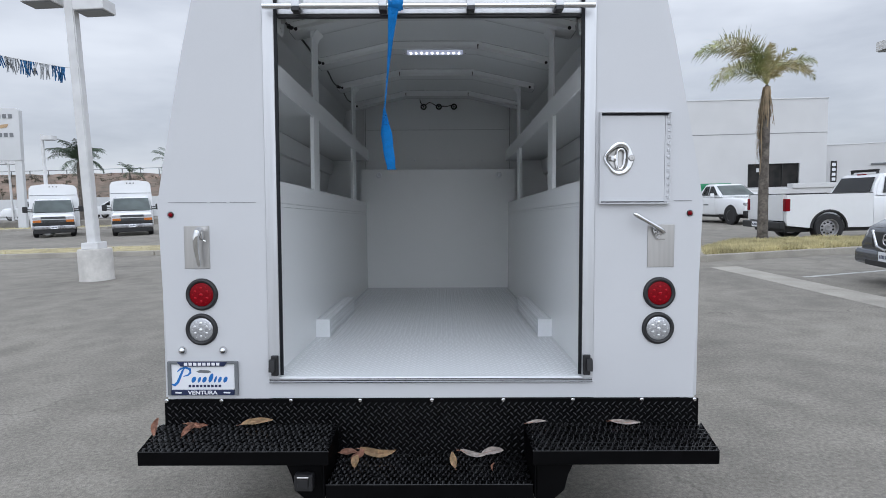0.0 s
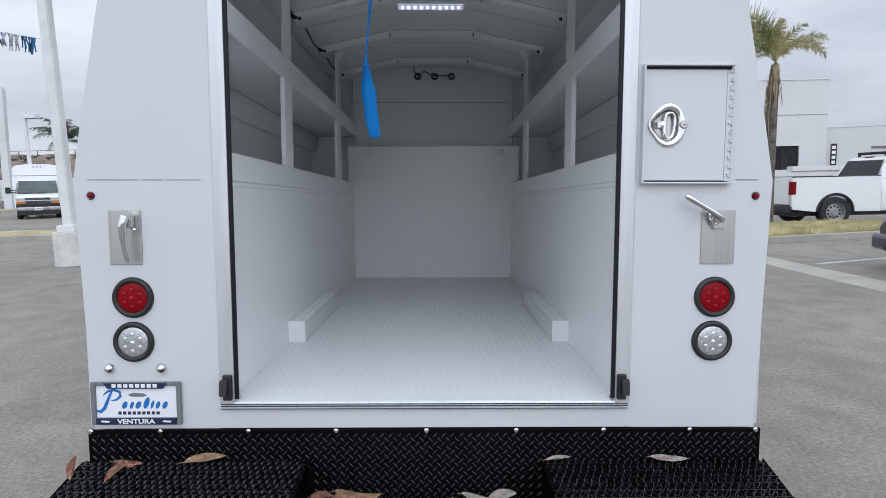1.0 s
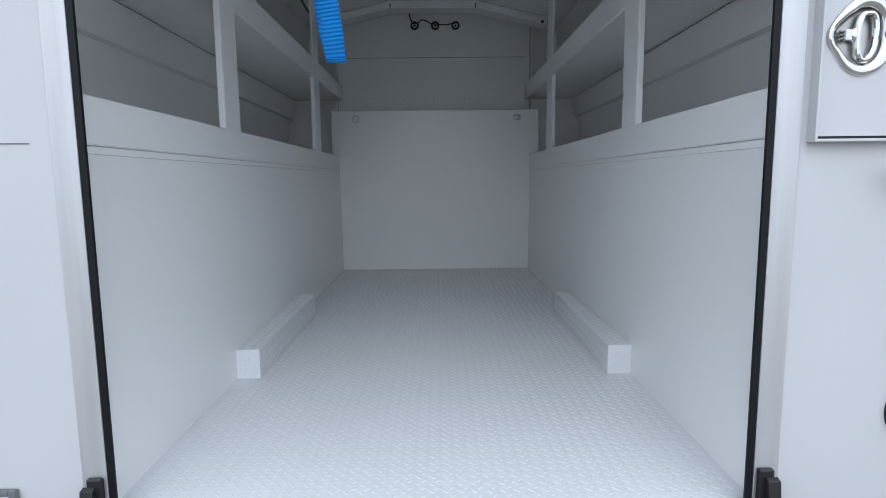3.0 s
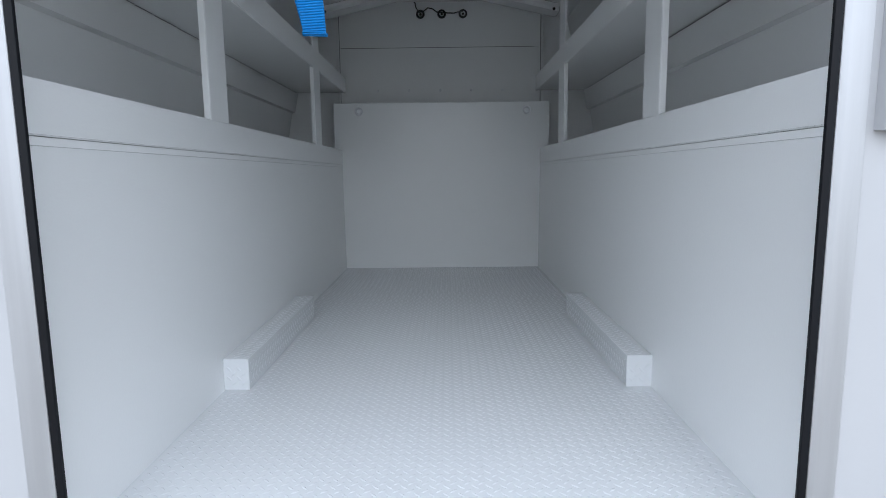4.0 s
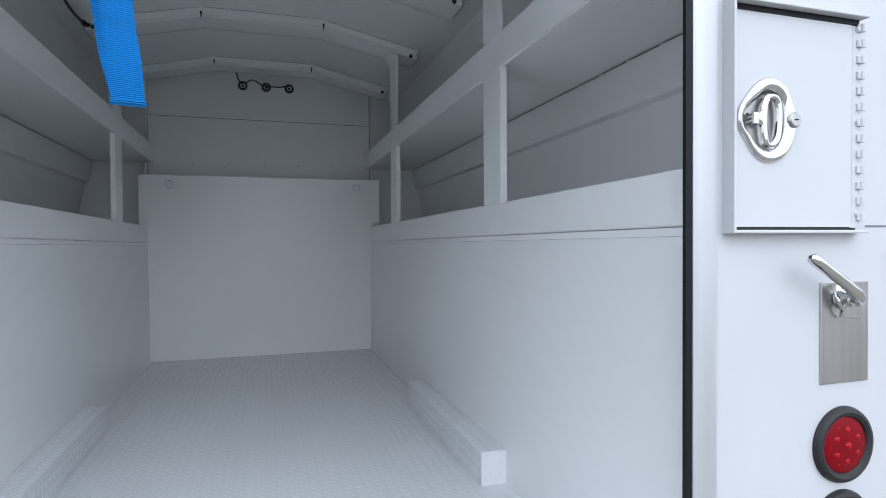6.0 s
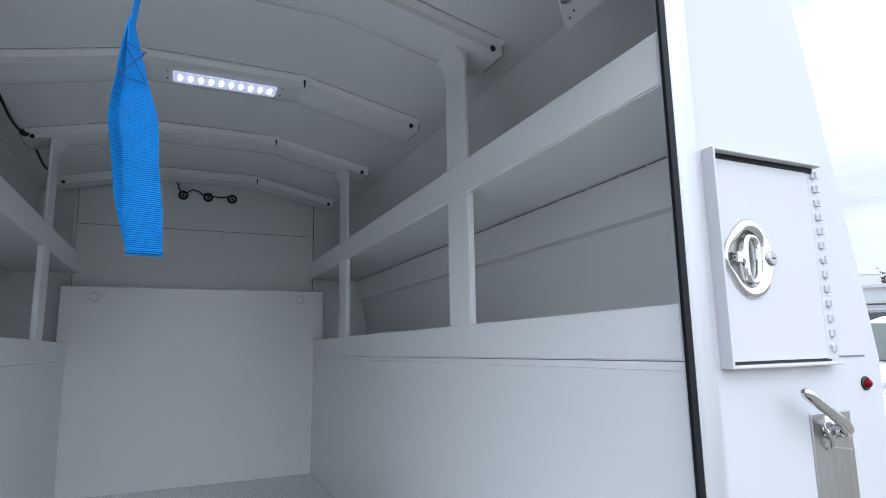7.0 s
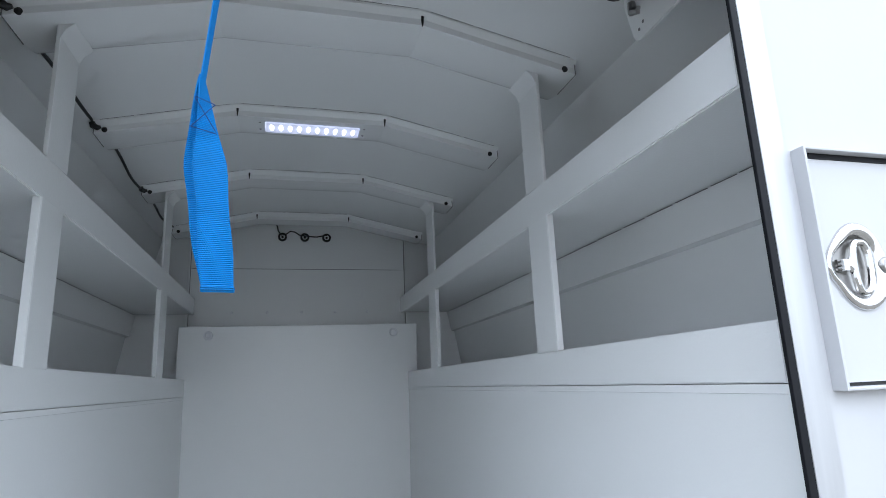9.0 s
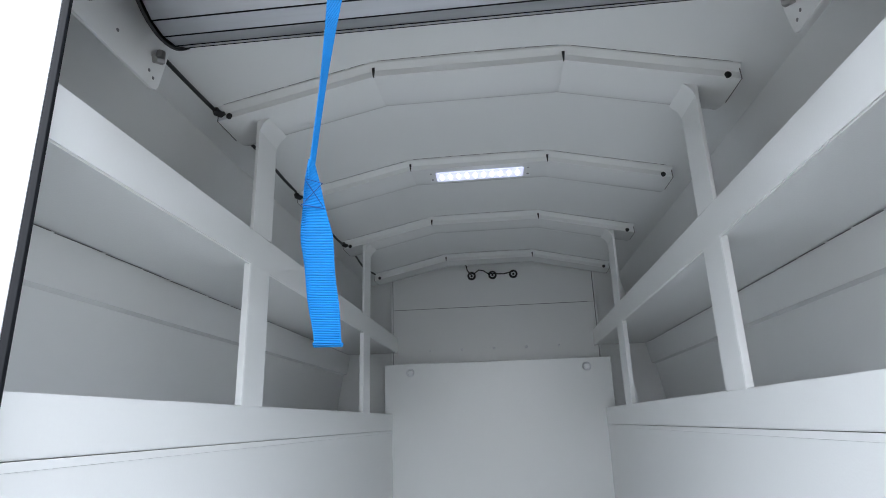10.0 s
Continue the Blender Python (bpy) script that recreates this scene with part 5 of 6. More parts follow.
# concrete gutter strip, in slabs
gutter = thing("gutter", Matrix(), "pale concrete gutter strip set in asphalt", "gutter", kind="structure")
y = -12.0
while y < 9.0:
    bm = bm_new()
    y1 = min(y + 3.04, 10.0)
    prism(bm, [(5.975 - 0.045 * y, y + 0.01), (6.60 - 0.050 * y, y + 0.01), (6.60 - 0.050 * y1, y1 - 0.01), (5.975 - 0.045 * y1, y1 - 0.01)], "z", -0.02, 0.006, 0.004, 1)
    part("slab", bm, "concrete", gutter)
    y += 3.05


def kerbed_island(name, pts, label, grass_n, seed, height=0.15, kerb=0.15, tall=1.0):
    """A kerbed bed of dry grass. pts: its outline from above, in order."""
    isl = thing(name, Matrix(), label, "planting bed", kind="structure")
    c = Vector((sum(p[0] for p in pts) / len(pts), sum(p[1] for p in pts) / len(pts)))

    def inset(p, d):
        v = Vector(p) - c
        return tuple(c + v * (1 - d / max(v.length, 0.3)))
    n = len(pts)
    for i in range(n):
        a, b = pts[i], pts[(i + 1) % n]
        m = max(1, int((Vector(b) - Vector(a)).length / 3.0))
        for k in range(m):
            p0, p1 = Vector(a).lerp(Vector(b), k / m), Vector(a).lerp(Vector(b), (k + 0.996) / m)
            bm = bm_new()
            e = (p1 - p0).normalized()
            nrm = Vector((-e.y, e.x))
            if nrm.dot(c - p0) < 0:
                nrm = -nrm
            q = [tuple(p0), tuple(p1), tuple(p1 + nrm * kerb), tuple(p0 + nrm * kerb)]
            prism(bm, q, "z", -0.02, height, 0.012, 1)
            part("kerb_stone", bm, "concrete", isl)
    bm = bm_new()
    inner = [inset(p, kerb * 0.9) for p in pts]
    prism(bm, inner, "z", 0.0, height - 0.01)
    part("soil", bm, "soil", isl)
    rng = random.Random(seed)
    verts, faces = [], []
    lo, hi = Vector((min(p[0] for p in inner), min(p[1] for p in inner))), Vector((max(p[0] for p in inner), max(p[1] for p in inner)))

    def inside(x, y):
        s = None
        for i in range(len(inner)):
            a, b = inner[i], inner[(i + 1) % len(inner)]
            cr = (b[0] - a[0]) * (y - a[1]) - (b[1] - a[1]) * (x - a[0])
            if s is None:
                s = cr > 0
            elif (cr > 0) != s:
                return False
        return True
    while len(faces) < grass_n:
        x, y = rng.uniform(lo.x, hi.x), rng.uniform(lo.y, hi.y)
        if not inside(x, y):
            continue
        h = tall * rng.uniform(0.05, 0.16) * (0.6 + 0.8 * noise.noise((x * 0.8, y * 0.8, seed)) ** 2 + 0.3)
        a = rng.uniform(0, 6.3)
        w = rng.uniform(0.005, 0.014)
        lx, ly = rng.uniform(-0.09, 0.09), rng.uniform(-0.09, 0.09)
        k = len(verts)
        verts += [(x - w * math.cos(a), y - w * math.sin(a), height - 0.012), (x + w * math.cos(a), y + w * math.sin(a), height - 0.012), (x + lx, y + ly, height + h)]
        faces.append((k, k + 1, k + 2))
    me = bpy.data.meshes.new("grass")
    me.from_pydata(verts, [], faces)
    me.materials.append(M["grass"])
    gob = new("grass", me)
    gob.parent = isl
    gob["kind"] = "stuff"
    return isl


kerbed_island("island_1", [(5.75, 10.2), (10.4, 11.3), (13.6, 12.1), (13.2, 13.2), (9.9, 13.65), (8.0, 13.6), (6.3, 11.6)],
              "kerbed island of dry yellow grass", 30000, 3)
kerbed_island("island_2", [(-24.0, 15.6), (-14.3, 15.75), (-9.1, 15.65), (-1.5, 15.5), (-1.5, 18.6), (-9.5, 18.6), (-15.5, 18.0), (-24.0, 17.6)],
              "long kerbed island with sparse dry grass", 2500, 4, tall=0.35)
kerbed_island("island_3", [(-40.0, 38.2), (-24.5, 39.6), (-24.5, 42.0), (-40.0, 41.0)], "far kerbed island of dry grass", 1500, 6)
for (xa, ya), (xb, yb) in (((6.46, 7.64), (11.3, 9.1)),):
    bm = bm_new()
    d = (Vector((xb, yb)) - Vector((xa, ya))).normalized()
    nrm = Vector((-d.y, d.x)) * 0.05
    q = [(xa - nrm.x, ya - nrm.y), (xb - nrm.x, yb - nrm.y), (xb + nrm.x, yb + nrm.y), (xa + nrm.x, ya + nrm.y)]
    prism(bm, q, "z", -0.01, 0.005)
    tagged(part("parking_line", bm, "linewhite"), "worn white painted parking line", "line", kind="structure")


# ---- light poles ----
def light_pole(x, y, top, base_r, base_h, label, heads, r0=0.092, r1=0.07):
    th = thing("light_pole", pose(x, y, 0, 0, -1.0 if base_h else 0, 0), label, "light pole")
    if base_h:
        bm = bm_new()
        lathe(bm, [(base_r * 1.02, 0.0), (base_r * 1.0, 0.06), (base_r * 0.985, base_h - 0.04), (base_r * 0.95, base_h), (0, base_h)], Matrix(), 32)
        for v in bm.verts:
            f = noise.noise(v.co * 3.0) * 0.012
            v.co.x += f
            v.co.y += f
        part("footing", bm, "footing", th)
    bm = bm_new()
    box(bm, -0.18, 0.18, -0.18, 0.18, base_h, base_h + 0.14, 0.02, 2)
    part("base_cover", bm, "poleswhite", th)
    bm = bm_new()
    rings = []
    for z, r in ((base_h + 0.1, r0), (top, r1)):
        rings.append([(sx * r, sy * r, z) for sx, sy in ((-1, -1), (1, -1), (1, 1), (-1, 1))])
    skin(bm, rings)
    bmesh.ops.bevel(bm, geom=[e for e in bm.edges if abs(e.verts[0].co.z - e.verts[1].co.z) > 1], offset=0.02, segments=3, affect="EDGES")
    part("pole", bm, "poleswhite", th)
    for hx, hy, hz in heads:
        bm = bm_new()
        box(bm, hx - 0.32, hx + 0.32, hy - 0.24, hy + 0.24, hz, hz + 0.24, 0.02, 2)
        hd = part("lamp_head", bm, "poleswhite", th, "square white lamp head with grey lens")
        bm = bm_new()
        box(bm, hx - 0.29, hx + 0.29, hy - 0.21, hy + 0.21, hz - 0.02, hz + 0.004, 0.008, 1)
        part("lens", bm, "frame_grey", hd)
        bm = bm_new()
        tube(bm, [(0, 0, hz + 0.14), (hx * 0.6, hy * 0.6, hz + 0.14)], 0.04, 8)
        part("arm", bm, "poleswhite", th)
    return th


light_pole(-7.43, 9.85, 6.2, 0.335, 0.68, "white square light pole on a round concrete footing", [(0.45, 0.05, 5.60), (-0.55, -0.05, 5.78)], r0=0.10, r1=0.10)
light_pole(-23.2, 31.5, 5.9, 0.3, 0.0, "far white light pole with a single lamp head", [(0.40, 0.0, 5.55)])
light_pole(-40.6, 52.0, 6.1, 0.3, 0.0, "far white light pole with a single lamp head", [(-0.5, 0.0, 5.8), (0.5, 0.0, 5.8)])
light_pole(12.62, 12.4, 5.5, 0.3, 0.0, "white light pole with a lamp head", [(-1.05, 0.0, 5.0)])

# bunting of foil tassels tied to the pole
bunting = thing("bunting", pose(0, 0, 0), "string of blue and silver foil tassels tied to a pole", "bunting")
A, B = Vector((-7.38, 9.8, 4.43)), Vector((-11.2, 9.6, 5.42))
bm = bm_new()
cord = [A.lerp(B, t / 12) - Vector((0, 0, 0.10 * math.sin(math.pi * t / 12))) for t in range(13)]
tube(bm, cord, 0.007, 5)
part("cord", bm, "poleswhite", bunting)
rng = random.Random(9)
for i in range(11):
    t0 = 0.09 + i * 0.082
    mat = "foilblue" if i % 2 == 0 else "foilsilver"
    bm = bm_new()
    for k in range(9):
        t = t0 + k * 0.0082
        p = A.lerp(B, t) - Vector((0, 0, 0.10 * math.sin(math.pi * t)))
        h = rng.uniform(0.22, 0.34)
        dx, dy = rng.uniform(-0.05, 0.09), rng.uniform(-0.06, 0.06)
        w = 0.016
        v = [bm.verts.new(q) for q in ((p.x - w, p.y, p.z), (p.x + w, p.y, p.z), (p.x + w + dx * 0.5, p.y + dy, p.z - h * 0.5), (p.x + w * 0.8 + dx, p.y + dy * 0.4, p.z - h), (p.x - w * 0.8 + dx, p.y + dy * 0.4, p.z - h), (p.x - w + dx * 0.5, p.y + dy, p.z - h * 0.5))]
        bm.faces.new((v[0], v[1], v[2], v[5]))
        bm.faces.new((v[5], v[2], v[3], v[4]))
    bmesh.ops.solidify(bm, geom=bm.faces[:], thickness=0.002)
    part("tassel", bm, mat, bunting, smooth=0)


# ---- palms ----
def palm(x, y, base, height, spread, seed, fronds, mat, label, skirt=0.0, thick=0.17, leaflets=30, plan=None):
    rng = random.Random(seed)
    th = thing("palm_tree", pose(x, y, base), label, "palm tree")
    bm = bm_new()
    pts, rs = [], []
    for i in range(24):
        t = i / 23
        pts.append((0.03 * math.sin(2.2 * t) * height / 5, 0.03 * math.sin(4 * t), height * t))
        rs.append((0.45 if i == 23 else 1) * thick * (1.18 - 0.36 * t + 0.12 * max(0, 0.05 - t) / 0.05) * (1 + 0.035 * (i % 2)))
    tube(bm, pts, rs, 14)
    part("trunk", bm, "trunk", th)
    top = Vector(pts[-1])
    verts, faces = [], []
    for f in range(fronds):
        az = 2 * math.pi * (f * 0.381966 + rng.uniform(-0.03, 0.03))
        rise = rng.uniform(0.75, 1.5) if f > 3 else rng.uniform(0.1, 0.5)
        fall = rng.uniform(1.35, 2.0)
        ln = spread * rng.uniform(0.85, 1.1)
        if plan:
            az, rise, fall, ln = plan[f]
            az = radians(az)
        d = Vector((math.cos(az), math.sin(az), 0))
        side = Vector((-d.y, d.x, 0))
        spine = []
        at = Vector(top)
        for i in range(13):
            spine.append(at.copy())
            el = rise - fall * (i / 12) ** 1.3
            at = at + (d * math.cos(el) + Vector((0, 0, math.sin(el)))) * ln / 12
        for i in range(12):
            a, b = spine[i], spine[i + 1]
            w = 0.022 * (1 - i / 13)
            k = len(verts)
            verts += [tuple(a - side * w), tuple(a + side * w), tuple(b + side * w * 0.9), tuple(b - side * w * 0.9)]
            faces.append((k, k + 1, k + 2, k + 3))
        for j in range(leaflets):
            t = 0.14 + 0.85 * j / leaflets
            i = min(11, int(t * 12))
            p = spine[i].lerp(spine[i + 1], t * 12 - i)
            fw = (spine[i + 1] - spine[i]).normalized()
            ll = ln * 0.24 * math.sin(math.pi * min(1, 0.12 + t * 0.86)) ** 0.6 * rng.uniform(0.8, 1.15)
            for s in (-1, 1):
                tip = p + side * s * ll * 0.72 + fw * ll * 0.62 - Vector((0, 0, ll * rng.uniform(-0.45 if plan else 0.25, 0.75)))
                mid = p.lerp(tip, 0.45) + Vector((0, 0, ll * 0.08))
                w = (0.011 if plan else 0.018) * spread / 2.0
                k = len(verts)
                verts += [tuple(p - fw * w), tuple(p + fw * w), tuple(mid + fw * w), tuple(mid - fw * w), tuple(tip)]
                faces += [(k, k + 1, k + 2, k + 3), (k + 3, k + 2, k + 4)]
    me = bpy.data.meshes.new("crown")
    me.from_pydata(verts, [], faces)
    me.materials.append(M[mat])
    cr = new("crown", me)
    cr.parent = th
    if skirt:
        verts, faces = [], []
        for f in range(95):
            az = rng.gauss(2.6, 1.2)   # the dead fronds hang mostly on one side
            d = Vector((math.cos(az), math.sin(az), 0))
            ln = skirt * (rng.uniform(0.25, 1.0) if math.cos(az - 2.6) > 0.4 else rng.uniform(0.15, 0.5))
            out = rng.uniform(0.0, 0.15)
            w = rng.uniform(0.008, 0.028)
            side = Vector((-d.y, d.x, 0))
            prev = None
            for i in range(7):
                t = i / 6
                p = top - Vector((0, 0, 0.05 + ln * t)) + d * (0.085 + 0.03 * t + out * math.sin(min(1, t * 1.5) * 1.6) * (0.3 + 0.7 * t)) + side * rng.uniform(-0.035, 0.035)
                k = len(verts)
                verts += [tuple(p - side * w * (1 - 0.5 * t)), tuple(p + side * w * (1 - 0.5 * t))]
                if prev is not None:
                    faces.append((prev, prev + 1, k + 1, k))
                prev = k
        me = bpy.data.meshes.new("dead_fronds")
        me.from_pydata(verts, [], faces)
        me.materials.append(M["deadfrond"])
        sk = new("dead_fronds", me)
        sk.parent = th
    return th


PLAN = ((178, 1.25, 2.15, 2.57), (165, 1.20, 1.95, 2.41), (196, 1.32, 2.2, 2.49), (150, 1.30, 1.7, 1.99), (212, 1.35, 1.8, 1.91),
        (185, 0.85, 2.15, 1.91), (168, 0.75, 2.0, 1.66), (200, 0.95, 2.3, 1.83), (4, 1.10, 2.2, 1.54), (-14, 0.98, 2.4, 1.49), (18, 1.2, 2.2, 1.49),
        (-35, 1.1, 1.9, 1.41), (40, 1.2, 1.7, 1.33), (95, 1.35, 1.0, 1.24), (250, 1.40, 0.9, 1.16), (300, 1.3, 1.2, 1.16), (130, 1.45, 1.2, 1.49))
palm(8.88, 13.4, 0.13, 4.25, 1.85, 11, len(PLAN), "frond", "green palm with a skirt of dead fronds, on an island", skirt=2.4, thick=0.115, leaflets=78, plan=PLAN)
palm(-32.8, 50.0, 0.0, 5.7, 2.9, 12, 28, "frondfar", "far grey-green palm behind the parked vans", thick=0.2, leaflets=30)
palm(-44.4, 80.0, 0.0, 6.2, 2.5, 13, 12, "frondfar", "far grey-green palm behind the parked vans", thick=0.2, leaflets=24)
palm(-29.1, 60.0, 0.0, 6.0, 2.6, 14, 14, "frondfar", "far grey-green palm behind the parked vans", thick=0.2, leaflets=24)

M["chromedull"] = material("dull_chrome", (0.42, 0.42, 0.44), 0.28, 0.9, vary=0.1, scale=6)

# ---- vehicles: local axes with x to the right, y forward, ground at z = 0 ----
def wheel(parent, x, y, r, w, rim="rimgrey", spokes=8):
    s = 1 if x > 0 else -1
    bm = bm_new()
    lathe(bm, [(r * 0.62, -w / 2), (r * 0.9, -w / 2), (r * 0.985, -w * 0.36), (r, 0), (r * 0.985, w * 0.36), (r * 0.9, w / 2), (r * 0.62, w / 2)], pose(x, y, r, 0, 90, 0), 32)
    wh = part("wheel", bm, "rubber", parent)
    bm = bm_new()
    lathe(bm, [(0, w * 0.30), (r * 0.16, w * 0.32), (r * 0.2, w * 0.24), (r * 0.52, w * 0.20), (r * 0.58, w * 0.44), (r * 0.64, w * 0.46), (r * 0.64, -w * 0.4), (0, -w * 0.4)], pose(x, y, r, 0, s * 90, 0), 28)
    part("rim", bm, rim, wh)
    for k in range(spokes):
        a = 2 * math.pi * k / spokes
        bm = bm_new()
        m = pose(x, y, r, 0, s * 90, 0) @ pose(0, 0, 0, 0, 0, math.degrees(a)) @ Matrix.Translation((r * 0.38, 0, w * 0.25))
        lathe(bm, [(0, 0.012), (r * 0.055, 0.010), (r * 0.075, -0.01)], m, 8)
        part("vent_hole", bm, "rubber", wh)
    return wh


def hull(sections):
    """A lofted body from cross-sections (y, half-width low, half-width high, z low, z high)."""
    bm = bm_new()
    rings = []
    for y, wl, wh, z0, z1 in sections:
        zm = z0 + (z1 - z0) * 0.55
        c = min(0.09, (z1 - z0) * 0.25)
        rings.append([(-wl * 0.96, y, z0), (wl * 0.96, y, z0), (wl, y, z0 + 0.08), (wl, y, zm), (wh, y, z1 - c), (wh - c, y, z1), (-wh + c, y, z1), (-wh, y, z1 - c), (-wl, y, zm), (-wl, y, z0 + 0.08)])
    skin(bm, rings)
    return bm


def quad(name, pts, mat, parent, thick=0.012):
    """A pane through four points, with thickness."""
    bm = bm_new()
    f = bm.faces.new([bm.verts.new(p) for p in pts])
    bmesh.ops.solidify(bm, geom=[f], thickness=thick)
    return part(name, bm, mat, parent, smooth=0)


def bars_plate(x, y, z, parent, facing=1, w=0.32, h=0.15):
    bm = bm_new()
    a, b = sorted((y, y + facing * 0.012))
    box(bm, x - w / 2, x + w / 2, a, b, z, z + h, 0.003, 1)
    pl = part("number_plate", bm, "plate", parent)
    for i in range(7):
        bm = bm_new()
        q = y + facing * 0.0135
        a, b = sorted((q, y + facing * 0.011))
        xx = x - w * 0.38 + i * w * 0.115
        box(bm, xx, xx + w * 0.075, a, b, z + h * 0.28, z + h * 0.66)
        part("mark", bm, "platenavy", pl)
    return pl


def cargo_van(m, box_top, box_half, label):
    v = thing("cargo_van", m, label, "van", "parked vans")
    part("cab", hull([(-0.02, 0.93, 0.90, 0.42, 1.02), (-0.08, 0.98, 0.95, 0.38, 1.10), (-0.45, 1.0, 0.97, 0.36, 1.17), (-0.80, 1.0, 0.97, 0.36, 1.22), (-1.50, 1.0, 0.90, 0.36, 1.82), (-1.75, 1.0, 0.89, 0.36, 1.91), (-2.4, 1.0, 0.89, 0.36, 1.93)]), "carwhite", v, smooth=50)
    quad("windscreen", [(-0.93, -0.735, 1.225), (0.93, -0.735, 1.225), (0.84, -1.44, 1.845), (-0.84, -1.44, 1.845)], "windscreen", v, 0.03)
    for s in (-1, 1):
        quad("side_window", [(s * 1.004, -0.98, 1.22), (s * 1.004, -2.0, 1.22), (s * 0.93, -2.0, 1.74), (s * 0.94, -1.5, 1.74)], "glassdark", v)
        a, b = sorted((s * 0.56, s * 0.94))
        part("headlamp", box(bm_new(), a, b, -0.03, 0.030, 0.885, 1.015, 0.02, 2), "headlamp", v, "clear headlamp")
        part("indicator", box(bm_new(), a, b, -0.02, 0.036, 0.745, 0.865, 0.012, 2), "amber", v, "amber indicator")
        bm = box(bm_new(), s * 1.30 - 0.12, s * 1.30 + 0.12, -1.02, -0.90, 1.24, 1.54, 0.04, 3)
        mr = part("mirror", bm, "plasticblack", v, "large black mirror")
        for z in (1.30, 1.40):
            bm = bm_new()
            tube(bm, [(s * 0.97, -0.98, z - 0.02), (s * 1.20, -0.96, z)], 0.026, 8)
            part("mirror_arm", bm, "plasticblack", mr)
        bm = bm_new()
        tube(bm, [(s * 0.40 - 0.02, -0.715, 1.235), (s * 0.40 + 0.40, -0.745, 1.262)], 0.010, 6)
        part("wiper", bm, "plasticblack", v)
        for y in (-0.75, -4.3):
            wheel(v, s * 0.86, y, 0.37, 0.25)
    gr = part("grille", box(bm_new(), -0.555, 0.555, -0.02, 0.020, 0.61, 1.02, 0.02, 2), "plasticblack", v)
    part("grille_bar", box(bm_new(), -0.94, 0.94, 0.016, 0.048, 0.866, 0.905, 0.01, 2), "poleswhite", gr, "pale grille bar")
    for k in range(5):
        z = 0.64 + k * 0.042
        part("grille_slat", box(bm_new(), -0.55, 0.55, 0.018, 0.028, z, z + 0.012), "frame_grey", gr)
    for k in range(2):
        z = 0.935 + k * 0.036
        part("grille_slat", box(bm_new(), -0.55, 0.55, 0.018, 0.028, z, z + 0.012), "frame_grey", gr)
    part("valance", box(bm_new(), -0.96, 0.96, -0.02, 0.034, 0.575, 0.74, 0.02, 2), "plasticblack", v)
    bp = part("bumper", box(bm_new(), -0.99, 0.99, -0.06, 0.10, 0.40, 0.585, 0.045, 3), "chromedull", v, "dull chrome front bumper")
    part("air_dam", box(bm_new(), -0.92, 0.92, -0.10, 0.06, 0.20, 0.405, 0.02, 2), "plasticblack", v)
    bars_plate(0.0, 0.101, 0.42, bp)
    part("cowl", box(bm_new(), -0.86, 0.86, -0.76, -0.68, 1.185, 1.222, 0.01, 1), "plasticblack", v)
    # service body behind the cab
    bm = bm_new()
    w = box_half
    prof = [(-w, 0.42), (w, 0.42), (w, 1.75), (w * 0.96, box_top - 0.22), (w * 0.86, box_top - 0.07), (w * 0.4, box_top), (-w * 0.4, box_top), (-w * 0.86, box_top - 0.07), (-w * 0.96, box_top - 0.22), (-w, 1.75)]
    prism(bm, prof, "y", -5.4, -2.42, 0.04, 2)
    sb = part("service_body", bm, "carwhite", v, "tall white service body")
    part("body_seam", box(bm_new(), -w * 0.95, w * 0.95, -2.42, -2.40, 2.10, 2.125), "frame_grey", sb)
    for x in (-0.17, 0.0, 0.17):
        part("clearance_lamp", box(bm_new(), x - 0.035, x + 0.035, -2.42, -2.375, box_top - 0.16, box_top - 0.115, 0.008, 1), "plasticblack", sb)
    return v


def facing(x, y, dx, dy):
    """A pose on the ground whose forward axis points along (dx, dy)."""
    return pose(x, y, 0, 0, 0, math.degrees(math.atan2(dy, dx)) - 90)


cargo_van(facing(-21.1, 28.8, 0.53, -0.85) @ Matrix.Diagonal((1, 1, 1.1, 1)), 2.69, 1.20, "white cargo van with tall service body, parked facing the truck")
cargo_van(facing(-16.6, 28.4, 0.47, -0.88) @ Matrix.Diagonal((1, 1, 1.1, 1)), 2.77, 1.07, "white cargo van with taller rounded service body")


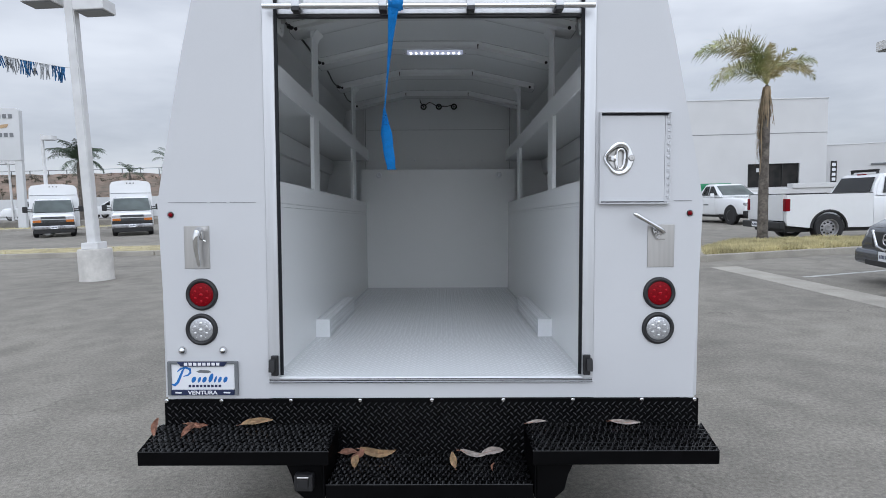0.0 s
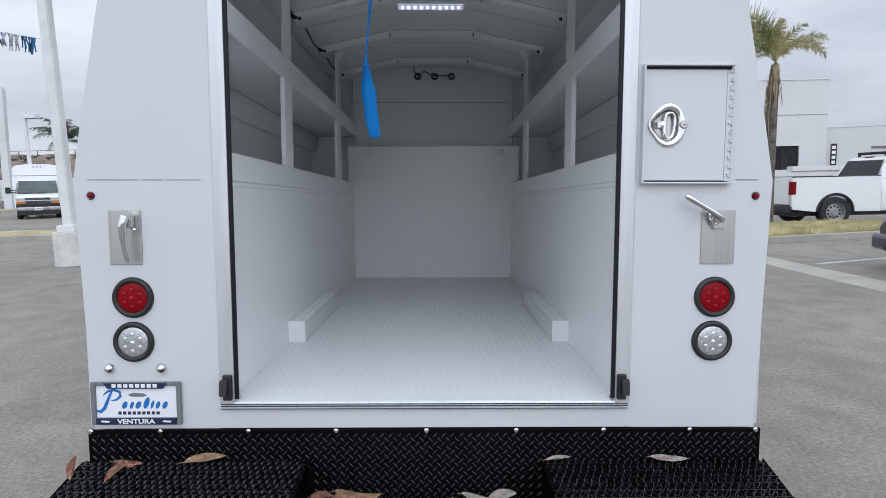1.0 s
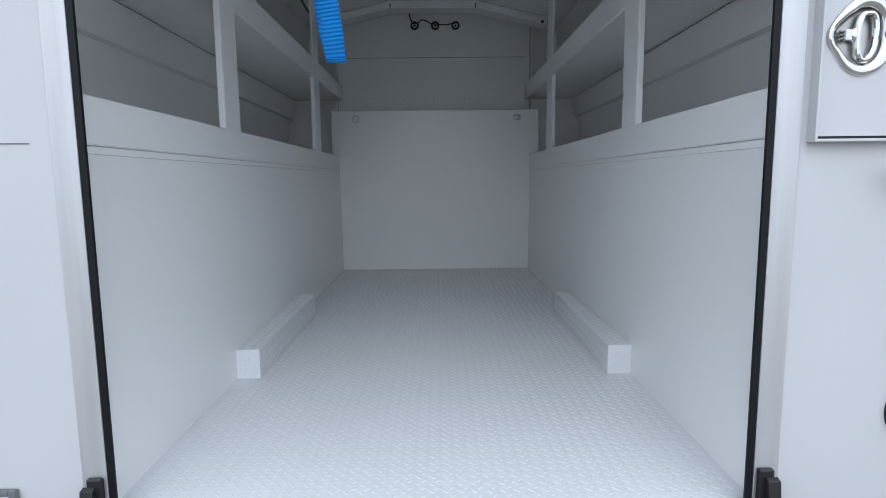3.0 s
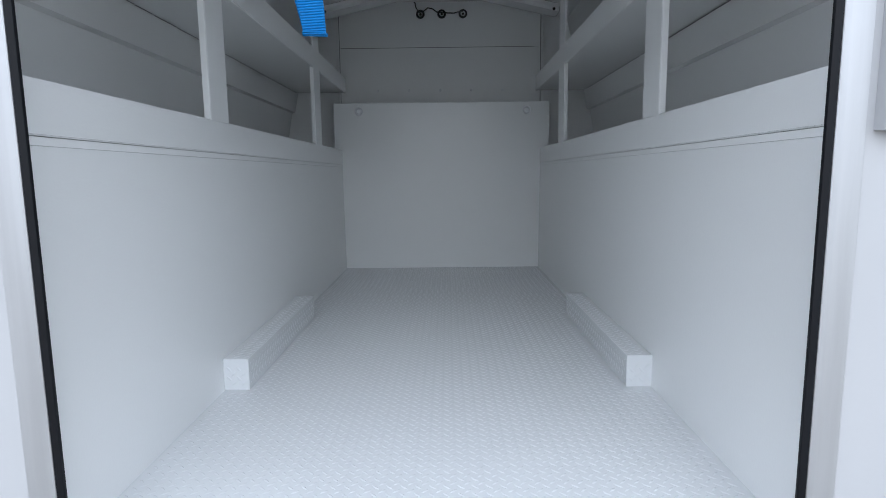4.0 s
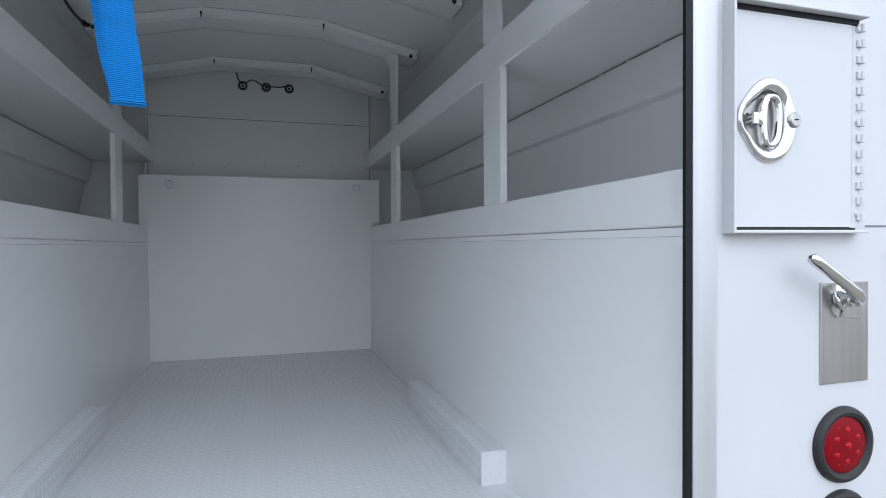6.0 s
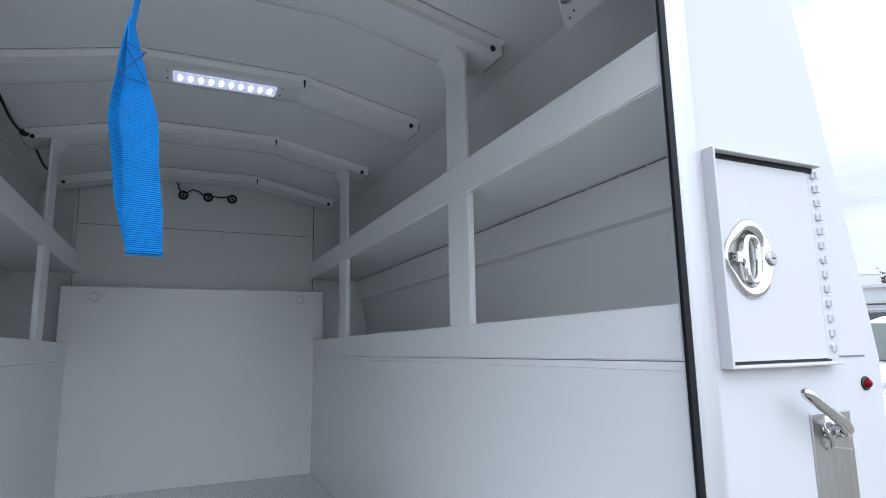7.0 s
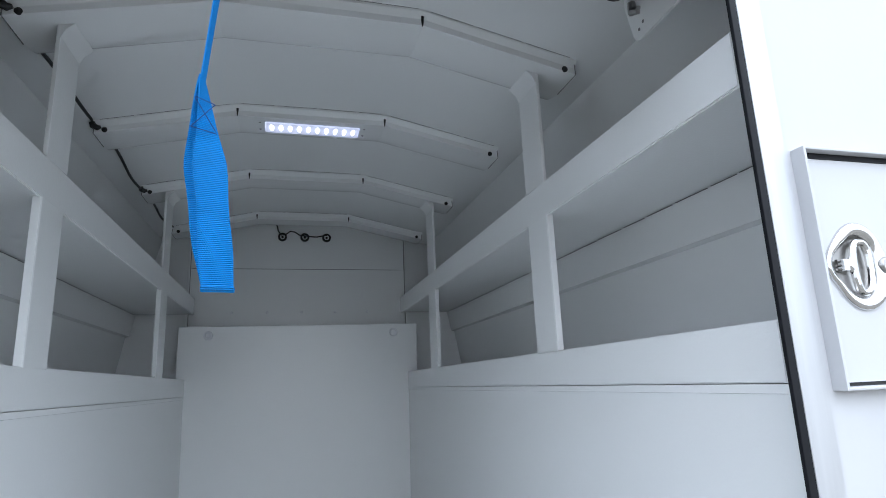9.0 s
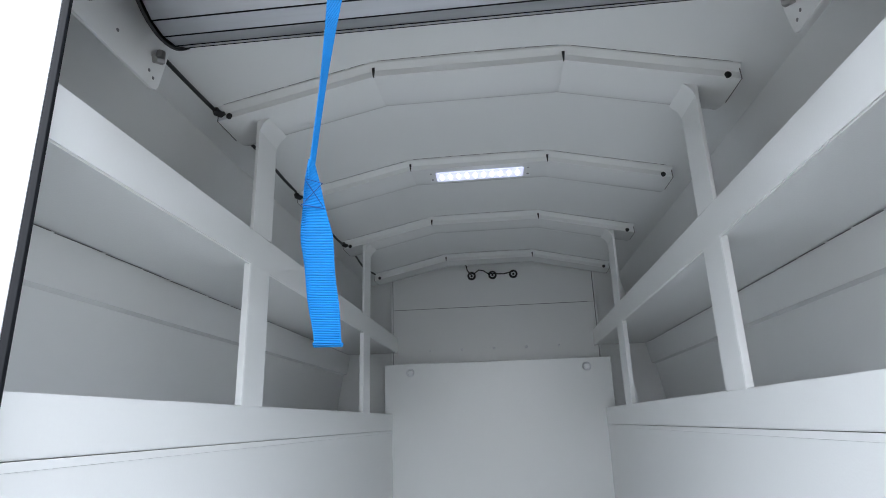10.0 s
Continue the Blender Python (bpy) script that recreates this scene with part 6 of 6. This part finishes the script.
def pickup(m, label, paint="carwhite", canopy=None, front=True, rack=False, bed=1.60):
    o, AX = bed - 1.60, 0.98 + 0.25 * (bed - 1.60)
    p = thing("pickup_truck", m, label, "pickup truck", "parked pickups")
    # body sides: cab and bonnet in one hull, the bed as an open box
    part("bonnet", hull([(3.05, 0.97, 0.94, 0.45, 1.28), (4.0, 1.0, 0.96, 0.45, 1.27), (4.95, 1.0, 0.93, 0.48, 1.22), (5.25, 0.96, 0.90, 0.50, 1.12), (5.33, 0.92, 0.86, 0.55, 1.05)]), paint, p, smooth=45)
    part("cab", hull([(1.62, 0.98, 0.96, 0.42, 1.32), (3.06, 0.98, 0.96, 0.42, 1.30)]), paint, p, smooth=45)
    bm = bm_new()
    rings = []
    for z, y0, y1, w in ((1.29, 1.64, 3.55, 0.95), (1.58, 1.74, 3.10, 0.86), (1.86, 1.92, 2.62, 0.76), (1.91, 2.02, 2.52, 0.68)):
        rings.append([(-w, y0, z), (w, y0, z), (w, y1, z), (-w, y1, z)])
    skin(bm, rings)
    bmesh.ops.bevel(bm, geom=[e for e in bm.edges if abs(e.verts[0].co.z - e.verts[1].co.z) > 0.02], offset=0.05, segments=3, affect="EDGES")
    part("cab_roof", bm, paint, p, smooth=50)
    quad("rear_window", [(-0.78, 1.615, 1.34), (0.78, 1.615, 1.34), (0.68, 1.84, 1.80), (-0.68, 1.84, 1.80)], "glassdark", p)
    quad("windscreen", [(-0.82, 3.475, 1.36), (0.82, 3.475, 1.36), (0.68, 2.73, 1.83), (-0.68, 2.73, 1.83)], "windscreen", p)
    for s in (-1, 1):
        for ya, yb, yc, yd in ((1.86, 2.45, 2.40, 2.02), (2.50, 3.28, 2.72, 2.46)):
            quad("side_window", [(s * 0.955, ya, 1.36), (s * 0.955, yb, 1.36), (s * 0.80, yc, 1.80), (s * 0.80, yd, 1.80)], "glassdark", p)
        # bed side with a wheel opening
        bm = bm_new()
        arc = [(AX + 0.46 * math.cos(a), 0.42 + 0.46 * math.sin(a)) for a in (math.pi - math.pi * k / 12 for k in range(13))]
        prof = [(0.05, 0.50)] + arc + [(bed, 0.42), (bed, 1.36), (0.02, 1.36), (0.02, 0.60)]
        a, b = sorted((s * 0.99, s * 0.90))
        prism(bm, prof, "x", a, b)
        bs = part("bed_side", bm, paint, p, smooth=30)
        bm = bm_new()
        tube(bm, [(s * 0.985, AX + 0.475 * math.cos(a), 0.42 + 0.475 * math.sin(a)) for a in (math.pi - math.pi * k / 12 for k in range(13))], 0.04, 6)
        part("arch_trim", bm, "plasticblack", bs)
        part("bed_rail_cap", box(bm_new(), min(s * 0.995, s * 0.89), max(s * 0.995, s * 0.89), 0.03, bed - 0.02, 1.3605, 1.385, 0.01, 1), "plasticblack", bs)
        part("tail_lamp", box(bm_new(), min(s * 0.997, s * 0.86), max(s * 0.997, s * 0.86), -0.012, 0.12, 0.90, 1.25, 0.015, 2), "red", p, "tall red tail lamp")
        for y in (AX, 4.35):
            wheel(p, s * 0.885, y, 0.41, 0.27, spokes=10)
        # flat black disc stands in for the shaded opening around the wheel
        bm = bm_new()
        lathe(bm, [(0.0, 0.006), (0.455, 0.006), (0.46, 0.0)], pose(s * 1.0, 4.35, 0.44, 0, s * 90, 0), 28)
        part("wheel_arch", bm, "plasticblack", p)
        bm = box(bm_new(), s * 1.12 - 0.10, s * 1.12 + 0.10, 3.0, 3.12, 1.28, 1.46, 0.03, 2)
        part("mirror", bm, paint, p)
        part("door_handle", box(bm_new(), min(s * 0.985, s * 1.0), max(s * 0.985, s * 1.0), 2.10, 2.26, 1.10, 1.14, 0.006, 1), paint, p)
        part("headlamp", box(bm_new(), min(s * 0.95, s * 0.56), max(s * 0.95, s * 0.56), 5.18, 5.35, 0.88, 1.02, 0.03, 2), "headlamp", p)
        bm = bm_new()
        tube(bm, [(s * 0.97, 4.35 + 0.475 * math.cos(a), 0.42 + 0.475 * math.sin(a)) for a in (math.pi - math.pi * k / 12 for k in range(13))], 0.045, 6)
        part("arch_trim", bm, "plasticblack", p)
    part("tailgate", box(bm_new(), -0.86, 0.86, 0.0, 0.06, 0.62, 1.36, 0.015, 2), paint, p)
    part("gate_handle", box(bm_new(), -0.14, 0.14, -0.014, 0.0, 1.22, 1.29, 0.008, 1), "plasticblack", p)
    part("bed_floor", box(bm_new(), -0.90, 0.90, 0.06, bed + 0.01, 0.62, 0.70), "plasticblack", p)
    rb = part("rear_bumper", box(bm_new(), -0.98, 0.98, -0.16, 0.02, 0.40, 0.60, 0.03, 2), "plasticblack", p, "black rear bumper")
    bars_plate(-0.25 if front else 0.0, -0.161, 0.43, rb, -1)
    part("front_bumper", box(bm_new(), -0.97, 0.97, 5.20, 5.42, 0.40, 0.66, 0.05, 3), "plasticblack", p)
    gr = part("grille", box(bm_new(), -0.56, 0.56, 5.26, 5.37, 0.68, 1.02, 0.03, 2), "plasticblack", p)
    part("grille_bar", box(bm_new(), -0.9, 0.9, 5.34, 5.385, 0.92, 0.95, 0.01, 1), "chrome", gr)
    part("underbody", box(bm_new(), -0.75, 0.75, 0.1, 5.1 + o, 0.30, 0.46), "plasticblack", p)
    if canopy:
        bm = bm_new()
        prism(bm, [(-0.98, 1.385), (0.98, 1.385), (0.90, 1.90), (0.80, 1.96), (-0.80, 1.96), (-0.90, 1.90)], "y", 0.0, 1.62, 0.03, 2)
        part("canopy", bm, canopy, p, "green bed canopy")
        part("canopy_side", box(bm_new(), 0.991, 1.003, 0.05, 1.58, 0.65, 1.358), canopy, p)
        for k, (dy, w) in enumerate(((1.75, 0.30), (2.12, 0.42))):
            part("mark", box(bm_new(), 0.981, 0.986, dy, dy + w, 0.92 - 0.05 * k, 0.99 - 0.05 * k), "signtext", p)
    if rack:
        bar = part("roof_light_bar", box(bm_new(), -0.52, 0.52, 1.98, 2.08, 1.99, 2.03, 0.008, 1), "plasticblack", p)
        for s in (-0.5, 0.5):
            part("bar_foot", box(bm_new(), s - 0.02, s + 0.02, 2.0, 2.06, 1.88, 1.995), "plasticblack", bar)
        for k in range(9):
            part("bar_stud", box(bm_new(), -0.47 + k * 0.11, -0.43 + k * 0.11, 1.99, 2.07, 1.955, 1.992, 0.005, 1), "plasticblack", bar)
    part("stop_lamp", box(bm_new(), -0.16, 0.16, 1.93, 1.98, 1.868, 1.905, 0.005, 1), "red", p)
    for ch in p.children:   # a longer bed carries the cab further forward
        if min(v.co.y for v in ch.data.vertices) > 1.5:
            ch.location.y = o
    return p


pickup(facing(9.9, 15.1, 1.0, 0.0) @ Matrix.Diagonal((1.05, 1.07, 1.03, 1)), "white full-size pickup truck parked beside the grass island", rack=True, bed=2.35)
pickup(facing(13.87, 28.76, 0.12, -0.993), "small white pickup with a green bed canopy", canopy="cargreen")


def suv(m, paint, label):
    v = thing("suv", m, label, "car")
    part("body", hull([(-4.7, 0.90, 0.86, 0.45, 1.05), (-4.5, 0.98, 0.95, 0.38, 1.12), (-1.7, 0.99, 0.96, 0.34, 1.13), (-0.9, 0.99, 0.93, 0.34, 1.10), (-0.30, 0.96, 0.86, 0.36, 1.02), (-0.06, 0.86, 0.76, 0.42, 0.92), (0.0, 0.78, 0.68, 0.48, 0.80)]), paint, v, smooth=50)
    bm = bm_new()
    rings = []
    for z, y0, y1, w in ((1.10, -4.55, -1.35, 0.93), (1.35, -4.45, -1.75, 0.86), (1.62, -4.25, -2.25, 0.74), (1.70, -4.05, -2.45, 0.64)):
        rings.append([(-w, y0, z), (w, y0, z), (w, y1, z), (-w, y1, z)])
    skin(bm, rings)
    part("cabin", bm, paint, v, smooth=50)
    quad("windscreen", [(-0.84, -1.355, 1.14), (0.84, -1.355, 1.14), (0.70, -2.13, 1.60), (-0.70, -2.13, 1.60)], "windscreen", v)
    for s in (-1, 1):
        quad("side_window", [(s * 0.932, -1.75, 1.16), (s * 0.932, -4.2, 1.16), (s * 0.795, -4.0, 1.58), (s * 0.795, -2.35, 1.58)], "glassdark", v)
        for y in (-0.95, -3.75):
            wheel(v, s * 0.84, y, 0.36, 0.24)
        bm = bm_new()
        pts = [(s * 0.50, -0.03, 0.78), (s * 0.66, -0.06, 0.90), (s * 0.90, -0.42, 0.98), (s * 0.93, -0.40, 0.84), (s * 0.72, -0.05, 0.74)]
        f = bm.faces.new([bm.verts.new(q) for q in pts])
        bmesh.ops.solidify(bm, geom=[f], thickness=0.05)
        part("headlamp", bm, "headlamp", v)
        bm = box(bm_new(), s * 1.05 - 0.09, s * 1.05 + 0.09, -1.72, -1.60, 1.10, 1.24, 0.03, 2)
        part("mirror", bm, paint, v)
        bm = bm_new()
        tube(bm, [(s * 0.40, 0.035, 0.87), (s * 0.24, 0.05, 0.63), (0.0, 0.055, 0.58)], [0.022, 0.026, 0.022], 8)
        part("chrome_strip", bm, "chrome", v)
    gr = part("grille", box(bm_new(), -0.46, 0.46, -0.10, 0.03, 0.60, 0.86, 0.03, 2), "plasticblack", v)
    bm = bm_new()
    ring = [(0.085 * math.cos(2 * math.pi * k / 24), 0.045, 0.74 + 0.085 * math.sin(2 * math.pi * k / 24)) for k in range(25)]
    tube(bm, ring, 0.013, 8, cap=False)
    part("badge_ring", bm, "chrome", gr)
    part("badge_bar", box(bm_new(), -0.09, 0.09, 0.034, 0.052, 0.725, 0.757, 0.004, 1), "chrome", gr)
    bp = part("bumper", box(bm_new(), -0.93, 0.93, -0.30, 0.06, 0.30, 0.56, 0.07, 3), paint, v)
    part("lower_grille", box(bm_new(), -0.55, 0.55, 0.02, 0.066, 0.31, 0.40, 0.01, 1), "plasticblack", v)
    bars_plate(0.0, 0.061, 0.40, bp)
    return v


suv(facing(6.95, 6.35, -0.985, 0.17), "carblue", "dark blue SUV parked by the gutter strip")
suv(facing(6.25, 3.88, -0.985, 0.17) @ Matrix.Diagonal((1, 1, 0.9, 1)), "carwhite", "white car parked beyond the gutter strip")
suv(Matrix.Translation((0, 0, 0.5)) @ facing(-42.1, 53.0, -1.0, -0.12) @ Matrix.Diagonal((1, 1, 1.12, 1)), "carwhite", "far white car on the raised lot before the white wall")
suv(Matrix.Translation((0, 0, 0.5)) @ facing(-34.6, 54.2, -1.0, -0.05) @ Matrix.Diagonal((1, 1, 1.08, 1)), "carwhite", "far white car on the raised lot before the white wall")

# ---- buildings ----
hall = thing("showroom_building", Matrix(), "grey-white stucco dealership building with one dark window", "building")
H1 = 7.45
wx0, wx1, wz0, wz1 = 20.3, 23.72, 1.74, 3.28
for x0, x1, z0, z1 in ((6.0, wx0, 0, H1), (wx1, 25.5, 0, H1), (wx0, wx1, 0, wz0), (wx0, wx1, wz1, H1)):
    bm = bm_new()
    box(bm, x0, x1, 36.0, 36.3, z0, z1)
    part("wall", bm, "plaster", hall, smooth=0)
part("side_wall", box(bm_new(), 25.2, 25.5, 36.31, 58, 0, H1), "plaster", hall)
part("side_wall", box(bm_new(), 6.0, 6.3, 36.31, 58, 0, H1), "plaster", hall)
part("roof", box(bm_new(), 6.31, 25.19, 36.31, 58, H1 - 0.5, H1 - 0.3), "plaster", hall)
part("parapet_cap", box(bm_new(), 5.97, 25.54, 35.95, 36.34, H1, H1 + 0.07, 0.01, 1), "farwhite", hall)
part("wall_joint", box(bm_new(), 6.0, 25.5, 35.985, 36.0, 5.235, 5.275), "plasterdark", hall)
win = part("window", box(bm_new(), wx0, wx1, 36.12, 36.15, wz0, wz1), "darkroom", hall, "dark unlit window opening")
for x in (wx0 + 0.02, 21.4, 22.6, wx1 - 0.08):
    part("mullion", box(bm_new(), x, x + 0.06, 36.08, 36.119, wz0, wz1), "plasticblack", win)
part("notice", box(bm_new(), 20.9, 21.35, 36.06, 36.075, 2.75, 3.0), "farwhite", win)
wing = thing("workshop_building", pose(25.52, 36.32, 0, 0, 0, -24), "lower white stucco workshop wing", "building")
part("wall", box(bm_new(), 0.0, 26.0, 0.0, 0.3, 0, 4.38), "plaster", wing, smooth=0)
part("roof", box(bm_new(), 0.0, 26.0, 0.31, 20, 3.7, 3.9), "plaster", wing)
part("parapet_cap", box(bm_new(), 0.0, 26.0, -0.04, 0.32, 4.3805, 4.44, 0.01, 1), "farwhite", wing)
part("wall_light", box(bm_new(), 2.6, 4.6, -0.10, -0.002, 3.0, 3.12, 0.01, 1), "frame_grey", wing)
nb = part("number_board", box(bm_new(), 0.40, 0.74, -0.06, -0.002, 1.95, 3.36, 0.01, 1), "plasticblack", wing)
for k in range(4):
    part("mark", box(bm_new(), 0.47, 0.67, -0.075, -0.058, 2.06 + k * 0.32, 2.26 + k * 0.32, 0.005, 1), "plate", nb)
low = thing("planter_wall", Matrix(), "low pale rendered wall before the building", "wall")
part("coping", box(bm_new(), 18.0, 27.0, 33.6, 34.0, 0, 1.62, 0.02, 1), "plaster", low)
part("pier", box(bm_new(), 21.8, 27.0, 33.5, 34.1, 1.6205, 1.92, 0.02, 1), "plaster", low)
yard = thing("distant_building", Matrix(), "low grey distant building", "building")
part("wall", box(bm_new(), 40.0, 46.0, -6.0, 30.0, 0, 3.05), "farwhite", yard)
part("roof", box(bm_new(), 39.7, 46.3, -6.3, 30.3, 3.0505, 3.27, 0.02, 1), "plaster", yard)
part("canopy", box(bm_new(), 37.8, 39.99, -5.6, 29.6, 2.02, 2.24, 0.02, 1), "plaster", yard)

# ---- pylon sign ----
sign = thing("pylon_sign", pose(-35.05, 45.0, 1.12, 0, 0, 8), "tall white dealership pylon sign", "sign")
bm = bm_new()
prism(bm, [(-2.6, 4.40), (0.82, 4.40), (0.95, 8.45), (0.80, 8.62), (-2.6, 8.62)], "y", -0.25, 0.25, 0.05, 2)
part("panel", bm, "farwhite", sign)
for a, b, c, d in ((0.12, 0.76, 0.30, 0.82), (-2.6, -2.0, -2.6, -2.1)):
    part("leg", prism(bm_new(), [(a, -1.12), (b, -1.12), (d, 4.39), (c, 4.39)], "y", -0.2, 0.2, 0.03, 2), "farwhite", sign)
for z, n, x0 in ((8.0, 5, -1.55), (6.5, 5, -1.55)):
    for k in range(n):
        part("mark", box(bm_new(), x0 + k * 0.42, x0 + 0.28 + k * 0.42, -0.29, -0.245, z - 0.2, z + 0.14, 0.01, 1), "signtext", sign)
part("mark", prism(bm_new(), [(-0.9, 7.1), (-0.4, 7.3), (0.1, 7.35), (0.0, 7.1), (-0.5, 7.0)], "y", -0.28, -0.245), "leaf_tan", sign)

# ---- far side: wall, cars under it, bridge, hill ----
fence = thing("perimeter_wall", Matrix(), "long low white perimeter wall", "wall", kind="structure")
for k in range(16):
    x = -78 + k * 5.0
    part("panel", box(bm_new(), x, x + 4.96, 58.0 - 0.10 * k, 58.2 - 0.10 * k, 0, 2.6, 0.02, 1), "farwhite", fence)
bridge = thing("road_bridge", pose(-67.5, 122, 2.6, 0, 8, 0), "far concrete road bridge with railing", "bridge")
# the deck's dark colour holds the shade that lies on it
part("deck", box(bm_new(), 13, 42, -3, 3, 4.5, 5.15), "plasterdark", bridge)
part("parapet", box(bm_new(), 13, 42, -3.1, -2.85, 5.155, 5.5), "plaster", bridge)
for x in (19, 33):
    part("pier", box(bm_new(), x - 0.6, x + 0.6, -2, 2, -4.5, 4.5), "concrete", bridge)

bm = bm_new()
nx, ny = 90, 10
grid = []
for j in range(ny):
    row = []
    for i in range(nx):
        x = -330 + 430 * i / (nx - 1)
        y = 140 + 90 * j / (ny - 1)
        t = min(1.0, j / 5)
        fade = max(0.0, min(1.0, (20 - x) / 120))
        h = (12.6 + 0.7 * noise.noise((x * 0.02, 0.3, 0)) + 0.5 * noise.noise((x * 0.09, 2.3, 0)) + 0.012 * max(0, -90 - x)) * (t ** 0.7) * fade
        row.append(bm.verts.new((x, y, h + 0.5 * noise.noise((x * 0.2, y * 0.2, 5)) * t * fade - (0.05 if j == 0 else 0))))
    grid.append(row)
for a, b in zip(grid, grid[1:]):
    for k in range(nx - 1):
        bm.faces.new((a[k], a[k + 1], b[k + 1], b[k]))
tagged(part("hillside", bm, "hill", smooth=80), "dry brown brush-covered hillside", "hill", kind="structure")
rail = thing("guard_rail", Matrix(), "far steel guard rail along the top of the embankment", "railing")
bm = bm_new()
tube(bm, [(-260 + 12 * k, 186, 13.9) for k in range(17)], 0.09, 6)
part("beam", bm, "frame_grey", rail)
for k in range(34):
    part("post", box(bm_new(), -260 + 6 * k, -259.8 + 6 * k, 185.9, 186.1, 11.2, 13.9), "frame_grey", rail)
rng = random.Random(21)
verts, faces = [], []
for k in range(260):
    x = rng.uniform(-230, -50)
    y = rng.uniform(143, 185)
    t = min(1.0, (y - 140) / 50)
    zz = (12.6 + 0.7 * noise.noise((x * 0.02, 0.3, 0)) + 0.5 * noise.noise((x * 0.09, 2.3, 0)) + 0.012 * max(0, -90 - x)) * (t ** 0.7) * max(0, min(1, (20 - x) / 120))
    r = rng.uniform(0.5, 1.3)
    for q in range(40):
        p = Vector((x, y, zz)) + Vector((rng.uniform(-r, r), rng.uniform(-r, r), rng.uniform(0, r * 1.1)))
        s = rng.uniform(0.12, 0.3)
        i0 = len(verts)
        verts += [tuple(p + Vector((rng.uniform(-s, s), rng.uniform(-s, s), rng.uniform(-s, s)))) for _ in range(4)]
        faces += [(i0, i0 + 1, i0 + 2), (i0, i0 + 2, i0 + 3)]
me = bpy.data.meshes.new("scrub")
me.from_pydata(verts, [], faces)
me.materials.append(M["bush"])
tagged(new("scrub", me), "dark scrub bushes scattered over the hillside", "bushes", kind="stuff")
verts, faces = [], []
for k in range(34):
    c = Vector((rng.uniform(60, 70), rng.uniform(-12, 44), rng.uniform(3.7, 4.35)))
    wide = rng.uniform(0.5, 1.1)
    for q in range(240):
        p = c + Vector((rng.gauss(0, wide), rng.gauss(0, wide), abs(rng.gauss(0, 0.45))))
        i0 = len(verts)
        verts += [tuple(p + Vector((rng.uniform(-.17, .17), rng.uniform(-.17, .17), rng.uniform(-.17, .17)))) for _ in range(4)]
        faces += [(i0, i0 + 1, i0 + 2), (i0, i0 + 2, i0 + 3)]
me = bpy.data.meshes.new("tree_line")
me.from_pydata(verts, [], faces)
me.materials.append(M["bush"])
tagged(new("tree_line", me), "far dark tree tops over the roofs", "trees", kind="stuff")
